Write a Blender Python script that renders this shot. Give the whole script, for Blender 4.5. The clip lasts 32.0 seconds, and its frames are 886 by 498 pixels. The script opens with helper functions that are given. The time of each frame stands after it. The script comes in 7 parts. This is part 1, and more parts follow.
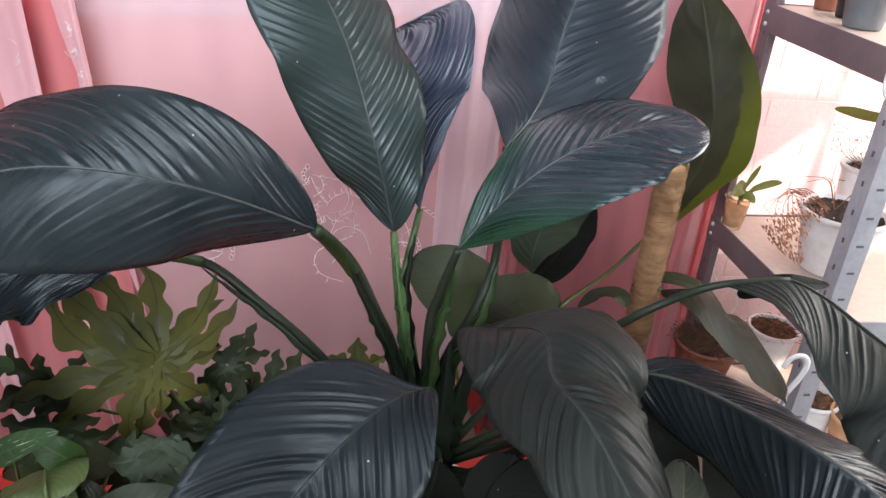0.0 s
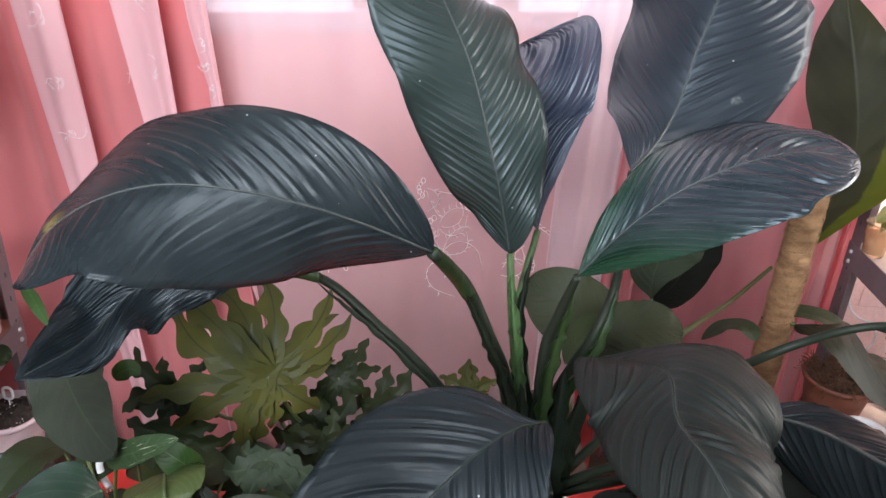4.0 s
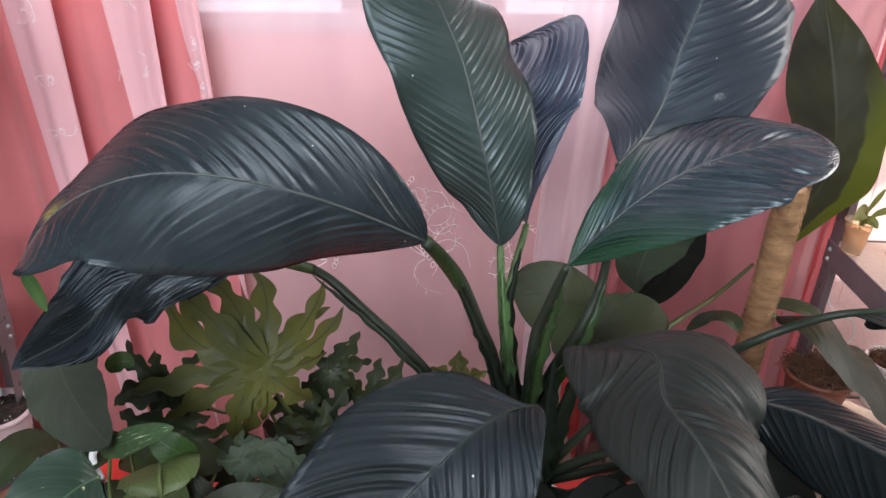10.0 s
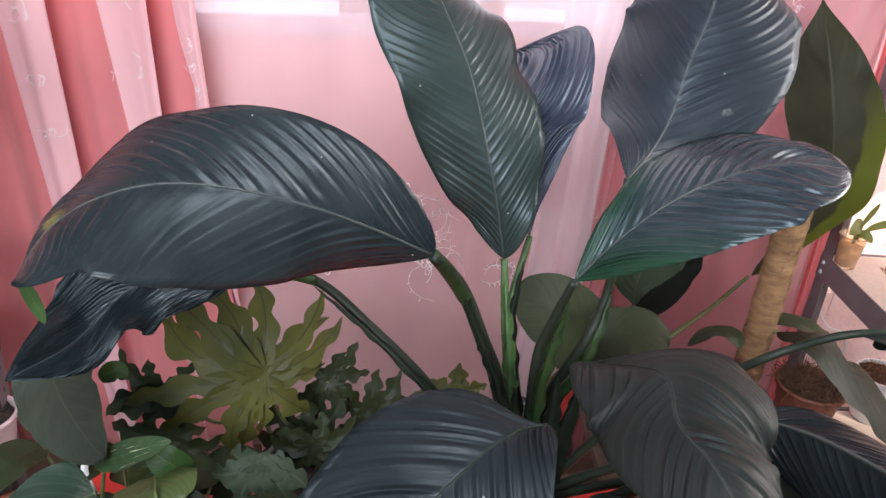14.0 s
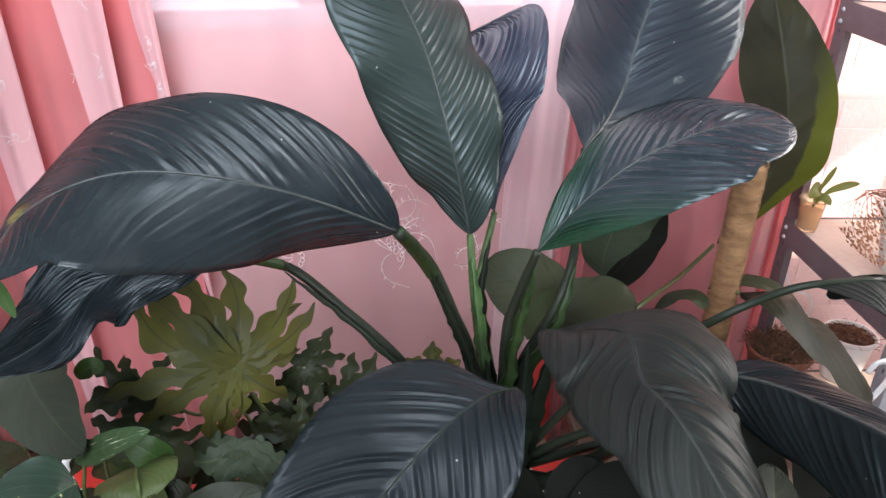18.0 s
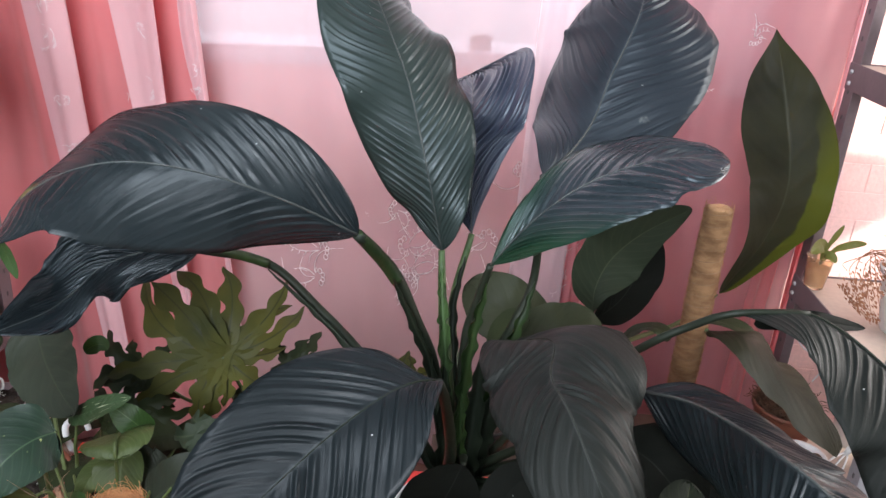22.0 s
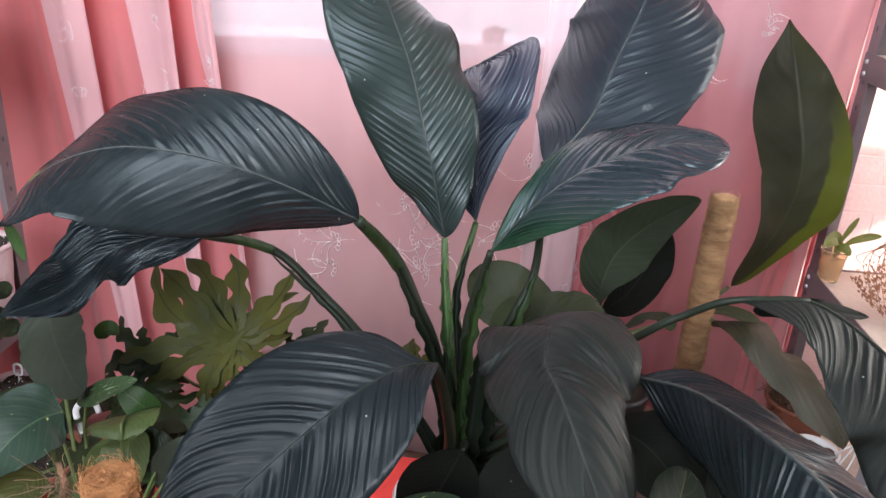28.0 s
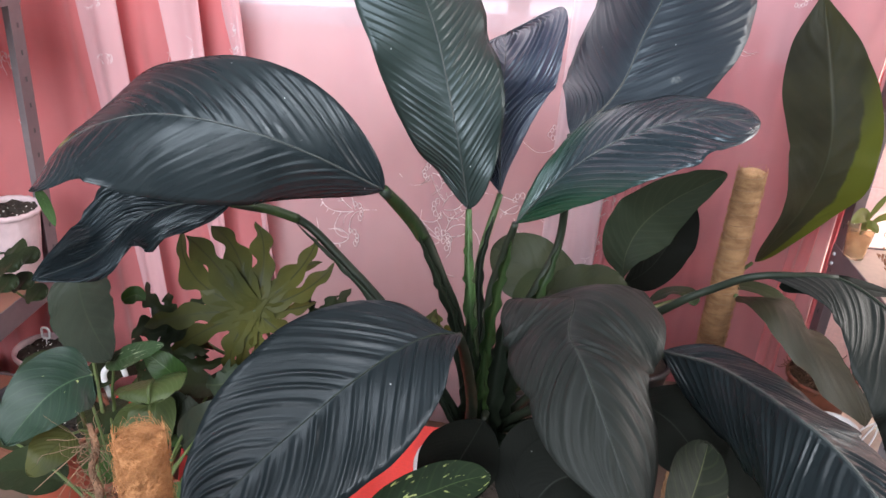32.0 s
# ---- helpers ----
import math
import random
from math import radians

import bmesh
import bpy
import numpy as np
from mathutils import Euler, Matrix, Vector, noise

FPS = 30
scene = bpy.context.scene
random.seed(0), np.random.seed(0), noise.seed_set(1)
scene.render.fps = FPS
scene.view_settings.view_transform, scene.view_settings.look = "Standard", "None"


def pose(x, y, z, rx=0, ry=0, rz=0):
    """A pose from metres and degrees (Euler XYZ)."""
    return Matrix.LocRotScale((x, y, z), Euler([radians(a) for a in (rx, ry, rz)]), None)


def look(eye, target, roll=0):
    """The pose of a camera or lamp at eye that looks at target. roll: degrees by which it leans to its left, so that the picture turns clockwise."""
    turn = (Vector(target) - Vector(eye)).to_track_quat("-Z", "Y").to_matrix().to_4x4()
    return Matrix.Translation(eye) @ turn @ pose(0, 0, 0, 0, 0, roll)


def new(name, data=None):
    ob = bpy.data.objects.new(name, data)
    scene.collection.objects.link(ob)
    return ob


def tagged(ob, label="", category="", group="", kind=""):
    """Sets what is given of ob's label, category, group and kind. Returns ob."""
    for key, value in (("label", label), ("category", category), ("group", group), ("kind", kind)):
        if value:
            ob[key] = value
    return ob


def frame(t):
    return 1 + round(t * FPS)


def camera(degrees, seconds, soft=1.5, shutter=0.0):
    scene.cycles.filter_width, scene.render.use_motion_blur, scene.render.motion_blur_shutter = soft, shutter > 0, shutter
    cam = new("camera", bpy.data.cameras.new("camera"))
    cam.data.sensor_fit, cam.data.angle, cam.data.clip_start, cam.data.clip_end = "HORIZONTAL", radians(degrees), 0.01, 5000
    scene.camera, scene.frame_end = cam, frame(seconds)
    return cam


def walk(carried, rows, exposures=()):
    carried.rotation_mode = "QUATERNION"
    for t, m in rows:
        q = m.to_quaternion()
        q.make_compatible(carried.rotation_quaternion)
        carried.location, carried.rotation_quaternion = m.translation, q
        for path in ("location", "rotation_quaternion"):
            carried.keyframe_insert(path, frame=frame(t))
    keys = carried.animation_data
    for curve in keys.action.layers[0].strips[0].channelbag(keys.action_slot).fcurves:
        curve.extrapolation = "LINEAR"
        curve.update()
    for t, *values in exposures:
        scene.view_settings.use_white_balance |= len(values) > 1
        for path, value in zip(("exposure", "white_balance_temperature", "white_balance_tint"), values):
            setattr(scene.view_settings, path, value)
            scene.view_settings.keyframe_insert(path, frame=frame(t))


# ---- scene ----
# ---- the camera and its walk ----
cam = camera(58.85, 32.0)
PATH = [
    (0.0, look((0.0021, -0.9754, 1.2977), (0.1563, -0.0989, 0.8418), 5.02)),
    (0.5, look((0.0093, -0.9752, 1.2968), (0.1530, -0.0954, 0.8437), 4.15)),
    (1.0, look((0.0140, -0.9803, 1.2963), (0.1450, -0.0988, 0.8426), 3.51)),
    (1.5, look((0.0094, -0.9668, 1.2921), (0.1229, -0.0834, 0.8375), 3.19)),
    (2.0, look((0.0083, -0.9481, 1.2926), (0.0914, -0.0633, 0.8340), 2.94)),
    (2.5, look((0.0014, -0.9453, 1.3011), (0.0581, -0.0588, 0.8418), 2.90)),
    (3.0, look((-0.0034, -0.9424, 1.3036), (0.0299, -0.0550, 0.8438), 2.79)),
    (3.5, look((-0.0063, -0.9446, 1.3038), (0.0107, -0.0559, 0.8456), 2.80)),
    (5.5, look((-0.0013, -0.9482, 1.3011), (0.0209, -0.0573, 0.8476), 3.50)),
    (6.0, look((0.0000, -0.9500, 1.3000), (0.0218, -0.0592, 0.8461), 3.15)),
    (6.5, look((0.0004, -0.9500, 1.2968), (0.0199, -0.0623, 0.8368), 2.99)),
    (7.0, look((-0.0090, -0.9479, 1.2988), (0.0096, -0.0614, 0.8365), 2.91)),
    (7.5, look((-0.0195, -0.9604, 1.3054), (-0.0077, -0.0744, 0.8420), 2.84)),
    (8.0, look((-0.0177, -0.9789, 1.3012), (-0.0011, -0.0883, 0.8468), 2.97)),
    (8.5, look((-0.0292, -0.9915, 1.3001), (-0.0132, -0.1017, 0.8441), 2.77)),
    (9.0, look((-0.0313, -0.9836, 1.2967), (-0.0140, -0.0969, 0.8347), 2.88)),
    (9.5, look((-0.0239, -0.9821, 1.3007), (0.0054, -0.0920, 0.8459), 3.31)),
    (10.0, look((-0.0168, -0.9714, 1.2947), (0.0216, -0.0777, 0.8475), 3.61)),
    (10.5, look((-0.0225, -0.9663, 1.2926), (0.0224, -0.0727, 0.8459), 3.64)),
    (11.0, look((-0.0299, -0.9596, 1.2919), (0.0189, -0.0658, 0.8460), 3.72)),
    (11.5, look((-0.0361, -0.9516, 1.2919), (0.0145, -0.0564, 0.8490), 4.10)),
    (12.0, look((-0.0379, -0.9489, 1.2931), (0.0160, -0.0546, 0.8489), 4.36)),
    (12.5, look((-0.0393, -0.9490, 1.2929), (0.0164, -0.0557, 0.8468), 4.52)),
    (13.0, look((-0.0411, -0.9535, 1.2971), (0.0150, -0.0605, 0.8507), 4.81)),
    (13.5, look((-0.0434, -0.9539, 1.2988), (0.0172, -0.0607, 0.8532), 5.00)),
    (15.5, look((-0.0523, -0.9456, 1.3010), (0.0088, -0.0495, 0.8614), 5.27)),
    (16.0, look((-0.0551, -0.9441, 1.2989), (0.0021, -0.0471, 0.8606), 5.49)),
    (16.5, look((-0.0509, -0.9454, 1.2996), (0.0039, -0.0466, 0.8647), 5.57)),
    (17.0, look((-0.0342, -0.9540, 1.3032), (0.0195, -0.0534, 0.8719), 5.08)),
    (17.5, look((-0.0049, -0.9463, 1.2874), (0.0584, -0.0509, 0.8466), 3.75)),
    (18.0, look((-0.0305, -0.9794, 1.2889), (0.0588, -0.0901, 0.8406), 2.74)),
    (18.5, look((-0.0658, -1.0213, 1.2827), (0.0472, -0.1352, 0.8331), 2.63)),
    (19.0, look((-0.0316, -1.0492, 1.2885), (0.0903, -0.1669, 0.8339), 2.40)),
    (19.5, look((0.0856, -1.0951, 1.2814), (0.1786, -0.2077, 0.8298), 3.56)),
    (20.0, look((0.1315, -1.1233, 1.2786), (0.1674, -0.2171, 0.8574), 6.08)),
    (20.5, look((0.1355, -1.1194, 1.2769), (0.1590, -0.2063, 0.8700), 5.36)),
    (21.0, look((0.1282, -1.1060, 1.2745), (0.1350, -0.1885, 0.8770), 4.70)),
    (21.5, look((0.1135, -1.0966, 1.2816), (0.1067, -0.1776, 0.8876), 4.24)),
    (22.0, look((0.1139, -1.0838, 1.2813), (0.0993, -0.1625, 0.8925), 4.34)),
    (22.5, look((0.1115, -1.0883, 1.2805), (0.0853, -0.1670, 0.8924), 4.68)),
    (23.0, look((0.1180, -1.1011, 1.2847), (0.0877, -0.1778, 0.9017), 5.14)),
    (23.5, look((0.1170, -1.0985, 1.2836), (0.0761, -0.1739, 0.9049), 5.37)),
    (24.0, look((0.1166, -1.0924, 1.2807), (0.0744, -0.1674, 0.9031), 5.49)),
    (24.5, look((0.1236, -1.0864, 1.2818), (0.0874, -0.1600, 0.9068), 5.61)),
    (25.0, look((0.1225, -1.0797, 1.2809), (0.0953, -0.1539, 0.9038), 6.07)),
    (25.5, look((0.1335, -1.0769, 1.2787), (0.1116, -0.1549, 0.8921), 5.99)),
    (26.0, look((0.1371, -1.0754, 1.2714), (0.1181, -0.1569, 0.8765), 5.47)),
    (26.5, look((0.1340, -1.0968, 1.2805), (0.1040, -0.1768, 0.8895), 5.09)),
    (28.5, look((0.1483, -1.0927, 1.2704), (0.1037, -0.1753, 0.8751), 3.64)),
    (29.0, look((0.1476, -1.0911, 1.2720), (0.1084, -0.1766, 0.8693), 3.48)),
    (29.5, look((0.1452, -1.0831, 1.2731), (0.1004, -0.1723, 0.8627), 3.52)),
    (30.0, look((0.1407, -1.0779, 1.2684), (0.0889, -0.1697, 0.8531), 3.64)),
    (30.5, look((0.1319, -1.0884, 1.2709), (0.0728, -0.1837, 0.8490), 3.78)),
    (31.0, look((0.1335, -1.0930, 1.2701), (0.0647, -0.1903, 0.8454), 3.92)),
    (31.5, look((0.1333, -1.0948, 1.2675), (0.0595, -0.1927, 0.8424), 3.88)),
    (32.0, look((0.1389, -1.0958, 1.2709), (0.0730, -0.1939, 0.8439), 4.16)),
]

# the film camera opens and closes a little on its way
walk(cam, PATH, ((0, 0.11), (2, 0.27), (3.5, 0.26), (6, 0.17), (7, 0.27), (8, 0.21), (9, 0.31), (10, 0.15), (12, 0.15), (13.5, 0.24), (16, 0.10), (17, 0.06), (18, 0.29), (19, 0.32), (20, 0.11), (21, 0.02), (22, 0.04), (24, -0.02), (25, 0.06), (26, 0.11), (29, 0.18), (30, 0.27), (32, 0.28)))

# ---- daylight ----
world = bpy.data.worlds.new("sky")
scene.world = world
world.use_nodes = True
wn = world.node_tree.nodes
sky = wn.new("ShaderNodeTexSky")
sky.sky_type, sky.sun_disc = "NISHITA", False
sky.sun_elevation, sky.sun_rotation = radians(36), radians(143)
wn["Background"].inputs["Strength"].default_value = 0.12
world.node_tree.links.new(sky.outputs[0], wn["Background"].inputs["Color"])


def lamp(name, kind, energy, colour, m, size=None, angle=None):
    data = bpy.data.lights.new(name, kind)
    data.energy, data.color = energy, colour
    if size:
        data.shape, data.size, data.size_y = "RECTANGLE", size[0], size[1]
    if angle:
        data.angle = radians(angle)
    ob = new(name, data)
    ob.matrix_basis = m
    return ob


# Sun and sky light through the side window, sky light in the front window.
lamp("sun", "SUN", 7, (1.0, 0.90, 0.80), look((3.0, -2.0, 3.0), (3.0 - 0.62, -2.0 + 0.62, 3.0 - 0.50)), angle=2.5)
lamp("window_skylight", "AREA", 18, (0.88, 0.93, 1.0), look((-0.05, 0.93, 1.62), (-0.05, -1.0, 1.60)), size=(1.6, 1.42))
lamp("side_window_skylight", "AREA", 54, (1.0, 0.94, 0.90), look((1.98, 0.0, 1.5), (0.0, 0.1, 1.0)), size=(1.1, 1.1))
# Overhead fill, added for contrast on the leaf ribs; no roof window is known.
lamp("overhead_fill", "AREA", 38, (0.84, 0.92, 1.0), look((-0.45, -1.25, 2.50), (0.05, -0.1, 0.9)), size=(1.5, 0.7))
# Front fill added behind the camera; a window there is only assumed.
lamp("rear_fill", "AREA", 134, (0.90, 0.94, 1.0), look((-0.90, -3.05, 2.02), (-0.4, 0.0, 0.9)), size=(2.5, 0.8))
scene.view_settings.exposure = 0.0


# ---- materials ----
def tree(name):
    m = bpy.data.materials.new(name)
    m.use_nodes = True
    return m, m.node_tree.nodes, m.node_tree.links, m.node_tree.nodes["Principled BSDF"]


def ramp(nodes, stops):
    r = nodes.new("ShaderNodeValToRGB")
    while len(r.color_ramp.elements) < len(stops):
        r.color_ramp.elements.new(0.5)
    for e, (p, c) in zip(r.color_ramp.elements, stops):
        e.position, e.color = p, (*c, 1)
    return r


def surface(name, a, b, rough=0.6, metal=0.0, scale=6.0, fine=60.0, bump=0.15, spec=0.5, stretch=(1, 1, 1), coat=0.0, sheen=0.0):
    """A two-scale material: broad patches from a to b, fine grain in roughness and relief."""
    m, n, l, p = tree(name)
    tc, mp = n.new("ShaderNodeTexCoord"), n.new("ShaderNodeMapping")
    mp.inputs["Scale"].default_value = stretch
    l.new(tc.outputs["Object"], mp.inputs["Vector"])
    t1, t2 = n.new("ShaderNodeTexNoise"), n.new("ShaderNodeTexNoise")
    for t, s in ((t1, scale), (t2, fine)):
        t.inputs["Scale"].default_value, t.inputs["Detail"].default_value = s, 5
        l.new(mp.outputs[0], t.inputs["Vector"])
    r = ramp(n, ((0.3, a), (0.7, b)))
    l.new(t1.outputs[0], r.inputs[0])
    mix = n.new("ShaderNodeMix")
    mix.data_type, mix.blend_type = "RGBA", "MULTIPLY"
    mix.inputs["Factor"].default_value = 0.35
    l.new(r.outputs[0], mix.inputs[6])
    g = ramp(n, ((0.25, (0.55, 0.55, 0.55)), (0.75, (1, 1, 1))))
    l.new(t2.outputs[0], g.inputs[0])
    l.new(g.outputs[0], mix.inputs[7])
    l.new(mix.outputs[2], p.inputs["Base Color"])
    mr = n.new("ShaderNodeMapRange")
    mr.inputs["To Min"].default_value, mr.inputs["To Max"].default_value = max(rough - 0.1, 0.03), min(rough + 0.12, 1)
    l.new(t2.outputs[0], mr.inputs["Value"])
    l.new(mr.outputs[0], p.inputs["Roughness"])
    bp = n.new("ShaderNodeBump")
    bp.inputs["Strength"].default_value, bp.inputs["Distance"].default_value = bump, 0.004
    l.new(t2.outputs[0], bp.inputs["Height"])
    l.new(bp.outputs[0], p.inputs["Normal"])
    p.inputs["Metallic"].default_value = metal
    p.inputs["Specular IOR Level"].default_value = spec
    p.inputs["Coat Weight"].default_value = coat
    p.inputs["Sheen Weight"].default_value = sheen
    return m


def leaf_material(name, blade, pale, rib, rough=0.36, veins=26.0, fine=0.25, through_light=0.0, glow=(0.2, 0.3, 0.02), spec=0.24, blotch=None, coat=0.03, base_tint=None, spot=None, streaks=18.0, pucker=0.38, sunlit_margin=None, flecks=False, gloss=(1, 1, 1)):
    """A leaf: UV x runs along the side veins, UV y from edge to edge, 0 at the midrib."""
    m, n, l, p = tree(name)
    uv = n.new("ShaderNodeUVMap")
    sep = n.new("ShaderNodeSeparateXYZ")
    l.new(uv.outputs[0], sep.inputs[0])
    tc = n.new("ShaderNodeTexCoord")
    n1, n2 = n.new("ShaderNodeTexNoise"), n.new("ShaderNodeTexNoise")
    n1.inputs["Scale"].default_value, n1.inputs["Detail"].default_value = 9, 4
    n2.inputs["Scale"].default_value, n2.inputs["Detail"].default_value = 260, 3
    l.new(tc.outputs["Object"], n1.inputs["Vector"])
    l.new(tc.outputs["Object"], n2.inputs["Vector"])
    base = ramp(n, ((0.3, blade), (0.72, pale)))
    l.new(n1.outputs[0], base.inputs[0])
    # fine side veins
    wv = n.new("ShaderNodeMath")
    wv.operation = "MULTIPLY"
    wv.inputs[1].default_value = veins * 2 * math.pi
    l.new(sep.outputs[0], wv.inputs[0])
    sn = n.new("ShaderNodeMath")
    sn.operation = "SINE"
    l.new(wv.outputs[0], sn.inputs[0])
    vr = n.new("ShaderNodeMapRange")
    vr.inputs["From Min"].default_value, vr.inputs["From Max"].default_value = 0.72, 1.0
    l.new(sn.outputs[0], vr.inputs["Value"])
    vm = n.new("ShaderNodeMath")
    vm.operation = "MULTIPLY"
    vm.inputs[1].default_value = fine
    l.new(vr.outputs[0], vm.inputs[0])
    c1 = n.new("ShaderNodeMix")
    c1.data_type = "RGBA"
    l.new(vm.outputs[0], c1.inputs["Factor"])
    l.new(base.outputs[0], c1.inputs[6])
    c1.inputs[7].default_value = (*rib, 1)
    last = c1.outputs[2]
    if blotch:
        n3 = n.new("ShaderNodeTexNoise")
        n3.inputs["Scale"].default_value, n3.inputs["Detail"].default_value = 1.0, 3
        mp = n.new("ShaderNodeMapping")
        mp.inputs["Scale"].default_value = (*(blotch[2] if len(blotch) > 2 else (9, 3.0)), 1)
        l.new(uv.outputs[0], mp.inputs["Vector"])
        l.new(mp.outputs[0], n3.inputs["Vector"])
        br = n.new("ShaderNodeMapRange")
        br.inputs["From Min"].default_value, br.inputs["From Max"].default_value = blotch[1], blotch[1] + 0.05
        l.new(n3.outputs[0], br.inputs["Value"])
        c2 = n.new("ShaderNodeMix")
        c2.data_type = "RGBA"
        l.new(br.outputs[0], c2.inputs["Factor"])
        l.new(last, c2.inputs[6])
        c2.inputs[7].default_value = (*blotch[0], 1)
        last = c2.outputs[2]
    if base_tint:
        bt = n.new("ShaderNodeMapRange")
        bt.inputs["From Min"].default_value, bt.inputs["From Max"].default_value = base_tint[1], -0.05
        l.new(sep.outputs[0], bt.inputs["Value"])
        c4 = n.new("ShaderNodeMix")
        c4.data_type = "RGBA"
        l.new(bt.outputs[0], c4.inputs["Factor"])
        l.new(last, c4.inputs[6])
        c4.inputs[7].default_value = (*base_tint[0], 1)
        last = c4.outputs[2]
    if spot:
        ds = n.new("ShaderNodeVectorMath")
        ds.operation = "DISTANCE"
        l.new(tc.outputs["Object"], ds.inputs[0])
        ds.inputs[1].default_value = spot[0]
        wob = n.new("ShaderNodeTexNoise")
        wob.inputs["Scale"].default_value = 70
        l.new(tc.outputs["Object"], wob.inputs["Vector"])
        sm = n.new("ShaderNodeMath")
        sm.operation = "MULTIPLY_ADD"
        sm.inputs[1].default_value = 0.03
        l.new(wob.outputs[0], sm.inputs[0])
        l.new(ds.outputs["Value"], sm.inputs[2])
        sr = n.new("ShaderNodeMapRange")
        sr.inputs["From Min"].default_value, sr.inputs["From Max"].default_value = spot[1] + 0.017, spot[1] + 0.008
        l.new(sm.outputs[0], sr.inputs["Value"])
        c5 = n.new("ShaderNodeMix")
        c5.data_type = "RGBA"
        l.new(sr.outputs[0], c5.inputs["Factor"])
        l.new(last, c5.inputs[6])
        c5.inputs[7].default_value = (*spot[2], 1)
        last = c5.outputs[2]
    # sunlight painted as a bright strip along one edge, lower part only
    if sunlit_margin:
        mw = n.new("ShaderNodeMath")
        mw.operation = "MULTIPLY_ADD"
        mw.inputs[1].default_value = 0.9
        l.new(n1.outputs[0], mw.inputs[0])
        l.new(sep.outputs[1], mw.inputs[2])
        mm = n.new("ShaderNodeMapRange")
        mm.inputs["From Min"].default_value, mm.inputs["From Max"].default_value = sunlit_margin[1], sunlit_margin[1] + 0.07
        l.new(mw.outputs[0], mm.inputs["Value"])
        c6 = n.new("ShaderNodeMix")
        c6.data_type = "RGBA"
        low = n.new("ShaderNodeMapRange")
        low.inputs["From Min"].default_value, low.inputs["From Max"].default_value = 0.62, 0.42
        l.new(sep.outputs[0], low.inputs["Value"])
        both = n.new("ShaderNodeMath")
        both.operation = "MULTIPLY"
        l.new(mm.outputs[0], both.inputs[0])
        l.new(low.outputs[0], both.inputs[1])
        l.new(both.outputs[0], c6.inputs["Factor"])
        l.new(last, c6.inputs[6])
        c6.inputs[7].default_value = (*sunlit_margin[0], 1)
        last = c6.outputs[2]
    if flecks:
        # a few pale specks of lime and dust
        vo, sc, gate, near = n.new("ShaderNodeTexVoronoi"), n.new("ShaderNodeSeparateColor"), n.new("ShaderNodeMath"), n.new("ShaderNodeMath")
        vo.inputs["Scale"].default_value = 42
        l.new(tc.outputs["Object"], vo.inputs["Vector"])
        l.new(vo.outputs["Color"], sc.inputs[0])
        gate.operation, gate.inputs[1].default_value = "GREATER_THAN", 0.80
        l.new(sc.outputs[0], gate.inputs[0])
        near.operation, near.inputs[1].default_value = "LESS_THAN", 0.045
        l.new(vo.outputs["Distance"], near.inputs[0])
        dot = n.new("ShaderNodeMath")
        dot.operation = "MULTIPLY"
        l.new(gate.outputs[0], dot.inputs[0])
        l.new(near.outputs[0], dot.inputs[1])
        c7 = n.new("ShaderNodeMix")
        c7.data_type = "RGBA"
        l.new(dot.outputs[0], c7.inputs["Factor"])
        l.new(last, c7.inputs[6])
        c7.inputs[7].default_value = (0.28, 0.29, 0.28, 1)
        last = c7.outputs[2]
    # midrib
    mr = n.new("ShaderNodeMapRange")
    mr.inputs["From Min"].default_value, mr.inputs["From Max"].default_value = 0.028, 0.010
    ab = n.new("ShaderNodeMath")
    ab.operation = "ABSOLUTE"
    l.new(sep.outputs[1], ab.inputs[0])
    l.new(ab.outputs[0], mr.inputs["Value"])
    c3 = n.new("ShaderNodeMix")
    c3.data_type = "RGBA"
    l.new(mr.outputs[0], c3.inputs["Factor"])
    l.new(last, c3.inputs[6])
    c3.inputs[7].default_value = (*rib, 1)
    l.new(c3.outputs[2], p.inputs["Base Color"])
    rr = n.new("ShaderNodeMapRange")
    rr.inputs["To Min"].default_value, rr.inputs["To Max"].default_value = rough - 0.09, rough + 0.13
    # wax and puckering in streaks along the side veins
    ms2 = n.new("ShaderNodeMapping")
    ms2.inputs["Scale"].default_value = (streaks, 2.2, 1)
    l.new(uv.outputs[0], ms2.inputs["Vector"])
    n4 = n.new("ShaderNodeTexNoise")
    n4.inputs["Scale"].default_value, n4.inputs["Detail"].default_value, n4.inputs["Roughness"].default_value = 1.0, 4, 0.6
    l.new(ms2.outputs[0], n4.inputs["Vector"])
    avg = n.new("ShaderNodeMath")
    avg.operation = "MULTIPLY_ADD"
    avg.inputs[1].default_value = 0.45
    l.new(n1.outputs[0], avg.inputs[0])
    hf = n.new("ShaderNodeMath")
    hf.operation = "MULTIPLY"
    hf.inputs[1].default_value = 0.55
    l.new(n4.outputs[0], hf.inputs[0])
    l.new(hf.outputs[0], avg.inputs[2])
    rr.inputs["From Min"].default_value, rr.inputs["From Max"].default_value = 0.3, 0.7
    l.new(avg.outputs[0], rr.inputs["Value"])
    l.new(rr.outputs[0], p.inputs["Roughness"])
    b0 = n.new("ShaderNodeBump")
    b0.inputs["Strength"].default_value, b0.inputs["Distance"].default_value = pucker, 0.002
    l.new(n4.outputs[0], b0.inputs["Height"])
    bp = n.new("ShaderNodeBump")
    bp.inputs["Strength"].default_value, bp.inputs["Distance"].default_value = 0.10, 0.0008
    l.new(n2.outputs[0], bp.inputs["Height"])
    l.new(b0.outputs[0], bp.inputs["Normal"])
    l.new(bp.outputs[0], p.inputs["Normal"])
    p.inputs["Specular IOR Level"].default_value = spec
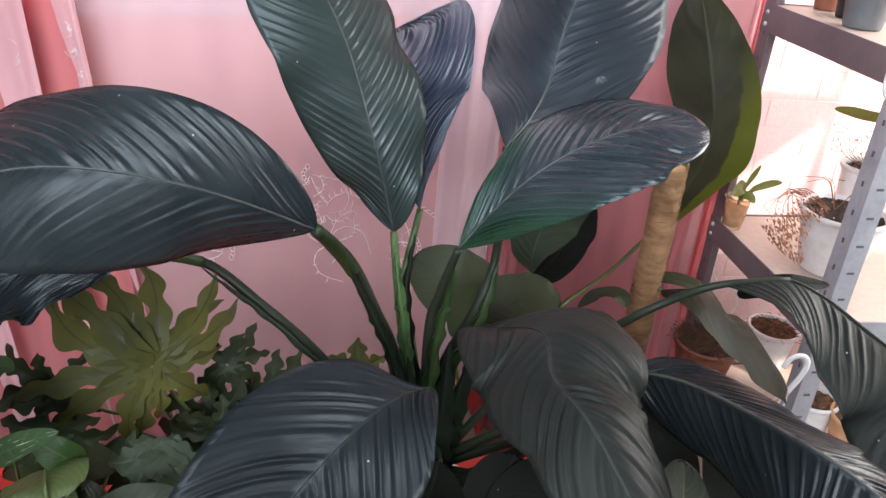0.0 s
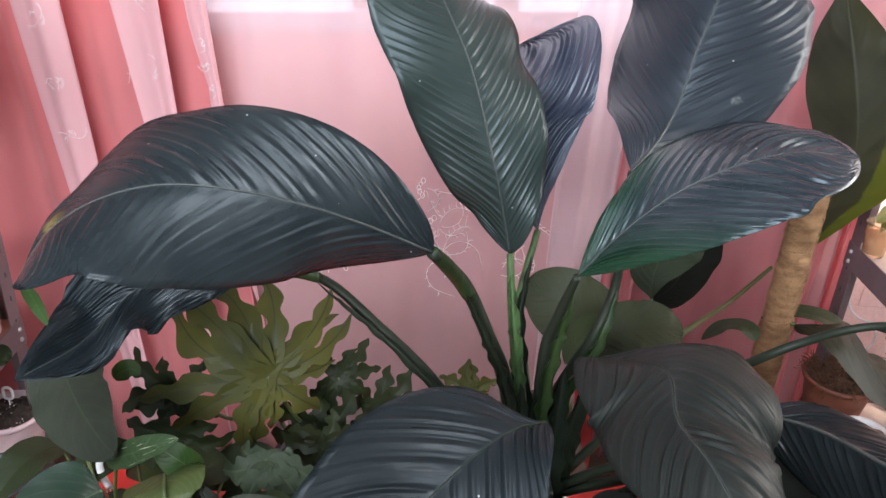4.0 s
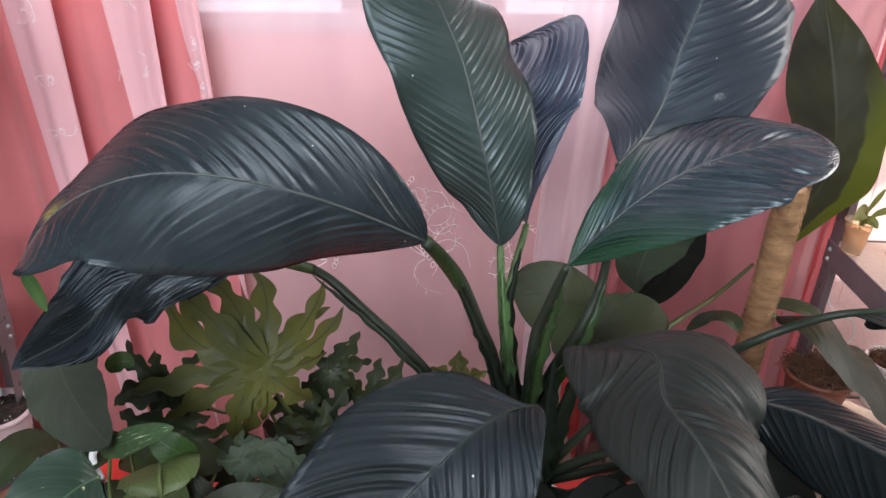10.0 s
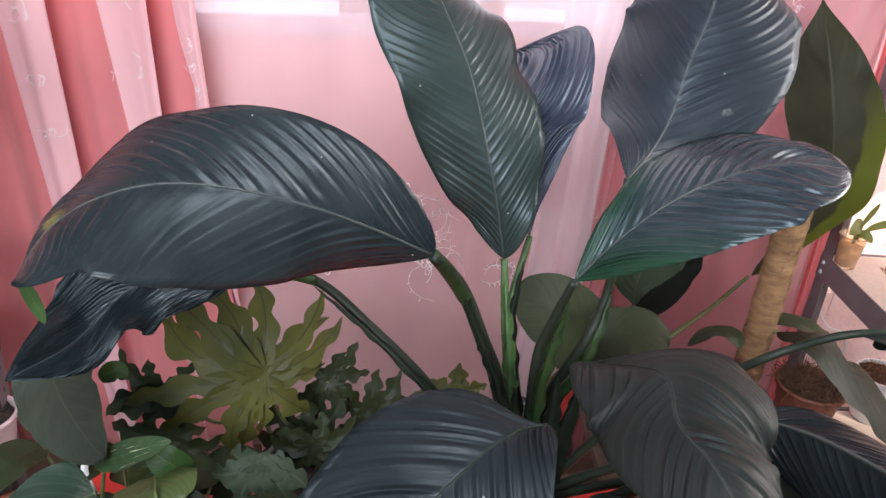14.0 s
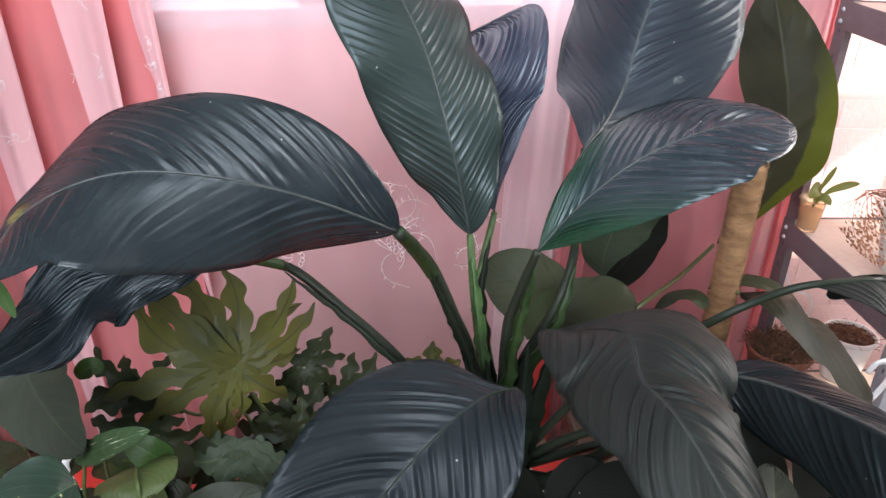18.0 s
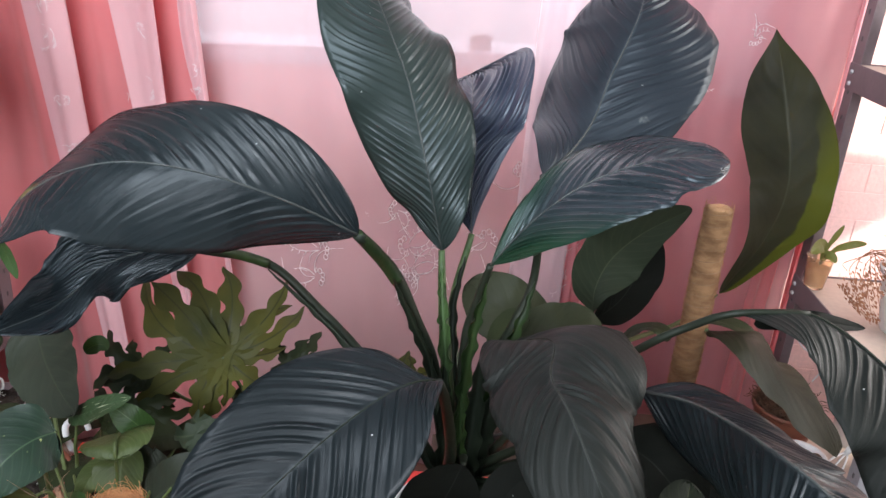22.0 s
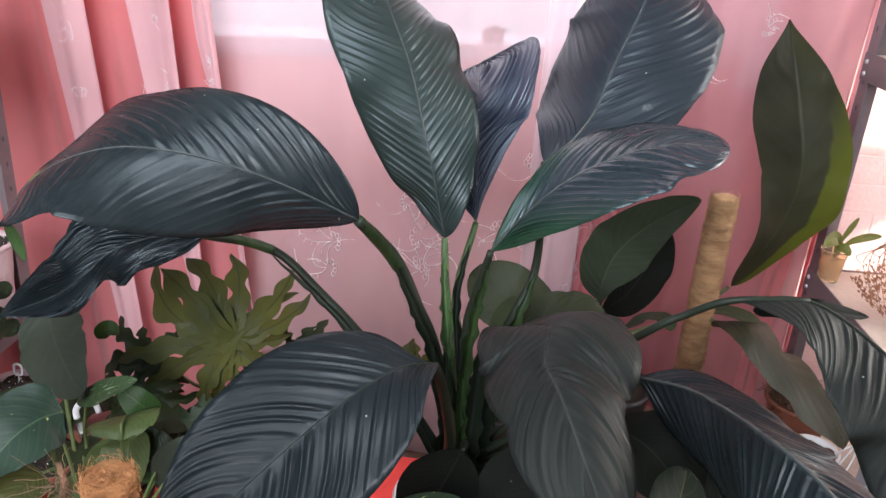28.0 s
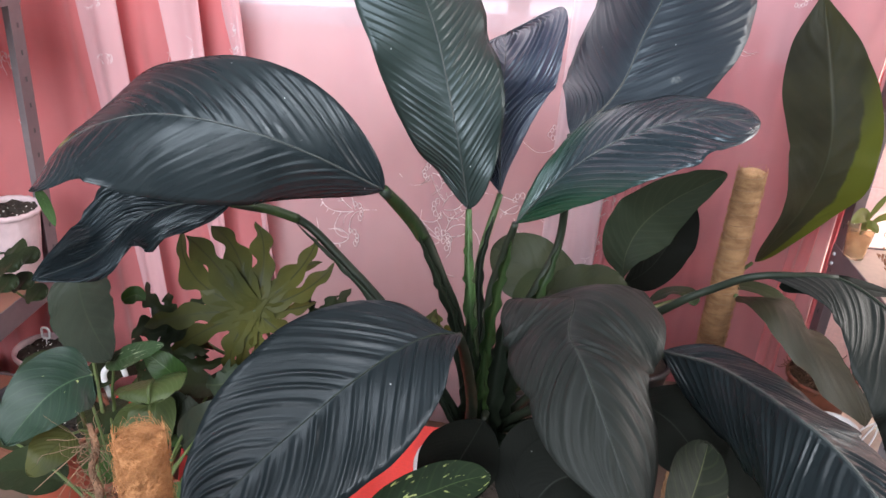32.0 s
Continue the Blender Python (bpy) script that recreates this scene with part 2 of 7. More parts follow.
    p.inputs["Specular Tint"].default_value = (*gloss, 1)
    p.inputs["Coat Weight"].default_value, p.inputs["Coat Roughness"].default_value = coat, 0.25
    if through_light:
        tr = n.new("ShaderNodeBsdfTranslucent")
        tr.inputs["Color"].default_value = (*glow, 1)
        ms = n.new("ShaderNodeMixShader")
        ms.inputs[0].default_value = through_light
        l.new(p.outputs[0], ms.inputs[1])
        l.new(tr.outputs[0], ms.inputs[2])
        l.new(ms.outputs[0], n["Material Output"].inputs["Surface"])
    return m


def cloth_material(name, a, b, sheer=0.0, glow=(1, 1, 1), through_light=0.3, weave=900.0, rough=0.8):
    """Curtain cloth: woven relief, light that passes, and for tulle a share of open mesh."""
    m, n, l, p = tree(name)
    tc = n.new("ShaderNodeTexCoord")
    n1, n2 = n.new("ShaderNodeTexNoise"), n.new("ShaderNodeTexNoise")
    n1.inputs["Scale"].default_value, n2.inputs["Scale"].default_value = 5, weave
    n1.inputs["Detail"].default_value = 4
    l.new(tc.outputs["Object"], n1.inputs["Vector"])
    l.new(tc.outputs["Object"], n2.inputs["Vector"])
    r = ramp(n, ((0.3, a), (0.7, b)))
    l.new(n1.outputs[0], r.inputs[0])
    l.new(r.outputs[0], p.inputs["Base Color"])
    p.inputs["Roughness"].default_value = rough
    p.inputs["Sheen Weight"].default_value = 0.25
    bp = n.new("ShaderNodeBump")
    bp.inputs["Strength"].default_value, bp.inputs["Distance"].default_value = 0.12, 0.001
    l.new(n2.outputs[0], bp.inputs["Height"])
    l.new(bp.outputs[0], p.inputs["Normal"])
    tr = n.new("ShaderNodeBsdfTranslucent")
    tr.inputs["Color"].default_value = (*glow, 1)
    ms = n.new("ShaderNodeMixShader")
    ms.inputs[0].default_value = through_light
    l.new(p.outputs[0], ms.inputs[1])
    l.new(tr.outputs[0], ms.inputs[2])
    last = ms.outputs[0]
    if sheer:
        tp = n.new("ShaderNodeBsdfTransparent")
        m2 = n.new("ShaderNodeMixShader")
        m2.inputs[0].default_value = sheer
        l.new(last, m2.inputs[1])
        l.new(tp.outputs[0], m2.inputs[2])
        last = m2.outputs[0]
    l.new(last, n["Material Output"].inputs["Surface"])
    return m


LILY_TONES = ((0.009, 0.013, 0.015), (0.017, 0.023, 0.025), (0.034, 0.043, 0.046))
LILY_WAX = dict(rough=0.27, veins=34, fine=0.06, spec=0.34, coat=0.0, streaks=30.0, pucker=0.30, flecks=True, gloss=(0.82, 0.92, 1.0))
LILY_RIB = surface("lily_rib", (0.030, 0.038, 0.038), (0.060, 0.066, 0.060), rough=0.45, scale=30, fine=200, bump=0.1)
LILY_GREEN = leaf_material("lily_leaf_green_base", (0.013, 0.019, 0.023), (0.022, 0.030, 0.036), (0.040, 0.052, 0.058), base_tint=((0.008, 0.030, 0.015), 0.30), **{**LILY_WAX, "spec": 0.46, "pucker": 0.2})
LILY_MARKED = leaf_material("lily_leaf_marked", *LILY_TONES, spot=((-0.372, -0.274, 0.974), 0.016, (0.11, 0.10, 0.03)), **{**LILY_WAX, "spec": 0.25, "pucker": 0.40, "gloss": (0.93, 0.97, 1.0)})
# Paler bluish copy: window sheen on the back blade is in its colour.
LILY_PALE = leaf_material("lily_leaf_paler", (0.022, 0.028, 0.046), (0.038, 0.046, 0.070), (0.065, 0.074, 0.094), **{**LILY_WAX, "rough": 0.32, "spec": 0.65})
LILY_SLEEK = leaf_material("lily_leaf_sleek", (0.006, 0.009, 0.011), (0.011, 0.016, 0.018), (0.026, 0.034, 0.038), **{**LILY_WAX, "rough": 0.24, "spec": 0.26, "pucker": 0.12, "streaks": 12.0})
# Darkened copy of the lily leaf; the crown's shade is in its colour.
LILY_SHADED = leaf_material("lily_leaf_shaded", (0.005, 0.006, 0.005), (0.010, 0.011, 0.009), (0.018, 0.020, 0.017), **{**LILY_WAX, "rough": 0.5, "spec": 0.04, "gloss": (1, 0.97, 0.94)})
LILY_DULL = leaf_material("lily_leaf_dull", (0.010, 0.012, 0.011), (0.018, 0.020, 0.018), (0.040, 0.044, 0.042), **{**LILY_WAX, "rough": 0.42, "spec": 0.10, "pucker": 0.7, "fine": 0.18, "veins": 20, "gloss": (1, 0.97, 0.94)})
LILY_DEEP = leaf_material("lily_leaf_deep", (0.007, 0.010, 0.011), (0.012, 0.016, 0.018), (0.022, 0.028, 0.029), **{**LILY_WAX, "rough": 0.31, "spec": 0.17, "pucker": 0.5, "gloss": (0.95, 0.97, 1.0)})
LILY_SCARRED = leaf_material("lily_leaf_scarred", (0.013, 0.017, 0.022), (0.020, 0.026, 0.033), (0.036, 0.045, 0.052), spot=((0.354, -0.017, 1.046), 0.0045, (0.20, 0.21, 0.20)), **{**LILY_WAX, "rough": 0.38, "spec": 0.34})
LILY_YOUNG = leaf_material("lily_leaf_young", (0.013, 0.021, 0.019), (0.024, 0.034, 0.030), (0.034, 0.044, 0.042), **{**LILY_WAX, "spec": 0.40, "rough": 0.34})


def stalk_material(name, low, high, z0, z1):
    """A stalk fresh green above; low down the crown's shade is painted into its colour."""
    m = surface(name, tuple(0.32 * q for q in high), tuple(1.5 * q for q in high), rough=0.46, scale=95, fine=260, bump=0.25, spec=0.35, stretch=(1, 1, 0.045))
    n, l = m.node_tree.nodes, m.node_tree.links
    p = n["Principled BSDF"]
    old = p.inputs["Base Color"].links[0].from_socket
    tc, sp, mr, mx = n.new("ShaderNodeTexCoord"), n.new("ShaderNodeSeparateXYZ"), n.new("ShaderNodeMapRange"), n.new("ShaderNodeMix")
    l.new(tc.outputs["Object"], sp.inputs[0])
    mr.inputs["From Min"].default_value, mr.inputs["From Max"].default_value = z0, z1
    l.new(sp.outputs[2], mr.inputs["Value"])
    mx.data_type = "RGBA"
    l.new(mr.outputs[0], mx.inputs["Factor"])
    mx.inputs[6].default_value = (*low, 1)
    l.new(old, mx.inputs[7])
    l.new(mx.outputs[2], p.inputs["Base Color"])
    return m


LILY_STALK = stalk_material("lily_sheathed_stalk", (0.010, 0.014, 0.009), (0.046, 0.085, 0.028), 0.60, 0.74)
LILY_STALK_DEEP = surface("lily_green_stalk", (0.010, 0.022, 0.008), (0.030, 0.055, 0.016), spec=0.3, rough=0.46, scale=70, fine=200, bump=0.2, stretch=(1, 1, 0.06))
LILY_DARK_STALK = surface("lily_dark_stalk", (0.008, 0.012, 0.008), (0.018, 0.024, 0.014), spec=0.22, rough=0.48, scale=8, fine=120, bump=0.1, stretch=(1, 1, 0.3))
# The yellow-green edge strip is painted sunlight coming through the blade.
BACKLIT = leaf_material("sunlit_edge_leaf", (0.013, 0.014, 0.010), (0.032, 0.033, 0.018), (0.040, 0.042, 0.026), rough=0.55, veins=9, fine=0.10, through_light=0.12, glow=(0.10, 0.12, 0.012), sunlit_margin=((0.070, 0.080, 0.010), 1.00), spec=0.12, streaks=9.0, pucker=0.5)
DULL = leaf_material("dull_leaf", (0.016, 0.024, 0.014), (0.026, 0.036, 0.020), (0.04, 0.052, 0.028), spec=0.15, rough=0.6, veins=14, fine=0.2)
DARK_RIBBED = leaf_material("dark_ribbed_leaf", (0.006, 0.009, 0.006), (0.012, 0.016, 0.009), (0.05, 0.06, 0.025), spec=0.10, rough=0.5, veins=6, fine=0.16)
BROAD = leaf_material("broad_leaf", (0.022, 0.027, 0.014), (0.040, 0.045, 0.022), (0.030, 0.034, 0.016), spec=0.15, rough=0.55, veins=9, fine=0.2)
GREY_LEAF = leaf_material("greyish_leaf", (0.010, 0.012, 0.006), (0.026, 0.022, 0.012), (0.007, 0.008, 0.005), spec=0.07, rough=0.5, veins=9, fine=0.45)
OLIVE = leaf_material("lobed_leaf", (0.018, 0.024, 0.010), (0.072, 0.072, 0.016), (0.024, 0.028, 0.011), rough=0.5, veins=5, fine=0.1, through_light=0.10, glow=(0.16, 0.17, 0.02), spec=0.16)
# Darker copy of the lobed leaf, shade set straight into the colour.
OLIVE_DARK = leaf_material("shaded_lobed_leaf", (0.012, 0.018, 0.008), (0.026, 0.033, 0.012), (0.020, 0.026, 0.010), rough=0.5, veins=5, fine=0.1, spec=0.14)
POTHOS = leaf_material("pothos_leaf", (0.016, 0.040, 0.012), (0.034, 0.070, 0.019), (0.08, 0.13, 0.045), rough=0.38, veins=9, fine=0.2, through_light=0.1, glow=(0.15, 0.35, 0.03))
POTHOS_MARBLED = leaf_material("marbled_pothos_leaf", (0.010, 0.022, 0.014), (0.020, 0.038, 0.024), (0.04, 0.07, 0.038), rough=0.36, veins=9, fine=0.2, blotch=((0.34, 0.38, 0.16), 0.69))
DIEFF = leaf_material("variegated_leaf", (0.010, 0.020, 0.010), (0.018, 0.032, 0.014), (0.05, 0.08, 0.03), rough=0.4, veins=9, fine=0.15, blotch=((0.38, 0.42, 0.16), 0.62))
# Darker pothos copy; the shade among the stems is in its base colour.
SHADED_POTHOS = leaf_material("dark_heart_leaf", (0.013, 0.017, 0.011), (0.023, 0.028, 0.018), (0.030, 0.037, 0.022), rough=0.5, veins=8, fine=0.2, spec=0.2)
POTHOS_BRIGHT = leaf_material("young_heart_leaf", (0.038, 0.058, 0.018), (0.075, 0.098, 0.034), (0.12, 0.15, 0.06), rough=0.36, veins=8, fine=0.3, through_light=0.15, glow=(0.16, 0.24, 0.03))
POTHOS_STREAKED = leaf_material("streaked_leaf", (0.018, 0.036, 0.014), (0.030, 0.055, 0.020), (0.06, 0.10, 0.05), rough=0.40, veins=6, fine=0.2, blotch=((0.36, 0.38, 0.27), 0.63, (2.5, 7.0)))
SEEDLING = leaf_material("seedling_leaf", (0.07, 0.085, 0.020), (0.14, 0.15, 0.04), (0.18, 0.19, 0.07), rough=0.45, veins=6, fine=0.2, through_light=0.15, glow=(0.3, 0.32, 0.05))
STALK = surface("stalk", (0.05, 0.075, 0.02), (0.10, 0.13, 0.04), rough=0.5, scale=10, fine=150, bump=0.1)
ROOT = surface("aerial_root", (0.11, 0.062, 0.034), (0.21, 0.13, 0.075), rough=0.8, scale=20, fine=200, bump=0.2)
COIR = surface("coir", (0.42, 0.17, 0.06), (0.62, 0.29, 0.12), rough=0.95, scale=110, fine=420, bump=0.9, stretch=(1, 1, 2.2))
COIR_PALE = surface("wrapped_fibre", (0.30, 0.155, 0.072), (0.54, 0.32, 0.16), rough=0.95, scale=40, fine=420, bump=0.9, stretch=(1, 1, 3))
TWINE = surface("twine", (0.30, 0.17, 0.09), (0.46, 0.29, 0.17), rough=0.9, scale=60, fine=500, bump=0.5)
SOIL = surface("potting_soil", (0.018, 0.012, 0.009), (0.06, 0.042, 0.032), rough=0.95, scale=70, fine=300, bump=1.0)
MOSS = surface("dry_moss", (0.07, 0.034, 0.020), (0.24, 0.12, 0.065), rough=0.95, scale=60, fine=260, bump=1.0)
PERLITE = surface("perlite", (0.7, 0.68, 0.65), (0.85, 0.83, 0.8), rough=0.9)
WHITE_POT = surface("white_plastic", (0.72, 0.70, 0.69), (0.80, 0.78, 0.77), rough=0.35, scale=4, fine=60, bump=0.03)
PINKISH_POT = surface("pale_pink_plastic", (0.62, 0.45, 0.47), (0.70, 0.52, 0.54), rough=0.4, scale=4, fine=60, bump=0.03)
BLACK_POT = surface("black_plastic", (0.020, 0.020, 0.022), (0.034, 0.034, 0.038), rough=0.4, scale=5, fine=80, bump=0.05)
GREY_POT = surface("grey_plastic", (0.10, 0.11, 0.12), (0.14, 0.15, 0.16), rough=0.45, scale=5, fine=80, bump=0.05)
BROWN_POT = surface("brown_plastic", (0.20, 0.065, 0.040), (0.28, 0.095, 0.055), rough=0.5, scale=5, fine=80, bump=0.05)
TERRACOTTA = surface("terracotta_plastic", (0.55, 0.28, 0.14), (0.66, 0.36, 0.19), rough=0.55, scale=6, fine=90, bump=0.06)
RACK = surface("painted_steel", (0.16, 0.125, 0.135), (0.23, 0.185, 0.195), rough=0.42, metal=0.35, scale=7, fine=90, bump=0.08)
RACK_BRIGHT = surface("galvanised_steel", (0.34, 0.34, 0.37), (0.48, 0.48, 0.51), rough=0.36, metal=0.25, scale=14, fine=110, bump=0.05)
RACK_SHELF = surface("shelf_board", (0.52, 0.42, 0.35), (0.64, 0.52, 0.44), rough=0.5, scale=5, fine=80, bump=0.06)
SLOT = surface("punched_slot", (0.09, 0.085, 0.09), (0.13, 0.12, 0.125), rough=0.8)
WALL_PINK = surface("pink_wall", (0.92, 0.24, 0.27), (0.94, 0.29, 0.32), rough=0.85, scale=2.5, fine=150, bump=0.12)
APRON = surface("faded_pink_board", (0.86, 0.38, 0.38), (0.90, 0.44, 0.44), rough=0.8, scale=2.5, fine=120, bump=0.1)
# Unseen ceiling and walls, dimmed and cooled to shape the leaf reflections.
CEILING = surface("dim_ceiling", (0.26, 0.28, 0.31), (0.31, 0.33, 0.36), rough=0.9, scale=2, fine=120, bump=0.1)
PLASTER = surface("room_plaster", (0.17, 0.19, 0.22), (0.21, 0.235, 0.265), rough=0.9, scale=2, fine=120, bump=0.1)
BRICK = surface("white_brick_panel", (0.90, 0.58, 0.56), (0.93, 0.66, 0.63), rough=0.7, scale=6, fine=140, bump=0.2)
MORTAR = surface("pale_joint", (0.89, 0.58, 0.56), (0.92, 0.65, 0.62), rough=0.9)
SHELF_BROWN = surface("brown_shelf_board", (0.26, 0.12, 0.075), (0.36, 0.17, 0.11), rough=0.45, scale=5, fine=80, bump=0.06)
FLOOR = surface("floor_board", (0.11, 0.075, 0.055), (0.16, 0.11, 0.08), rough=0.5, scale=3, fine=60, bump=0.1, stretch=(1, 8, 1))
SILL = surface("sill_paint", (0.54, 0.56, 0.63), (0.60, 0.62, 0.69), rough=0.4, scale=3, fine=90, bump=0.04)
RED_CLOTH = surface("red_oilcloth", (0.62, 0.030, 0.022), (0.72, 0.045, 0.030), rough=0.45, scale=4, fine=200, bump=0.1)
RED_CURTAIN = cloth_material("red_curtain", (0.58, 0.19, 0.20), (0.65, 0.24, 0.25), glow=(0.78, 0.20, 0.21), through_light=0.35)
ROSE_CURTAIN = cloth_material("rose_curtain", (0.37, 0.165, 0.18), (0.44, 0.21, 0.22), sheer=0.24, glow=(0.80, 0.46, 0.52), through_light=0.30)
HEM_RED = cloth_material("bright_red_cloth", (0.74, 0.06, 0.06), (0.80, 0.09, 0.08), glow=(0.9, 0.1, 0.1), through_light=0.3)
CRUMPLED = cloth_material("crumpled_edge", (0.76, 0.30, 0.33), (0.82, 0.37, 0.40), sheer=0.1, glow=(0.85, 0.36, 0.38), through_light=0.4)
TULLE = cloth_material("pale_tulle", (0.64, 0.41, 0.43), (0.70, 0.46, 0.475), sheer=0.52, glow=(0.94, 0.84, 0.88), through_light=0.14)
TULLE_GATHERED = cloth_material("gathered_tulle", (0.70, 0.43, 0.46), (0.77, 0.50, 0.53), sheer=0.12, glow=(0.9, 0.66, 0.68), through_light=0.4)
TULLE_WHITE = cloth_material("white_tulle", (0.78, 0.60, 0.64), (0.85, 0.68, 0.72), sheer=0.42, glow=(0.95, 0.88, 0.92), through_light=0.4)
THREAD = surface("white_thread", (0.82, 0.78, 0.78), (0.88, 0.85, 0.85), rough=0.6)
WHITE_HANGER = surface("white_hanger", (0.76, 0.75, 0.75), (0.82, 0.81, 0.81), rough=0.35)
GREEN_LABEL = surface("green_label", (0.05, 0.55, 0.10), (0.07, 0.62, 0.13), rough=0.6)
DRY = surface("dried_stem", (0.20, 0.085, 0.045), (0.34, 0.15, 0.08), rough=0.9, scale=30, fine=200)


def glass_material(name, tint, rough=0.08):
    m, n, l, p = tree(name)
    p.inputs["Base Color"].default_value = (*tint, 1)
    p.inputs["Roughness"].default_value = rough
    p.inputs["Transmission Weight"].default_value = 0.85
    p.inputs["IOR"].default_value = 1.2
    return m


CUP = glass_material("clear_plastic", (0.95, 0.78, 0.56))


# ---- mesh makers ----
def mesh_object(name, verts, faces, mat, parent=None, smooth=True, uv=None):
    me = bpy.data.meshes.new(name)
    me.from_pydata([tuple(v) for v in verts], [], faces)
    if smooth:
        me.polygons.foreach_set("use_smooth", [True] * len(me.polygons))
    if uv is not None:
        lay = me.uv_layers.new(name="UVMap")
        idx = np.empty(len(me.loops), int)
        me.loops.foreach_get("vertex_index", idx)
        lay.data.foreach_set("uv", np.asarray(uv, float)[idx].ravel())
    me.materials.append(mat)
    ob = new(name, me)
    ob.parent = parent
    return ob


def part(name, geo, mat, parent, label="", smooth=True):
    ob = mesh_object(name, geo[0], geo[1], mat, parent, smooth, geo[2] if len(geo) > 2 else None)
    return tagged(ob, label)


def thing(name, label, category, group="", kind=""):
    return tagged(new(name), label, category, group, kind)


def join(*geos):
    v, f, u, k = [], [], [], 0
    for g in geos:
        v += [tuple(p) for p in g[0]]
        f += [tuple(i + k for i in q) for q in g[1]]
        u += list(g[2]) if len(g) > 2 else [(0, 0.5)] * len(g[0])
        k += len(g[0])
    return v, f, u


def box(x0, x1, y0, y1, z0, z1, bevel=0.0):
    if bevel <= 0:
        v = [(x, y, z) for z in (z0, z1) for y in (y0, y1) for x in (x0, x1)]
        return v, [(0, 2, 3, 1), (4, 5, 7, 6), (0, 1, 5, 4), (2, 6, 7, 3), (0, 4, 6, 2), (1, 3, 7, 5)]
    bm = bmesh.new()
    bmesh.ops.create_cube(bm, size=1, matrix=Matrix.LocRotScale(((x0 + x1) / 2, (y0 + y1) / 2, (z0 + z1) / 2), None, (x1 - x0, y1 - y0, z1 - z0)))
    bmesh.ops.bevel(bm, geom=bm.edges[:], offset=bevel, segments=2, affect="EDGES", profile=0.6)
    v = [tuple(p.co) for p in bm.verts]
    bm.verts.index_update()
    f = [tuple(p.index for p in q.verts) for q in bm.faces]
    bm.free()
    return v, f


def spline(ctrl, s):
    c = np.asarray(ctrl, float)
    n = len(c) - 1
    e = np.vstack([2 * c[0] - c[1], c, 2 * c[-1] - c[-2]])
    q = np.clip(np.asarray(s) * n, 0, n - 1e-9)
    i = q.astype(int)
    u = (q - i)[:, None]
    a, b, c, d = e[i], e[i + 1], e[i + 2], e[i + 3]
    return 0.5 * (2 * b + (c - a) * u + (2 * a - 5 * b + 4 * c - d) * u * u + (3 * b - a - 3 * c + d) * u ** 3)


def tube(ctrl, radii, n=24, sides=8, flat=1.0):
    """A round or flattened stem along a smooth line; radii from start to end."""
    s = np.linspace(0, 1, n)
    m = spline(ctrl, s)
    r = np.interp(s, np.linspace(0, 1, len(radii)), radii)
    t = np.gradient(m, axis=0)
    t /= np.linalg.norm(t, axis=1)[:, None] + 1e-12
    ref = np.array([0.13, -0.95, 0.25])
    a = np.cross(t, ref)
    a /= np.linalg.norm(a, axis=1)[:, None] + 1e-12
    b = np.cross(a, t)
    v = []
    for i in range(n):
        for k in range(sides):
            w = 2 * math.pi * k / sides
            v.append(m[i] + r[i] * (math.cos(w) * a[i] + flat * math.sin(w) * b[i]))
    f = [(i * sides + k, i * sides + (k + 1) % sides, (i + 1) * sides + (k + 1) % sides, (i + 1) * sides + k) for i in range(n - 1) for k in range(sides)]
    f += [tuple(range(sides))[::-1], tuple(range((n - 1) * sides, n * sides))]
    return v, f


def lathe(profile, x, y, z, sides=40, ripple=0.0, waves=24):
    """A turned form round the upright at (x, y, z); profile rows of radius and height."""
    v, f, n = [], [], len(profile)
    for r, h in profile:
        for k in range(sides):
            w = 2 * math.pi * k / sides
            q = r * (1 + ripple * math.cos(waves * w))
            v.append((x + q * math.cos(w), y + q * math.sin(w), z + h))
    for i in range(n - 1):
        for k in range(sides):
            f.append((i * sides + k, i * sides + (k + 1) % sides, (i + 1) * sides + (k + 1) % sides, (i + 1) * sides + k))
    return v, f


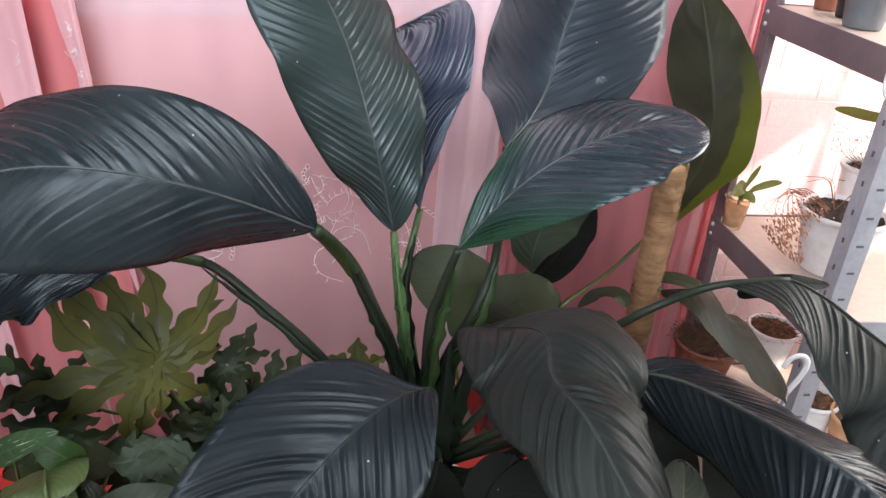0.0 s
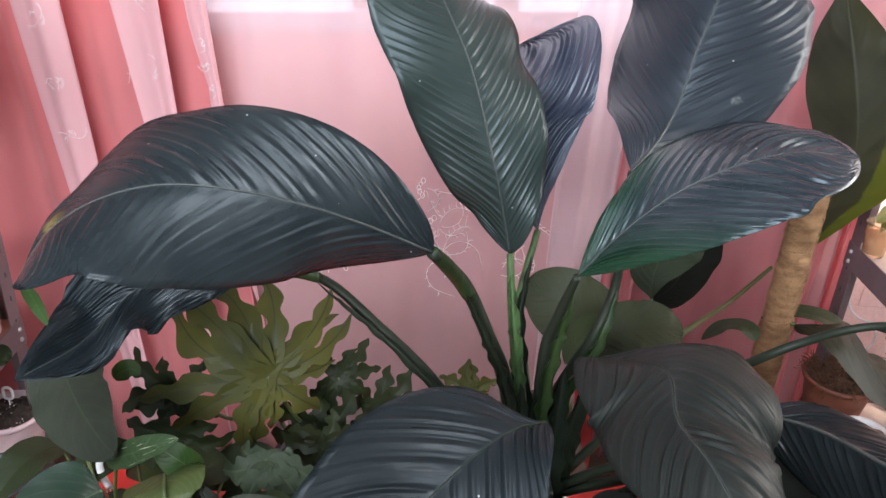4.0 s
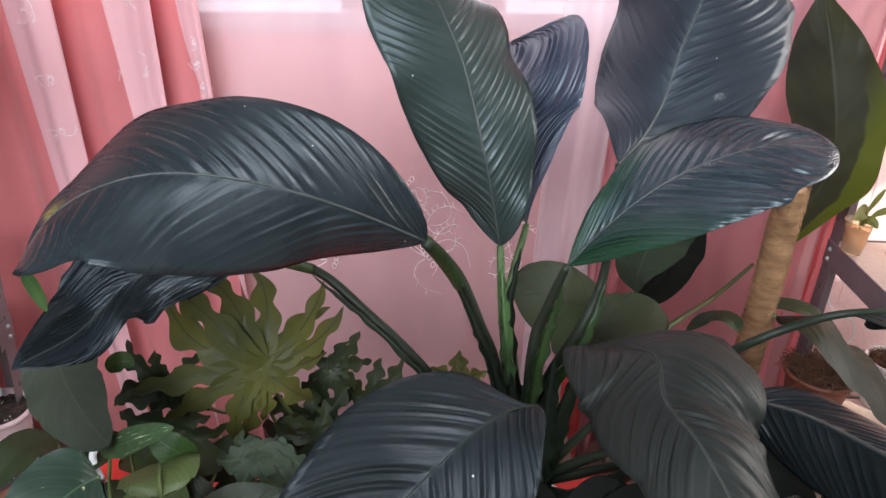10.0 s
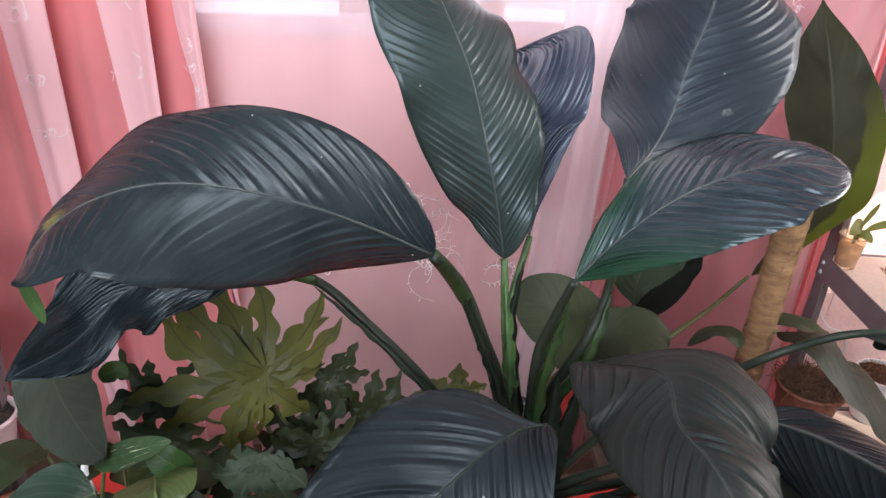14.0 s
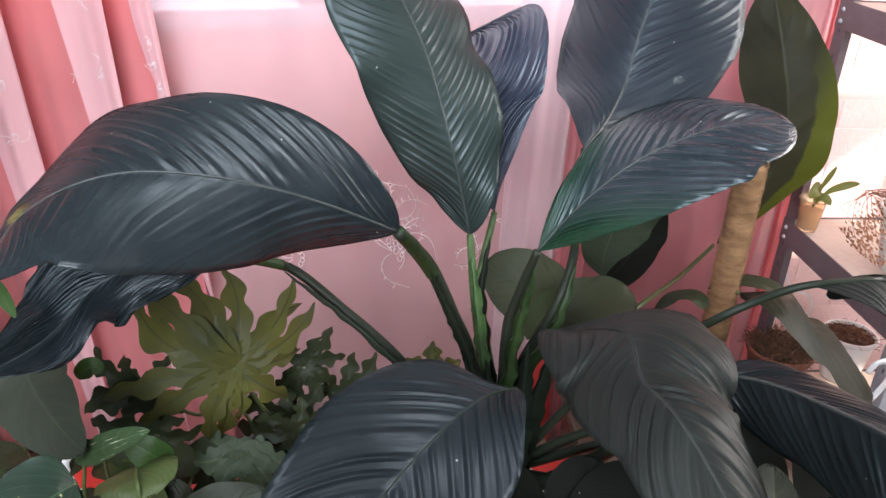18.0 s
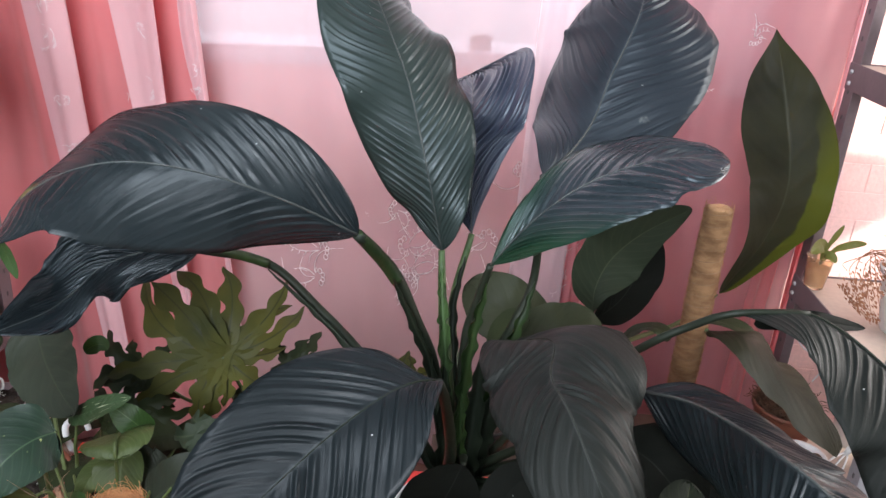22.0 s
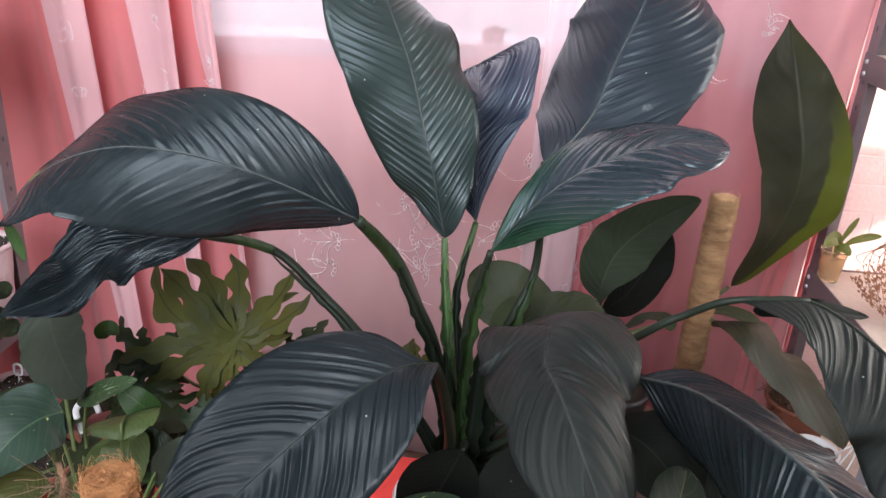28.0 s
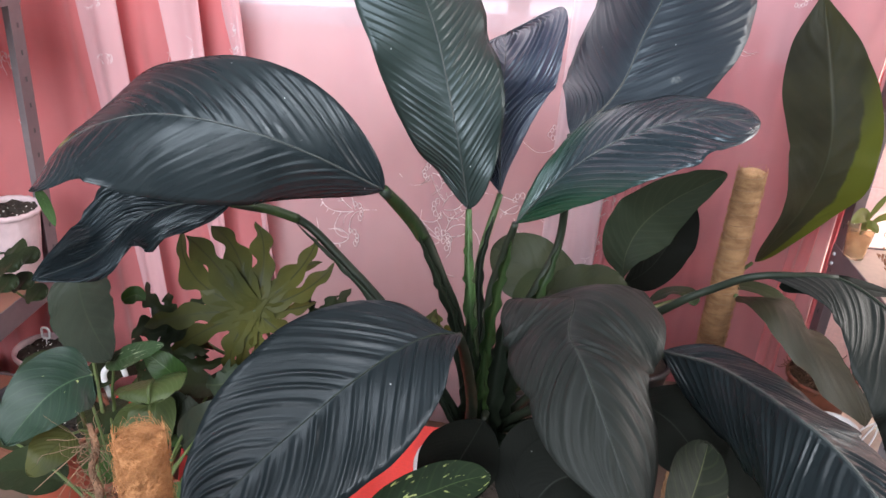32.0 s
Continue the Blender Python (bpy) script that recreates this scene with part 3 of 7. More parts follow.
def leaf(ctrl, up, roll, width, a, b, fold, rows=120, cols=12, ripple=0.0, ribs=30, sweep=1.0, skew=1.0, shear=0.0, wave=0.0, waves=3.0, phase=0.0, seed=0, left=None, right=None, bend=None, calm=(1.0, 1.0)):
    """A leaf blade on a midrib: width profile from a and b or from the half-widths left and right, roll of the blade about
    its rib from base to tip, fold and curl of either half (bend: at base, middle, tip, and the curl, left then right), raised side ribs that sweep to the tip, an undulating edge."""
    fs = np.linspace(0.0, 1.0, 161)
    fm = spline(ctrl, fs)
    ft = np.gradient(fm, axis=0)
    ft /= np.linalg.norm(ft, axis=1)[:, None] + 1e-9
    fside = np.cross(ft, np.array(up, float))
    fside /= np.linalg.norm(fside, axis=1)[:, None] + 1e-9
    fnor = np.cross(fside, ft)
    if len(roll) == 3:
        q = (roll[0] * (1 - fs) * (1 - 2 * fs) + roll[1] * 4 * fs * (1 - fs) + roll[2] * fs * (2 * fs - 1))[:, None]
    else:
        q = spline([(r,) for r in roll], fs)
    fside = np.cos(q) * fside + np.sin(q) * fnor
    fnor = np.cross(fside, ft)
    table = np.hstack([fm, ft, fside, fnor])
    length = np.linalg.norm(np.diff(fm, axis=0), axis=1).sum()
    reach = 1.08 * sweep * width / length
    sig = np.linspace(-reach, 1.0, rows)
    top = a / (a + b)
    us = np.concatenate([-np.linspace(1, 0, cols) ** 1.1, np.linspace(0, 1, cols)[1:] ** 1.1])
    rng = np.random.RandomState(seed + 11)
    knots = np.linspace(0, 1, 14)
    wander = rng.uniform(-1, 1, 14)
    v, uv = [], []
    for u in us:
        au, half = abs(u), (0 if u < 0 else 1)
        # rows follow the side veins, which sweep forward to the edge
        s = np.clip(sig + sweep * width * (0.78 * au + 0.3 * au * au) / length, 0, 1)
        row = np.stack([np.interp(s, fs, table[:, k]) for k in range(12)], 1)
        m, t, side, nor = row[:, :3], row[:, 3:6], row[:, 6:9], row[:, 9:]
        h = width * (np.clip(s, 1e-4, 1) / top) ** a * (np.clip(1 - s, 1e-4, 1) / (1 - top)) ** b
        if left:
            h = np.maximum(spline([(q,) for q in (left if u < 0 else right)], s)[:, 0], 0.0005) * np.sqrt(np.clip(1 - s ** 14, 0, 1) * np.clip(1 - (1 - s) ** 14, 0, 1))
        irr = np.interp(s, knots, wander)
        lo, cu = (fold[0], fold[1]) if u < 0 else (fold[2], fold[3])
        if bend:
            lo, cu = spline([(q,) for q in bend[half][:3]], s)[:, 0], bend[half][3]
        ph = lo + cu * au + 0 * s
        rng2 = np.random.RandomState(seed + 5 + half)
        rib = (sig + 0.35 / ribs * half) * ribs
        beat = 0.62 + 0.38 * np.interp(rib, np.arange(-60, 80), rng2.uniform(-1, 1, 140))
        ph2 = rib + 0.38 * np.interp(rib * 0.8, np.arange(-60, 80), rng2.uniform(-1, 1, 140))
        local = 0.62 + 0.38 * math.sin(7 * au + seed) * np.sin(sig * 13 + 3 * half + seed)
        crease = (0.5 - 0.5 * np.cos(2 * math.pi * ph2)) ** 1.35 + 0.16 * np.sin(4 * math.pi * ph2 + 2 * half)
        corr = (crease - 0.42) * beat * local * ripple * calm[half] * min(au * 7, 1) * (1 - 0.90 * au ** 2.2) * np.clip(h / width * 1.8, 0, 1) * np.clip((1 - s) * 9, 0, 1)
        dip = -0.012 * width * math.exp(-(au / 0.06) ** 2)
        edge = wave * h * au ** 2 * np.sin(2 * math.pi * (waves * s + phase + (0.4 if u < 0 else 0)) + 1.5 * irr)
        wide = skew if u > 0 else 1
        lift, relief, sign = h * au * np.sin(ph) * wide, corr + dip + edge, (1 if u > 0 else -1)
        out = nor * (np.cos(ph) * relief)[:, None] - side * (sign * np.sin(ph) * relief)[:, None]
        v.append(m + side * (h * u * np.cos(ph) * (1 + 0.02 * irr * au) * wide)[:, None] + nor * lift[:, None] + out + t * (shear * h * u)[:, None])
        uv.append(np.stack([sig, np.full(rows, u)], 1))
    n = len(us)
    v, uv = np.concatenate(v), np.concatenate(uv)
    f = [(j * rows + i, (j + 1) * rows + i, (j + 1) * rows + i + 1, j * rows + i + 1) for j in range(n - 1) for i in range(rows - 1)]
    return v.tolist(), f, uv.tolist()


def thick(ob, d):
    md = ob.modifiers.new("thickness", "SOLIDIFY")
    md.thickness, md.offset = d, 0.0
    return ob


# ---- the room ----
def structure(name, geo, mat, label, smooth=False):
    return tagged(part(name, geo, mat, None, label, smooth), "", name.split("_")[0], "", "structure")


structure("floor", box(-2.3, 2.2, -3.3, 1.1, -0.05, 0.0), FLOOR, "brown wooden floor boards of the plant room")
# Unseen ceiling; its opening only serves the added overhead lamp.
structure("ceiling", join(box(-2.3, -1.25, -3.3, 1.1, 2.5, 2.56), box(0.35, 2.2, -3.3, 1.1, 2.5, 2.56), box(-1.25, 0.35, -3.3, -1.70, 2.5, 2.56), box(-1.25, 0.35, -0.80, 1.1, 2.5, 2.56)), CEILING, "plain plastered ceiling, unseen, open for the added overhead lamp")
# window wall: pink below and beside the opening
structure("wall_north_low", box(-0.95, 0.86, 0.80, 1.0, 0.0, 0.90), WALL_PINK, "pink painted wall below the window")
structure("wall_north_left", box(-2.3, -0.95, 0.80, 1.0, 0.0, 2.5), WALL_PINK, "pink painted wall beside the window")
structure("wall_north_top", box(-0.95, 0.86, 0.80, 1.0, 2.35, 2.5), WALL_PINK, "pink painted wall above the window")
brick_wall = structure("wall_north_brick", box(0.862, 2.2, 0.805, 1.0, 0.0, 2.5), MORTAR, "white brick-patterned wall panel behind the metal rack")
structure("wall_west", box(-2.4, -2.3, -3.3, 1.1, 0.0, 2.5), PLASTER, "plain plastered side wall")
structure("wall_east_low", box(2.06, 2.2, -3.3, 0.805, 0.0, 0.95), PLASTER, "plain plastered wall under the side window")
structure("wall_east_top", box(2.06, 2.2, -3.3, 0.805, 2.05, 2.5), PLASTER, "plain plastered wall over the side window")
structure("wall_east_front", box(2.06, 2.2, -3.3, -0.75, 0.95, 2.05), PLASTER, "plain plastered wall beside the side window")
structure("wall_east_back", box(2.06, 2.2, 0.56, 0.805, 0.95, 2.05), PLASTER, "plain plastered wall between side window and corner")
# Unseen rear wall, left open for the added rear lamp.
structure("wall_south_low", box(-2.3, 2.2, -3.3, -3.15, 0.0, 1.0), PLASTER, "plain plastered rear wall, unseen, below the rear lamp's opening")
structure("wall_south_top", box(-2.3, 2.2, -3.3, -3.15, 2.5 - 0.05, 2.5), PLASTER, "plain plastered rear wall, unseen, above the rear lamp's opening")
structure("wall_south_left", box(-2.3, -2.22, -3.3, -3.15, 1.0, 2.45), PLASTER, "plain plastered rear wall, unseen, beside the rear lamp's opening")
structure("wall_south_right", box(0.5, 2.2, -3.3, -3.15, 1.0, 2.45), PLASTER, "plain plastered rear wall, unseen, beside the rear lamp's opening")

window = thing("window_1", "white-framed window with a broad white sill behind sheer curtains", "window", "", "structure")
for x in (-0.93, 0.80):
    part("window_frame", box(x, x + 0.06, 0.84, 0.90, 0.99, 2.35, 0.006), SILL, window, "white frame upright", False)
part("window_frame", box(-0.87, 0.80, 0.842, 0.898, 2.29, 2.35, 0.006), SILL, window, "white frame rail", False)


def slanted(x0, x1, d0, d1, z0, z1):
    """A board along the window front, which runs back towards the rack."""
    q = lambda x: 0.585 + 0.27 * (x + 0.4)
    v = [(x, q(x) + d, z) for z in (z0, z1) for d in (d0, d1) for x in (x0, x1)]
    return v, [(0, 2, 3, 1), (4, 5, 7, 6), (0, 1, 5, 4), (2, 6, 7, 3), (0, 4, 6, 2), (1, 3, 7, 5)]


part("window_sill", slanted(-0.60, 0.74, 0.0, 0.18, 0.966, 1.004), SILL, window, "white window sill board", False)
part("window_apron", slanted(-0.60, 0.74, 0.016, 0.030, 0.02, 0.9655), APRON, window, "pink boarding below the sill", False)


def backdrop_material(name, colour, strength):
    m, n, l, p = tree(name)
    e = n.new("ShaderNodeEmission")
    e.inputs["Color"].default_value, e.inputs["Strength"].default_value = (*colour, 1), strength
    l.new(e.outputs[0], n["Material Output"].inputs["Surface"])
    return m


OUTSIDE = backdrop_material("white_sky", (0.78, 0.87, 1.0), 1.08)
structure("backdrop", box(-6.0, 6.0, 6.0, 6.02, -2.0, 6.0), OUTSIDE, "bright overcast sky outside the window")


def sill_plant(x, w, h, mat):
    """A small grey planter with a low clump, seen dimly through the sheer curtain."""
    rng, gs = random.Random(int(x * 1000)), []
    y, z = 0.585 + 0.27 * (x + 0.4) + 0.060, 1.0045
    p = thing("sill_plant", "low grey-green plant in a small trough on the sill", "potted plant", "plants on the sill")
    part("trough", box(x - w / 2, x + w / 2, y - 0.02, y + 0.02, z, z + h * 0.45, 0.003), GREY_POT, p, "", False)
    for _ in range(int(w * 900)):
        c = Vector((x + rng.uniform(-0.5, 0.5) * w, y + rng.uniform(-0.015, 0.015), z + h * (0.45 + 0.5 * rng.random())))
        d = Vector((rng.uniform(-1, 1), rng.uniform(-1, 1), rng.uniform(0.1, 1))).normalized() * 0.012
        e = d.cross(Vector((0, 0, 1))).normalized() * 0.005
        gs.append(([tuple(c - d), tuple(c + e), tuple(c + d), tuple(c - e)], [(0, 1, 2, 3)]))
    part("clump", join(*gs), mat, p, "small grey-green leaves", False)


sill_plant(-0.125, 0.12, 0.030, DULL)
sill_plant(0.135, 0.05, 0.036, DULL)


def cloth(x0, x1, z0, z1, y, folds, amp, seed=0, flare=0.0, scallop=0.0, lean=0.0):
    """A hanging curtain: soft vertical folds that wander and widen downwards. Gives its mesh and its surface."""
    rng = random.Random(seed)
    n, m = max(24, int((x1 - x0) * 170)), 60
    ph = [rng.uniform(0, 6.28) for _ in range(4)]

    def depth(u, w):
        d = math.sin(2 * math.pi * folds * u + ph[0] + 0.5 * math.sin(1.7 * w + ph[1]))
        d += 0.35 * math.sin(2 * math.pi * folds * 2.3 * u + ph[2] + 0.8 * w)
        return y + amp * (0.75 + 0.35 * w) * d + 0.004 * math.sin(9 * w + 7 * u + ph[3])

    def on(x, z):
        w = (z - z1) / (z0 - z1)
        return depth((x - lean * w - x0) / (x1 - x0), w)

    v, f = [], []
    for j in range(m):
        w = j / (m - 1)
        for i in range(n):
            u = i / (n - 1)
            x = x0 + (x1 - x0) * u + lean * w + flare * w * (u - 0.5) + 0.006 * math.sin(5 * w + ph[3])
            if scallop and i < 4:
                x -= scallop * abs(math.sin(30 * w)) * (4 - i) / 4
            v.append((x, depth(u, w), z1 + (z0 - z1) * w))
    for j in range(m - 1):
        for i in range(n - 1):
            f.append((j * n + i, j * n + i + 1, (j + 1) * n + i + 1, (j + 1) * n + i))
    return (v, f), on


def motif(x, z, size, seed, on, spray=4):
    """An embroidered sprig on a cloth: looped petals, a leaf of short stitches and long curling tendrils."""
    rng, gs = random.Random(seed), []

    def thread(pts, r=0.0006 if size < 0.035 else 0.0009):
        gs.append(tube([(a, on(a, b) - 0.0012, b) for a, b in pts], (r, r, r * 0.7), 16, 3))

    turn = rng.uniform(0, 6)
    for k in range(5):
        a = turn + k * 0.62
        r = size * rng.uniform(0.35, 0.5)
        c = (x + r * 0.9 * math.cos(a), z + r * 0.9 * math.sin(a))
        thread([(c[0] + r * 0.33 * math.cos(a + q) * 0.7, c[1] + r * 0.33 * math.sin(a + q)) for q in (3.1, 4.2, 5.4, 6.6, 7.8, 9.2)])
    for k in range(spray):
        a = turn + 2.6 + k * rng.uniform(0.5, 1.0)
        r, bend = size * rng.uniform(1.0, 2.2), rng.uniform(-1.6, 1.6)
        thread([(x + r * q * math.cos(a + bend * q * q), z + r * q * math.sin(a + bend * q * q)) for q in (0.08, 0.3, 0.55, 0.78, 1.0)])
        if k % 2:
            for q in (0.4, 0.55, 0.7, 0.85):
                px, pz = x + r * q * math.cos(a + bend * q * q), z + r * q * math.sin(a + bend * q * q)
                thread([(px, pz), (px + size * 0.13 * math.cos(a + 1.1), pz + size * 0.13 * math.sin(a + 1.1)), (px + size * 0.24 * math.cos(a + 0.7), pz + size * 0.24 * math.sin(a + 0.7))])
    return join(*gs)


def curtain_piece(owner, name, geo, mat, label="", sprigs=()):
    (g, on) = geo
    p = thick(part(name, g, mat, owner, label), 0.0004)
    for k, (x, z, size) in enumerate(sprigs):
        part("embroidery", motif(x, z, size, int(1000 * abs(x) + 37 * k), on), THREAD, owner if owner.type == "MESH" else p, "white thread sprig")
    return p


tulle = thing("sheer_curtain", "pale pink sheer curtain with white embroidered flowers", "curtain")
curtain_piece(tulle, "cloth", cloth(-0.47, 0.37, 0.02, 2.36, 0.528, 4, 0.007, 3), TULLE, "", ((-0.185, 0.575, 0.045), (0.01, 0.60, 0.05), (0.185, 0.63, 0.045), (-0.02, 0.68, 0.04), (0.245, 0.80, 0.04), (0.20, 0.52, 0.04), (-0.20, 0.66, 0.03), (-0.196, 0.507, 0.045), (0.021, 0.540, 0.045), (0.017, 0.522, 0.045)))
drape = thing("red_curtain", "salmon-red pleated curtain with pale sheer strips, drawn aside", "curtain")
curtain_piece(drape, "cloth", cloth(-1.45, -0.550, 0.02, 2.36, 0.495, 5.4, 0.016, 8, 0.02, 0, 0.20), RED_CURTAIN, "", ((-0.93, 0.86, 0.03), (-0.91, 0.72, 0.03), (-0.94, 1.02, 0.03)))
for x0, x1, lean, flare, sc, sprigs in ((-0.915, -0.771, 0.235, -0.10, 0, ((-0.705, 1.00, 0.020), (-0.690, 0.89, 0.018), (-0.685, 0.79, 0.020), (-0.718, 1.09, 0.018))), (-0.783, -0.579, 0.245, -0.21, 0, ((-0.535, 1.04, 0.020), (-0.524, 0.91, 0.022), (-0.520, 0.80, 0.018), (-0.495, 0.60, 0.018))), (-0.621, -0.530, 0.27, -0.11, 0.010, ((-0.425, 0.97, 0.010), (-0.421, 0.93, 0.010), (-0.417, 0.89, 0.010)))):
    curtain_piece(drape, "sheer_strip", cloth(x0, x1, 0.02, 2.36, 0.463, 0.9, 0.006, int(-x0 * 100), flare, sc, lean), TULLE_GATHERED, "pale pink sheer strip", sprigs)
rose = thing("rose_curtain", "deep rose curtain hanging beside the window", "curtain")
curtain_piece(rose, "cloth", cloth(0.36, 0.872, 0.02, 2.36, 0.552, 3.0, 0.010, 12), ROSE_CURTAIN, "", ((0.57, 1.02, 0.025), (0.60, 0.84, 0.02), (0.47, 0.92, 0.025), (0.68, 1.10, 0.03), (0.72, 1.02, 0.02)))
curtain_piece(rose, "gathered_edge", cloth(0.366, 0.425, 0.02, 2.36, 0.508, 3.0, 0.007, 14, 0.02), CRUMPLED, "crumpled red edge", ((0.385, 0.66, 0.03), (0.38, 0.56, 0.03)))
curtain_piece(rose, "hem_fold", cloth(0.342, 0.388, 0.0, 0.45, 0.486, 0.8, 0.004, 16), HEM_RED, "bright red fold near the floor")
curtain_piece(rose, "sheer_strip", cloth(0.245, 0.364, 0.02, 2.36, 0.505, 1.8, 0.006, 15), TULLE_WHITE, "pale sheer strip")
red_side = thing("red_drape", "bright red drape hanging by the rack upright", "curtain")
curtain_piece(red_side, "cloth", cloth(0.775, 0.824, 0.02, 0.80, 0.528, 1.0, 0.007, 17), RED_CURTAIN)
curtain_piece(red_side, "edge_fold", cloth(0.868, 0.898, 0.02, 2.36, 0.546, 0.8, 0.005, 20), CRUMPLED, "rosy red edge fold")
curtain_piece(red_side, "back_fold", cloth(0.905, 0.945, 0.02, 2.36, 0.62, 0.8, 0.004, 18), RED_CURTAIN, "red fold behind the rack upright")
curtain_piece(red_side, "pale_edge", cloth(0.896, 0.911, 0.02, 2.36, 0.606, 0.6, 0.003, 19), TULLE_GATHERED, "pale sheer edge")


# ---- metal racks ----
def angle_post(x, y, z0, z1, sx, sy, w=0.036):
    """A slotted steel angle: two flanges from the corner (x, y) along sx and sy."""
    t = 0.002
    a = box(min(x, x + sx * w), max(x, x + sx * w), min(y, y + sy * t), max(y, y + sy * t), z0, z1)
    b = box(min(x, x + sx * t), max(x, x + sx * t), min(y + sy * t, y + sy * w), max(y + sy * t, y + sy * w), z0, z1)
    return join(a, b)


def slots(x, y, z0, z1, sx, sy, w=0.036):
    gs, z = [], z0 + 0.02
    while z < z1:
        cx, cy = x + sx * w * 0.5, y - sy * 0.0012
        gs.append(box(cx - 0.006, cx + 0.006, cy - 0.0006, cy + 0.0006, z, z + 0.004))
        bx, by = x - sx * 0.0012, y + sy * w * 0.5
        gs.append(box(bx - 0.0006, bx + 0.0006, by - 0.002, by + 0.002, z, z + 0.009))
        z += 0.05
    return join(*gs)


def rack(name, label, xs, ys, heights, bright=(), top=1.75, boards=RACK_SHELF):
    r = thing(name, label, "shelf rack", "metal racks")
    for i, x in enumerate(xs):
        for j, y in enumerate(ys):
            sx, sy = (1 if i == 0 else -1), (1 if j == 0 else -1)
            p = part("post", angle_post(x, y, 0.0, top, sx, sy), RACK_BRIGHT if (i, j) in bright else RACK, r, "slotted steel upright", False)
            part("slot_row", slots(x, y, 0.05, top - 0.05, sx, sy), SLOT, p, "dark punched slots", False)["kind"] = "stuff"
    x0, x1, y0, y1 = xs[0], xs[1], ys[0], ys[1]
    for z in heights:
        part("board", box(x0 + 0.004, x1 - 0.004, y0 + 0.004, y1 - 0.004, z - 0.012, z, 0.002), boards, r, "shelf board", False)
        for x, d in ((x0, -1), (x1, 1)):
            part("side_beam", box(min(x, x + d * 0.002) - 0.0005, max(x, x + d * 0.002) + 0.0005, y0, y1, z - 0.048, z + 0.004, 0.0008), RACK, r, "steel side beam", False)
        for y, d in ((y0, -1), (y1, 1)):
            part("cross_beam", box(x0, x1, min(y, y + d * 0.002) - 0.0005, max(y, y + d * 0.002) + 0.0005, z - 0.046, z + 0.002, 0.0008), RACK_BRIGHT if (0, 0) in bright and y == y0 else RACK, r, "steel cross beam", False)
    for x in xs:
        for z in heights:
            for y in ys:
                sy = 1 if y == y0 else -1
                for dz in (-0.012, -0.034):
                    part("bolt", lathe(((0.0, 0.004), (0.0042, 0.003), (0.005, 0.0)), 0, 0, 0, 8), RACK_BRIGHT, r).matrix_basis = Matrix.Translation((x - 0.004 if x == x0 else x + 0.004, y + sy * 0.02, z + dz)) @ Matrix.Rotation(radians(-90 if x == x0 else 90), 4, "Y")
    return r


RX, RY = (0.850, 1.62), (0.055, 0.49)
rack("metal_rack", "grey slotted steel rack loaded with small potted plants", RX, RY, (0.225, 0.625, 1.075), bright=((0, 0),))
LX, LY = (-1.52, -0.775), (-0.12, 0.315)
rack("metal_rack", "grey slotted steel rack of pots beside the red curtain", LX, LY, (0.17, 0.47, 1.06), bright=((1, 0),), boards=SHELF_BROWN)


# ---- pots ----
def pot(name, label, x, y, z, r, h, mat, soil=SOIL, taper=0.74, lip=0.006, group="flower pots", ripple=0.0, waves=24, fill=0.9, category="flower pot", bits=14, seed=1, saucer=None):
    """A pot with a rolled lip, a wall of real thickness and a crumbly filling."""
    p = thing(name, label, category, group)
    p.location = (x, y, z)
    prof = ((0.0, 0.0), (r * taper * 0.96, 0.0), (r * taper, 0.004), (r * 0.97, h - lip * 2.2), (r * 0.975, h - lip * 2), (r + lip * 0.6, h - lip * 1.9), (r + lip * 0.8, h - lip * 0.5), (r + lip * 0.4, h), (r - lip * 0.3, h - 0.001), (r * 0.94, h - lip * 2), (r * 0.90, h * 0.6))
    part("pot_wall", lathe(prof, 0, 0, 0, 48, ripple, waves), mat, p)
    rng = random.Random(seed)
    top = []
    for q in (0.0, 0.25, 0.5, 0.72, 0.88, 1.0):
        top.append((r * 0.935 * q if q else 0.0005, h * fill + (0.006 * (1 - q * q))))
    v, f = lathe(top, 0, 0, 0, 28)
    v = [(a + rng.uniform(-0.003, 0.003), b + rng.uniform(-0.003, 0.003), c + rng.uniform(-0.004, 0.006)) for a, b, c in v]
    part("soil", (v, f), soil, p, "crumbly filling", False)
    if bits:
        gs = []
        for _ in range(bits):
            a, q, s = rng.uniform(0, 6.28), r * 0.85 * math.sqrt(rng.random()), rng.uniform(0.0005, 0.0013)
            c = (q * math.cos(a), q * math.sin(a), h * fill + 0.008)
            gs.append(box(c[0] - s, c[0] + s, c[1] - s * 0.8, c[1] + s, c[2] - s, c[2] + s * 0.6))
        part("perlite", join(*gs), PERLITE if soil is SOIL else soil, p, "white grains", False)["kind"] = "stuff"
    if saucer:
        part("saucer", lathe(((0.0, -0.004), (r * 0.95, -0.004), (r * 1.12, 0.014), (r * 1.15, 0.014), (r * 0.98, -0.008), (0.0, -0.008)), 0, 0, 0.010, 40), saucer, p)
    return p


def curls(x, y, z, r, n, seed, h=0.02, thickness=0.0009):
    """Dry curled fibres heaped on a surface."""
    rng = random.Random(seed)
    gs = []
    for _ in range(n):
        a, q = rng.uniform(0, 6.28), r * math.sqrt(rng.random())
        p = Vector((x + q * math.cos(a), y + q * math.sin(a), z))
        d, c = rng.uniform(0, 6.28), []
        for k in range(5):
            c.append(tuple(p))
            d += rng.uniform(-1.1, 1.1)
            p = p + Vector((math.cos(d) * 0.008, math.sin(d) * 0.008, rng.uniform(-0.5, 0.6) * h * 0.4))
        gs.append(tube(c, (thickness, thickness * 0.7), 7, 4))
    return join(*gs)


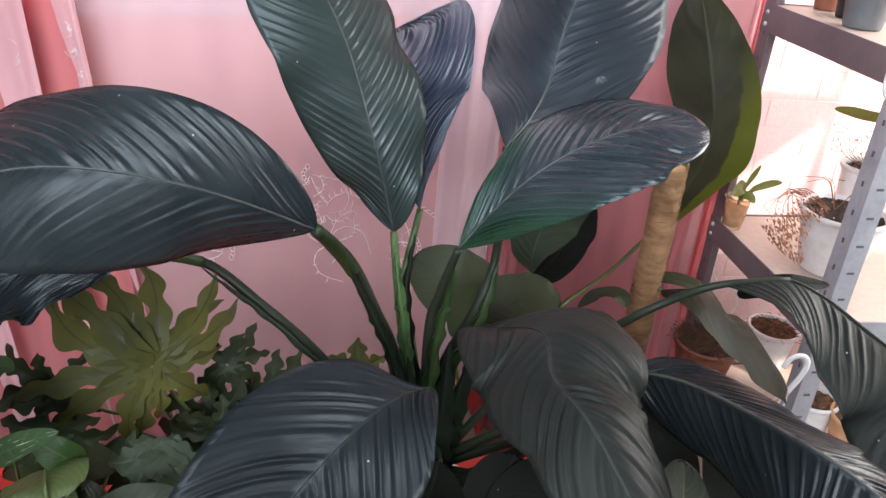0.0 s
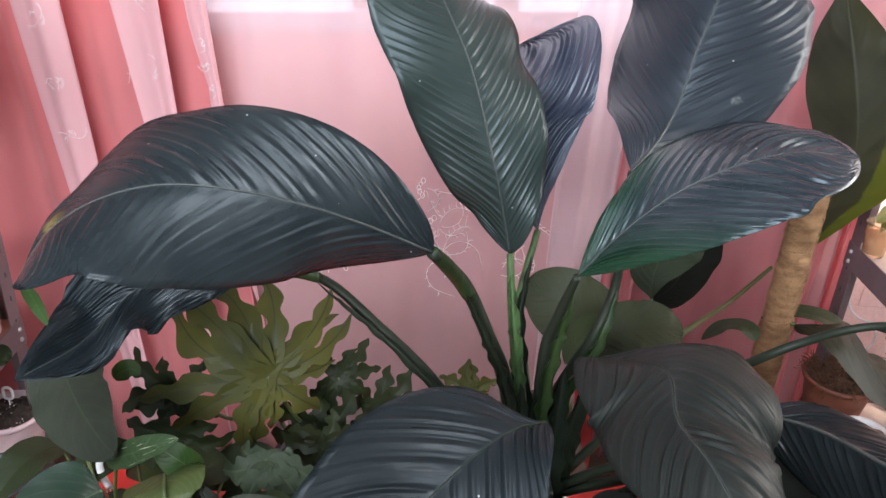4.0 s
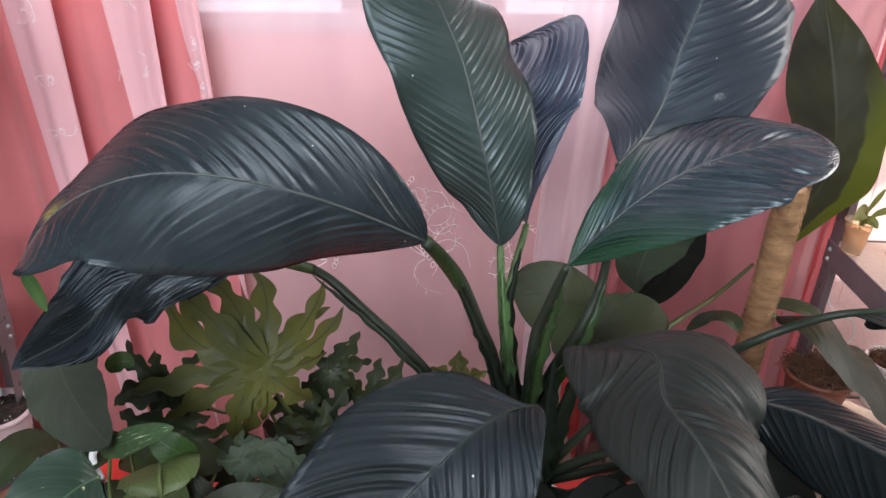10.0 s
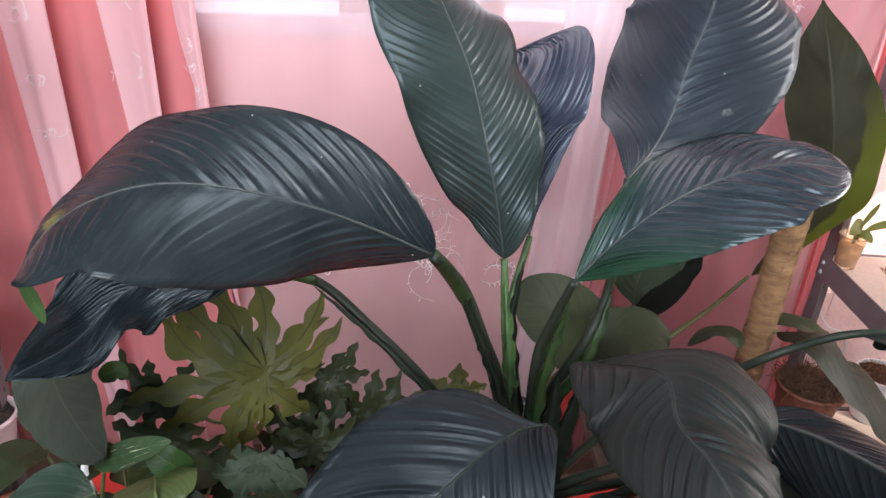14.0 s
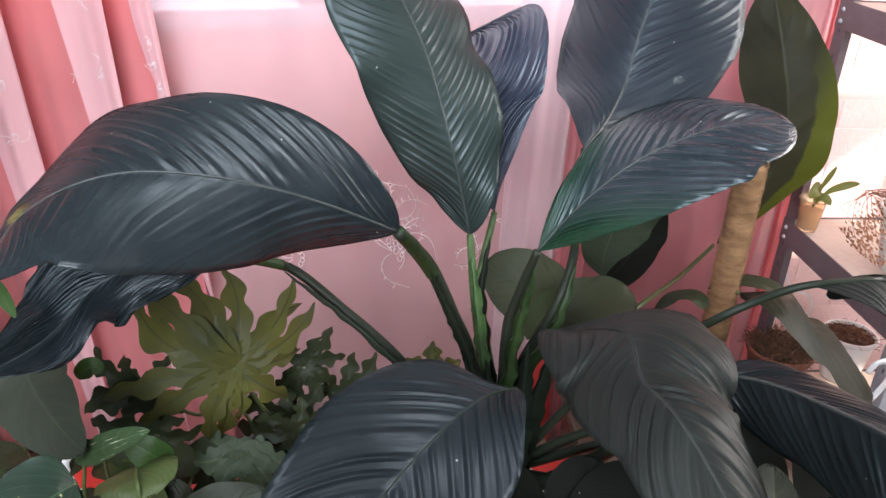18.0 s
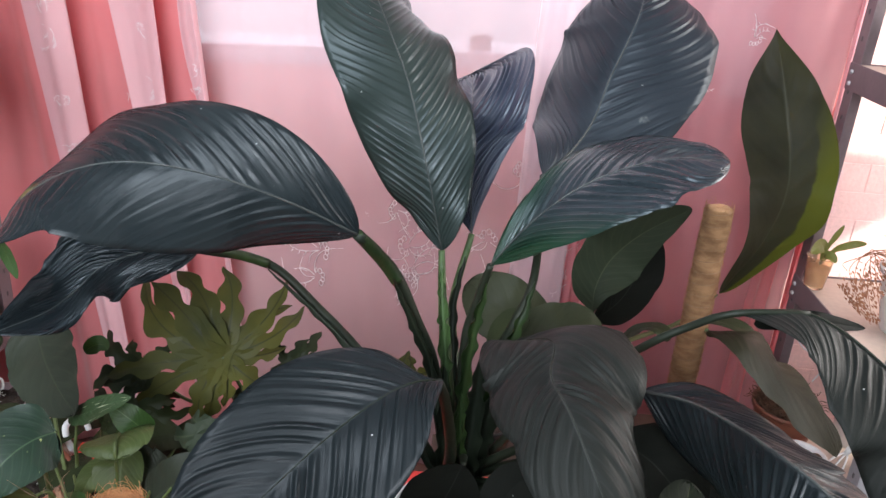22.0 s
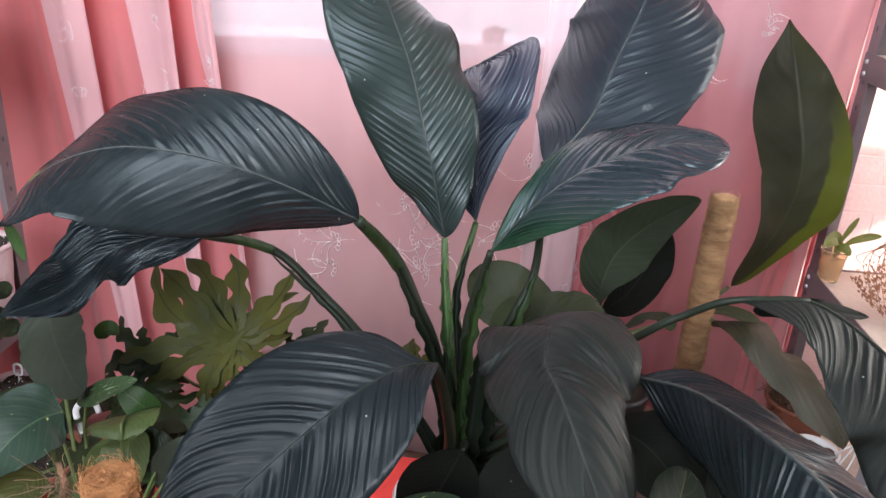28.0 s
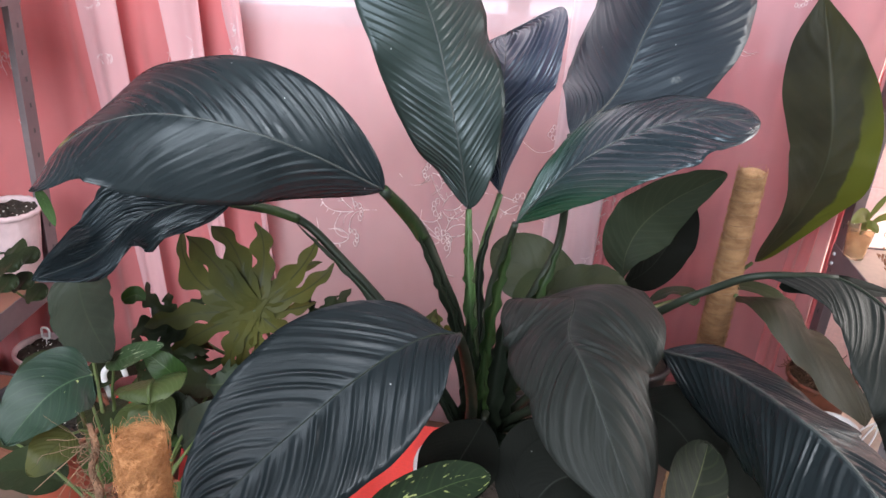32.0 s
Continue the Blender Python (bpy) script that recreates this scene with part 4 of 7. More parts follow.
# ---- the bench and its red cover ----
bench = thing("plant_bench", "low bench under a bright red oilcloth, carrying the pots", "bench")
part("top", box(-0.57, 0.34, -0.70, 0.0, 0.375, 0.40, 0.004), FLOOR, bench, "wooden top", False)
part("oilcloth", box(-0.50, 0.35, -0.50, 0.01, 0.4005, 0.4035, 0.001), RED_CLOTH, bench, "bright red oilcloth", False)
for x in (-0.55, 0.28):
    for y in (-0.66, -0.06):
        part("leg", box(x, x + 0.045, y, y + 0.045, 0.0, 0.375, 0.003), FLOOR, bench, "wooden leg", False)

# ---- the great peace lily ----
lily = thing("peace_lily", "large potted peace lily with dark ribbed leaves", "potted plant")
lp = (0.144, -0.225, 0.4035)
part("pot_wall", lathe(((0.0, 0.0), (0.066, 0.0), (0.070, 0.004), (0.082, 0.106), (0.083, 0.108), (0.087, 0.109), (0.0885, 0.122), (0.086, 0.126), (0.082, 0.124), (0.079, 0.108), (0.072, 0.05)), *lp, 64), WHITE_POT, lily, "white plastic pot")
v, f = lathe(((0.0005, 0.116), (0.02, 0.118), (0.045, 0.115), (0.065, 0.111), (0.080, 0.106)), *lp, 40)
part("soil", ([(a, b, c + random.uniform(-0.004, 0.005)) for a, b, c in v], f), SOIL, lily, "dark potting soil", False)
blade = part("leaf_blade", leaf(((-0.003, -0.214, 0.924), (-0.131, -0.247, 0.987), (-0.263, -0.260, 1.007), (-0.350, -0.280, 0.977), (-0.394, -0.312, 0.919)), (0.0, -0.3, 1.0), (1.46, 0.21, -0.74), 0.1010, 0.62, 0.63, (-0.14, -0.24, 0.00, -0.10), rows=420, cols=13, seed=0, ripple=0.0034, ribs=22, calm=(0.5, 1.0), sweep=1.1, wave=0.02, waves=2.2), LILY_MARKED, lily)
thick(blade, 0.0006)
part("midrib", tube(((-0.003, -0.214, 0.924), (-0.085, -0.237, 0.968), (-0.171, -0.252, 0.998), (-0.256, -0.259, 1.007), (-0.319, -0.271, 0.994), (-0.363, -0.287, 0.966), (-0.389, -0.309, 0.926)), (0.0015, 0.0009, 0.0004), 40, 6), LILY_RIB, blade, "raised midrib")
part("petiole", tube(((-0.003, -0.214, 0.924), (0.037, -0.155, 0.851), (0.069, -0.143, 0.776), (0.098, -0.140, 0.700), (0.135, -0.175, 0.545)), (0.0072, 0.0085, 0.0088, 0.0098, 0.012), 34, 10), LILY_DARK_STALK, lily)
blade = part("leaf_blade", leaf(((-0.215, -0.160, 0.862), (-0.291, -0.141, 0.846), (-0.357, -0.150, 0.818), (-0.393, -0.192, 0.782), (-0.445, -0.263, 0.772)), (0.0, -1.0, 0.2), (-0.36, -0.51, -0.30), 0.0745, 0.69, 0.88, (0.28, 0.18, 0.10, -0.00), rows=420, cols=13, seed=1, ripple=0.0062, ribs=17, sweep=3.2, wave=0.08, waves=2.6, phase=0.2), LILY_SLEEK, lily)
thick(blade, 0.0006)
part("midrib", tube(((-0.215, -0.160, 0.862), (-0.265, -0.145, 0.853), (-0.312, -0.140, 0.839), (-0.354, -0.148, 0.820), (-0.378, -0.171, 0.796), (-0.404, -0.207, 0.778), (-0.439, -0.254, 0.773)), (0.0015, 0.0009, 0.0004), 40, 6), LILY_RIB, blade, "raised midrib")
part("petiole", tube(((-0.215, -0.160, 0.862), (-0.141, -0.101, 0.823), (-0.069, -0.118, 0.770), (0.012, -0.146, 0.698), (0.115, -0.160, 0.550)), (0.0052, 0.0068, 0.009), 34, 10), LILY_DARK_STALK, lily)
blade = part("leaf_blade", leaf(((0.096, -0.062, 0.848), (0.066, -0.055, 0.970), (0.029, -0.019, 1.083), (-0.019, 0.048, 1.167), (-0.056, 0.147, 1.235)), (0.0, -1.0, 0.2), (0.64, -0.42, -0.76), 0.0928, 0.61, 0.38, (-0.01, -0.11, -0.10, -0.20), rows=420, cols=13, seed=2, ripple=0.0036, ribs=34, sweep=0.85, wave=0.09, waves=3.6), LILY_YOUNG, lily)
thick(blade, 0.0006)
part("midrib", tube(((0.096, -0.062, 0.848), (0.077, -0.059, 0.928), (0.056, -0.047, 1.005), (0.032, -0.022, 1.077), (0.001, 0.017, 1.135), (-0.029, 0.069, 1.184), (-0.052, 0.135, 1.227)), (0.0015, 0.0009, 0.0004), 40, 6), LILY_RIB, blade, "raised midrib")
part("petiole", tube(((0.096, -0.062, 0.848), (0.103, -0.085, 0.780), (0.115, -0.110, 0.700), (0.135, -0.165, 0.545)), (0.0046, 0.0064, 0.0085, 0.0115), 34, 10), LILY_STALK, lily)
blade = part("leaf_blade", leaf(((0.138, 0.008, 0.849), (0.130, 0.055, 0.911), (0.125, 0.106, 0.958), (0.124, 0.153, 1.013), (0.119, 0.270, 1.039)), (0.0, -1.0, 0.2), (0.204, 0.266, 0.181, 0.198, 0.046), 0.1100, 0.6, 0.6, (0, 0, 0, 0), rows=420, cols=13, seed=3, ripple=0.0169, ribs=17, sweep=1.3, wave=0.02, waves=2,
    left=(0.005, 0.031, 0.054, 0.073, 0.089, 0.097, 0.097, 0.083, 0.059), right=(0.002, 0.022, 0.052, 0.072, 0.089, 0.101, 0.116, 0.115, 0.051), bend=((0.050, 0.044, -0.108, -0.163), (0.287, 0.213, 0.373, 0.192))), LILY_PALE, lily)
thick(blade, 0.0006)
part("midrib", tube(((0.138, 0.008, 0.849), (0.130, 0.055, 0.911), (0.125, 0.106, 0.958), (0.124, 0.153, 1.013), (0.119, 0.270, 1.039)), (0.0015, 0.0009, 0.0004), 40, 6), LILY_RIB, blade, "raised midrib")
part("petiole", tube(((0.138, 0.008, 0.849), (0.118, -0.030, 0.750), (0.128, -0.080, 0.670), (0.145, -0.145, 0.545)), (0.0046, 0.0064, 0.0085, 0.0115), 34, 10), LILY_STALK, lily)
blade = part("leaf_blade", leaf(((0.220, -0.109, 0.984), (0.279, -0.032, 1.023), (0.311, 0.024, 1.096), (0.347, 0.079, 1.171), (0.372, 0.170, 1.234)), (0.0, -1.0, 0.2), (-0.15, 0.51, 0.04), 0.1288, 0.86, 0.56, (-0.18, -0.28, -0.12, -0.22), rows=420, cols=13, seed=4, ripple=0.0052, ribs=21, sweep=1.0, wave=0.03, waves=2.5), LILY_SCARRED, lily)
thick(blade, 0.0006)
part("midrib", tube(((0.220, -0.109, 0.984), (0.260, -0.058, 1.007), (0.290, -0.014, 1.042), (0.309, 0.021, 1.091), (0.333, 0.054, 1.141), (0.354, 0.098, 1.187), (0.369, 0.159, 1.227)), (0.0015, 0.0009, 0.0004), 40, 6), LILY_RIB, blade, "raised midrib")
part("petiole", tube(((0.220, -0.109, 0.984), (0.226, -0.101, 0.839), (0.203, -0.125, 0.770), (0.165, -0.120, 0.660), (0.155, -0.165, 0.545)), (0.0046, 0.0064, 0.0085, 0.0115), 34, 10), LILY_DARK_STALK, lily)
blade = part("leaf_blade", leaf(((0.161, -0.175, 0.881), (0.211, -0.183, 0.953), (0.272, -0.184, 1.006), (0.352, -0.182, 1.039), (0.422, -0.198, 1.044)), (0.0, -0.4, 1.0), (-0.07, 0.18, 0.21), 0.0997, 0.96, 0.50, (-0.02, -0.12, 0.03, -0.07), rows=420, cols=13, seed=5, ripple=0.0076, ribs=18, sweep=1.1, wave=0.015, waves=2), LILY_GREEN, lily)
thick(blade, 0.0006)
part("midrib", tube(((0.161, -0.175, 0.881), (0.192, -0.181, 0.929), (0.227, -0.184, 0.970), (0.268, -0.184, 1.003), (0.319, -0.182, 1.028), (0.369, -0.184, 1.042), (0.414, -0.196, 1.044)), (0.0015, 0.0009, 0.0004), 40, 6), LILY_RIB, blade, "raised midrib")
part("petiole", tube(((0.161, -0.175, 0.881), (0.148, -0.158, 0.813), (0.140, -0.149, 0.742), (0.145, -0.175, 0.545)), (0.0046, 0.0064, 0.0085, 0.0115), 34, 10), LILY_DARK_STALK, lily)
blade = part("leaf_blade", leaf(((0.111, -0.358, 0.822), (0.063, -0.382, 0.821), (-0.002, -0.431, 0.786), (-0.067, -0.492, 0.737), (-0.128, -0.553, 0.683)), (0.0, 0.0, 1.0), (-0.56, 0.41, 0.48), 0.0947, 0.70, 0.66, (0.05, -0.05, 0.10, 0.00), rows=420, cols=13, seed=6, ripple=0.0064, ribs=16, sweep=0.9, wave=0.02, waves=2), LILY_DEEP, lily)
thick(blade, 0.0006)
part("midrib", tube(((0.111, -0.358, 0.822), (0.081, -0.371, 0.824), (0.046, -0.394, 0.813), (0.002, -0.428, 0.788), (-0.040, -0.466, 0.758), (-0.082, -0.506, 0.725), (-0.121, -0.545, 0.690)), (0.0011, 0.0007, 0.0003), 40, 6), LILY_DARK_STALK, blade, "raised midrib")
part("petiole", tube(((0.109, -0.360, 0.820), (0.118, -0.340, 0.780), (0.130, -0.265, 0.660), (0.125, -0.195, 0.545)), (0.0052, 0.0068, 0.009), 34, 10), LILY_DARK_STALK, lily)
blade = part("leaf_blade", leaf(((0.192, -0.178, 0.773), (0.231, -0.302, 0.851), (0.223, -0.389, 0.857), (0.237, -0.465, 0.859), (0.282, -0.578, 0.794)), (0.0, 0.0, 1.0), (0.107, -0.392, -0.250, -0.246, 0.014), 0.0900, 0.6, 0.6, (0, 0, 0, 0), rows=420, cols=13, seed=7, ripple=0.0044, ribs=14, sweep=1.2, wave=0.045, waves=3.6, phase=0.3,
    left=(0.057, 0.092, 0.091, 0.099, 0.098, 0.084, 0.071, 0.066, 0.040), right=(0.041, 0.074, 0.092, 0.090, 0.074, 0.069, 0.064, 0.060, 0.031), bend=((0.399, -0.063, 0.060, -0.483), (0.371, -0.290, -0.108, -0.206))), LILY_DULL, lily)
thick(blade, 0.0006)
part("midrib", tube(((0.192, -0.178, 0.773), (0.231, -0.302, 0.851), (0.223, -0.389, 0.857), (0.237, -0.465, 0.859), (0.282, -0.578, 0.794)), (0.0011, 0.0006, 0.0003), 40, 6), LILY_DARK_STALK, blade, "raised midrib")
part("petiole", tube(((0.192, -0.178, 0.773), (0.196, -0.150, 0.700), (0.172, -0.160, 0.620), (0.155, -0.185, 0.545)), (0.0036, 0.0048, 0.008), 34, 10), LILY_DARK_STALK, lily)
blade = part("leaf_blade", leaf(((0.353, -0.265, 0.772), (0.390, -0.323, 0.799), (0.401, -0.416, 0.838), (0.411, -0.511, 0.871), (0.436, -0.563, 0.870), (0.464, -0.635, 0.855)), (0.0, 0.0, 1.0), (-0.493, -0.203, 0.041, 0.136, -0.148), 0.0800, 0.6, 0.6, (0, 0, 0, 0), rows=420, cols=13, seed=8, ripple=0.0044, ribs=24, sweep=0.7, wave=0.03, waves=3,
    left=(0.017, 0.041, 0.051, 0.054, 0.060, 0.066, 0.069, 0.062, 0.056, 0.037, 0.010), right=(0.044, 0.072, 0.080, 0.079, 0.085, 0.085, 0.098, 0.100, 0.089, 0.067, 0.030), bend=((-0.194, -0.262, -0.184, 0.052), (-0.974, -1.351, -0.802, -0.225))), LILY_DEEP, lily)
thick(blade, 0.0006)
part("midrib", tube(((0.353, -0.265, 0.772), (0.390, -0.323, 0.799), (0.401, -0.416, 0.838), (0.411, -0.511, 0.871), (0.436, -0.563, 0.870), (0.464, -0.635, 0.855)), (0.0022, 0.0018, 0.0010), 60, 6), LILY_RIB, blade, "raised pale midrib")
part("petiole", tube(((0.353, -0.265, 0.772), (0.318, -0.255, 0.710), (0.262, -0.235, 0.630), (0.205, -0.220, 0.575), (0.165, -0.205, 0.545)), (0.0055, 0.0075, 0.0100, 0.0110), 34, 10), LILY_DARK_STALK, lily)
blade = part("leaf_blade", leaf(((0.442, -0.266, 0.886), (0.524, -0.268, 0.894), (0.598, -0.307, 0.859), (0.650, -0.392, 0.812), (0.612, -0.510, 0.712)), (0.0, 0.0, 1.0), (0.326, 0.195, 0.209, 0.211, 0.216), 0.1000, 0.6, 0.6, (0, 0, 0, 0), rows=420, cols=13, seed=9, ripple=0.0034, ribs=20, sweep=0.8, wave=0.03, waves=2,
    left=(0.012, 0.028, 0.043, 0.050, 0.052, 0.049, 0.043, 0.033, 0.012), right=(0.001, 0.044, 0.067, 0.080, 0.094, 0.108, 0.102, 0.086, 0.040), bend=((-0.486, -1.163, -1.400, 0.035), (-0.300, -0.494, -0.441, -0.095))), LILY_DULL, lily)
thick(blade, 0.0006)
part("midrib", tube(((0.442, -0.266, 0.886), (0.524, -0.268, 0.894), (0.598, -0.307, 0.859), (0.650, -0.392, 0.812), (0.612, -0.510, 0.712)), (0.0020, 0.0014, 0.0006), 40, 6), LILY_DARK_STALK, blade, "raised midrib")
part("ear", leaf(((0.462, -0.273, 0.878), (0.497, -0.255, 0.875), (0.540, -0.238, 0.871), (0.585, -0.223, 0.862), (0.626, -0.208, 0.852)), (0.0, -0.75, 0.65), (0.0, 0.0, 0.0), 0.0125, 0.45, 0.7, (0.25, 0.0, 0.1, 0.0), rows=60, cols=6, ripple=0.0006, ribs=8, wave=0.2, waves=1.6), LILY_SHADED, blade, "folded base of the blade")
part("petiole", tube(((0.524, -0.268, 0.894), (0.442, -0.266, 0.886), (0.398, -0.245, 0.852), (0.355, -0.229, 0.812), (0.260, -0.160, 0.680), (0.165, -0.155, 0.545)), (0.0036, 0.0046, 0.0050, 0.0055, 0.007), 34, 10), LILY_DARK_STALK, lily)


def wing(ctrl, width, mat, seed, ruffle=0.22, label="", name="sheath"):
    """A channelled sheath with ruffled edges, wrapped round a leaf stalk."""
    part(name, leaf(ctrl, (0.0, -1.0, 0.2), (0.3 * math.sin(seed), 0.0, 0.3 * math.cos(seed)), width, 0.16, 0.55, (0.45, 0.5, 0.45, 0.5), rows=110, cols=6, ripple=0.0006, ribs=3, sweep=0.1, wave=ruffle, waves=6.5, phase=0.37 * seed, seed=seed), mat, lily, label)


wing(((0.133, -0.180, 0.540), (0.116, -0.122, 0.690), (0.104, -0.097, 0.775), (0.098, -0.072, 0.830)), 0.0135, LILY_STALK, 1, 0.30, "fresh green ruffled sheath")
wing(((0.145, -0.160, 0.540), (0.128, -0.090, 0.670), (0.119, -0.042, 0.750), (0.131, -0.010, 0.820)), 0.0125, LILY_DARK_STALK, 2)
wing(((0.147, -0.190, 0.540), (0.142, -0.165, 0.690), (0.149, -0.170, 0.790), (0.158, -0.182, 0.860)), 0.0150, LILY_STALK_DEEP, 3, 0.26, "deep green ruffled sheath")
wing(((0.157, -0.180, 0.540), (0.168, -0.132, 0.660), (0.204, -0.137, 0.765), (0.226, -0.113, 0.835)), 0.0150, LILY_STALK_DEEP, 4, 0.24, "deep green ruffled sheath")
wing(((0.130, -0.190, 0.540), (0.097, -0.152, 0.700), (0.068, -0.155, 0.776), (0.038, -0.167, 0.848)), 0.0125, LILY_DARK_STALK, 5)
wing(((0.112, -0.172, 0.550), (0.012, -0.158, 0.698), (-0.069, -0.130, 0.770), (-0.141, -0.113, 0.823)), 0.0085, LILY_DARK_STALK, 6, 0.3)
wing(((0.150, -0.200, 0.535), (0.155, -0.190, 0.600), (0.160, -0.180, 0.680), (0.162, -0.172, 0.750)), 0.0260, LILY_DARK_STALK, 7, 0.12)
wing(((0.158, -0.190, 0.535), (0.172, -0.170, 0.600), (0.184, -0.160, 0.670), (0.200, -0.150, 0.735)), 0.0240, LILY_DARK_STALK, 8, 0.12)
wing(((0.128, -0.200, 0.535), (0.124, -0.180, 0.600), (0.118, -0.170, 0.660), (0.112, -0.160, 0.720)), 0.0200, LILY_DARK_STALK, 9, 0.12)
wing(((0.140, -0.205, 0.535), (0.142, -0.200, 0.590), (0.141, -0.196, 0.650), (0.138, -0.190, 0.700)), 0.0170, LILY_STALK_DEEP, 10, 0.15)
for knee in (((-0.003, -0.214, 0.924), (0.014, -0.188, 0.894), (0.030, -0.163, 0.862), (0.042, -0.153, 0.838)), ((-0.215, -0.160, 0.862), (-0.190, -0.136, 0.851), (-0.165, -0.117, 0.838), (-0.141, -0.103, 0.824))):
    part("knee", tube(knee, (0.0070, 0.0086, 0.0090, 0.0086) if knee[0][0] > -0.1 else (0.0055, 0.0066, 0.0072, 0.0070), 16, 10), LILY_STALK_DEEP, lily, "green swollen joint of a leaf stalk")
part("leaf_tip", leaf(((-0.386, -0.308, 0.921), (-0.381, -0.308, 0.909), (-0.377, -0.308, 0.897), (-0.373, -0.309, 0.886), (-0.370, -0.310, 0.876)), (0.0, -1.0, 0.2), (0.00, 0.00, 0.00), 0.0075, 0.40, 0.70, (0.10, 0.00, 0.10, 0.00), rows=30, cols=6), POTHOS, lily, "curled green leaf tip")


# ---- secondary plants ----
def lobed(centre, across, upward, fingers, seed=0, droop=0.25):
    """A deeply cut leaf: toothed strap-like lobes, folded along their veins, that run out of a broad web; rows of reach across, reach up, half-width."""
    c, ex, ey = Vector(centre), Vector(across), Vector(upward)
    ez = ex.cross(ey).normalized()
    rng = random.Random(seed)
    gs, rays = [], sorted((math.atan2(dy, dx), math.hypot(dx, dy) * rng.uniform(0.97, 1.05), w) for dx, dy, w in fingers)

    def put(r, a, off, fold):
        lift = fold * abs(off) - droop * 0.7 * r * r / 0.12 + 0.06 * r
        return tuple(c + ex * (r * math.cos(a) - off * math.sin(a)) + ey * (r * math.sin(a) + off * math.cos(a)) + ez * lift)

    for a, n, w in rays:
        rows, cols = 30, 4
        bend, hang = rng.uniform(-0.42, 0.42), rng.uniform(0.5, 2.2)
        sides = [(rng.uniform(2.4, 3.4), rng.random()) for _ in range(2)]
        v, uv = [], []
        for i in range(rows):
            q = i / (rows - 1)
            swell = min(1.0, 0.62 + 0.6 * q) * max(0.0, 1 - max(0.0, (q - 0.60) / 0.40) ** 1.7) ** 0.8
            for k in range(-cols, cols + 1):
                f, ph = sides[k > 0]
                notch = (0.5 + 0.5 * math.cos(2 * math.pi * (f * q + ph))) ** 1.5
                off = 0.98 * w * swell * (1 - 0.58 * notch * min(1.0, max(0.0, (q - 0.28) / 0.2))) * k / cols
                x, y, z = put(n * q, a + bend * q * q, off, 0.30 + 0.15 * math.sin(9 * q + seed + n * 90))
                low = ez * (-0.016 * hang * q ** 3 + 0.003 * math.sin(7 * q + 40 * n) * q)
                v.append((x + low.x, y + low.y, z + low.z))
                uv.append((n * q * 4, 0.004 + abs(off) * 14))
        m = 2 * cols + 1
        gs.append((v, [(i * m + k, i * m + k + 1, (i + 1) * m + k + 1, (i + 1) * m + k) for i in range(rows - 1) for k in range(m - 1)], uv))
    v, uv, ring = [put(0, 0, 0, 0)], [(0, 0.3)], []
    for i, (a, n, w) in enumerate(rays):
        a2, n2, w2 = rays[(i + 1) % len(rays)]
        gap = (a2 - a) % (2 * math.pi)
        for k in range(6):
            u = k / 6
            hollow = 0.36 if gap < 1.0 else 0.12
            r = (n * (1 - u) + n2 * u) * (hollow + 0.12 * abs(2 * u - 1) ** 2)
            ring.append((r, a + gap * u))
    for q in (0.5, 1.0):
        for r, a in ring:
            p = Vector(put(r * q, a, 0, 0)) - ez * 0.0015
            v.append(tuple(p))
            uv.append((r * q * 4, 0.3 + r * 5))
    k = len(ring)
    f = [(0, 1 + i, 1 + (i + 1) % k) for i in range(k)] + [(1 + i, 1 + k + i, 1 + k + (i + 1) % k, 1 + (i + 1) % k) for i in range(k)]
    gs.append((v, f, uv))
    return join(*gs)


def fuzz(x, y, z0, z1, r, n, seed, reach=0.010, thin=0.0004):
    """Loose fibres that stand off a wrapped pole."""
    rng, gs = random.Random(seed), []
    for _ in range(n):
        a, z = rng.uniform(0, 6.28), rng.uniform(z0, z1)
        d = rng.choice((-1, 1)) * rng.uniform(0.5, 1.6)
        q = rng.uniform(0.3, 1.0) * reach
        c = [(x + (r + o) * math.cos(a + d * u), y + (r + o) * math.sin(a + d * u), z + u * rng.uniform(-0.02, 0.02)) for u, o in ((0, -0.001), (0.35, q * 0.5), (0.7, q), (1, q * 0.3))]
        gs.append(tube(c, (thin, thin * 0.8), 7, 3))
    return join(*gs)


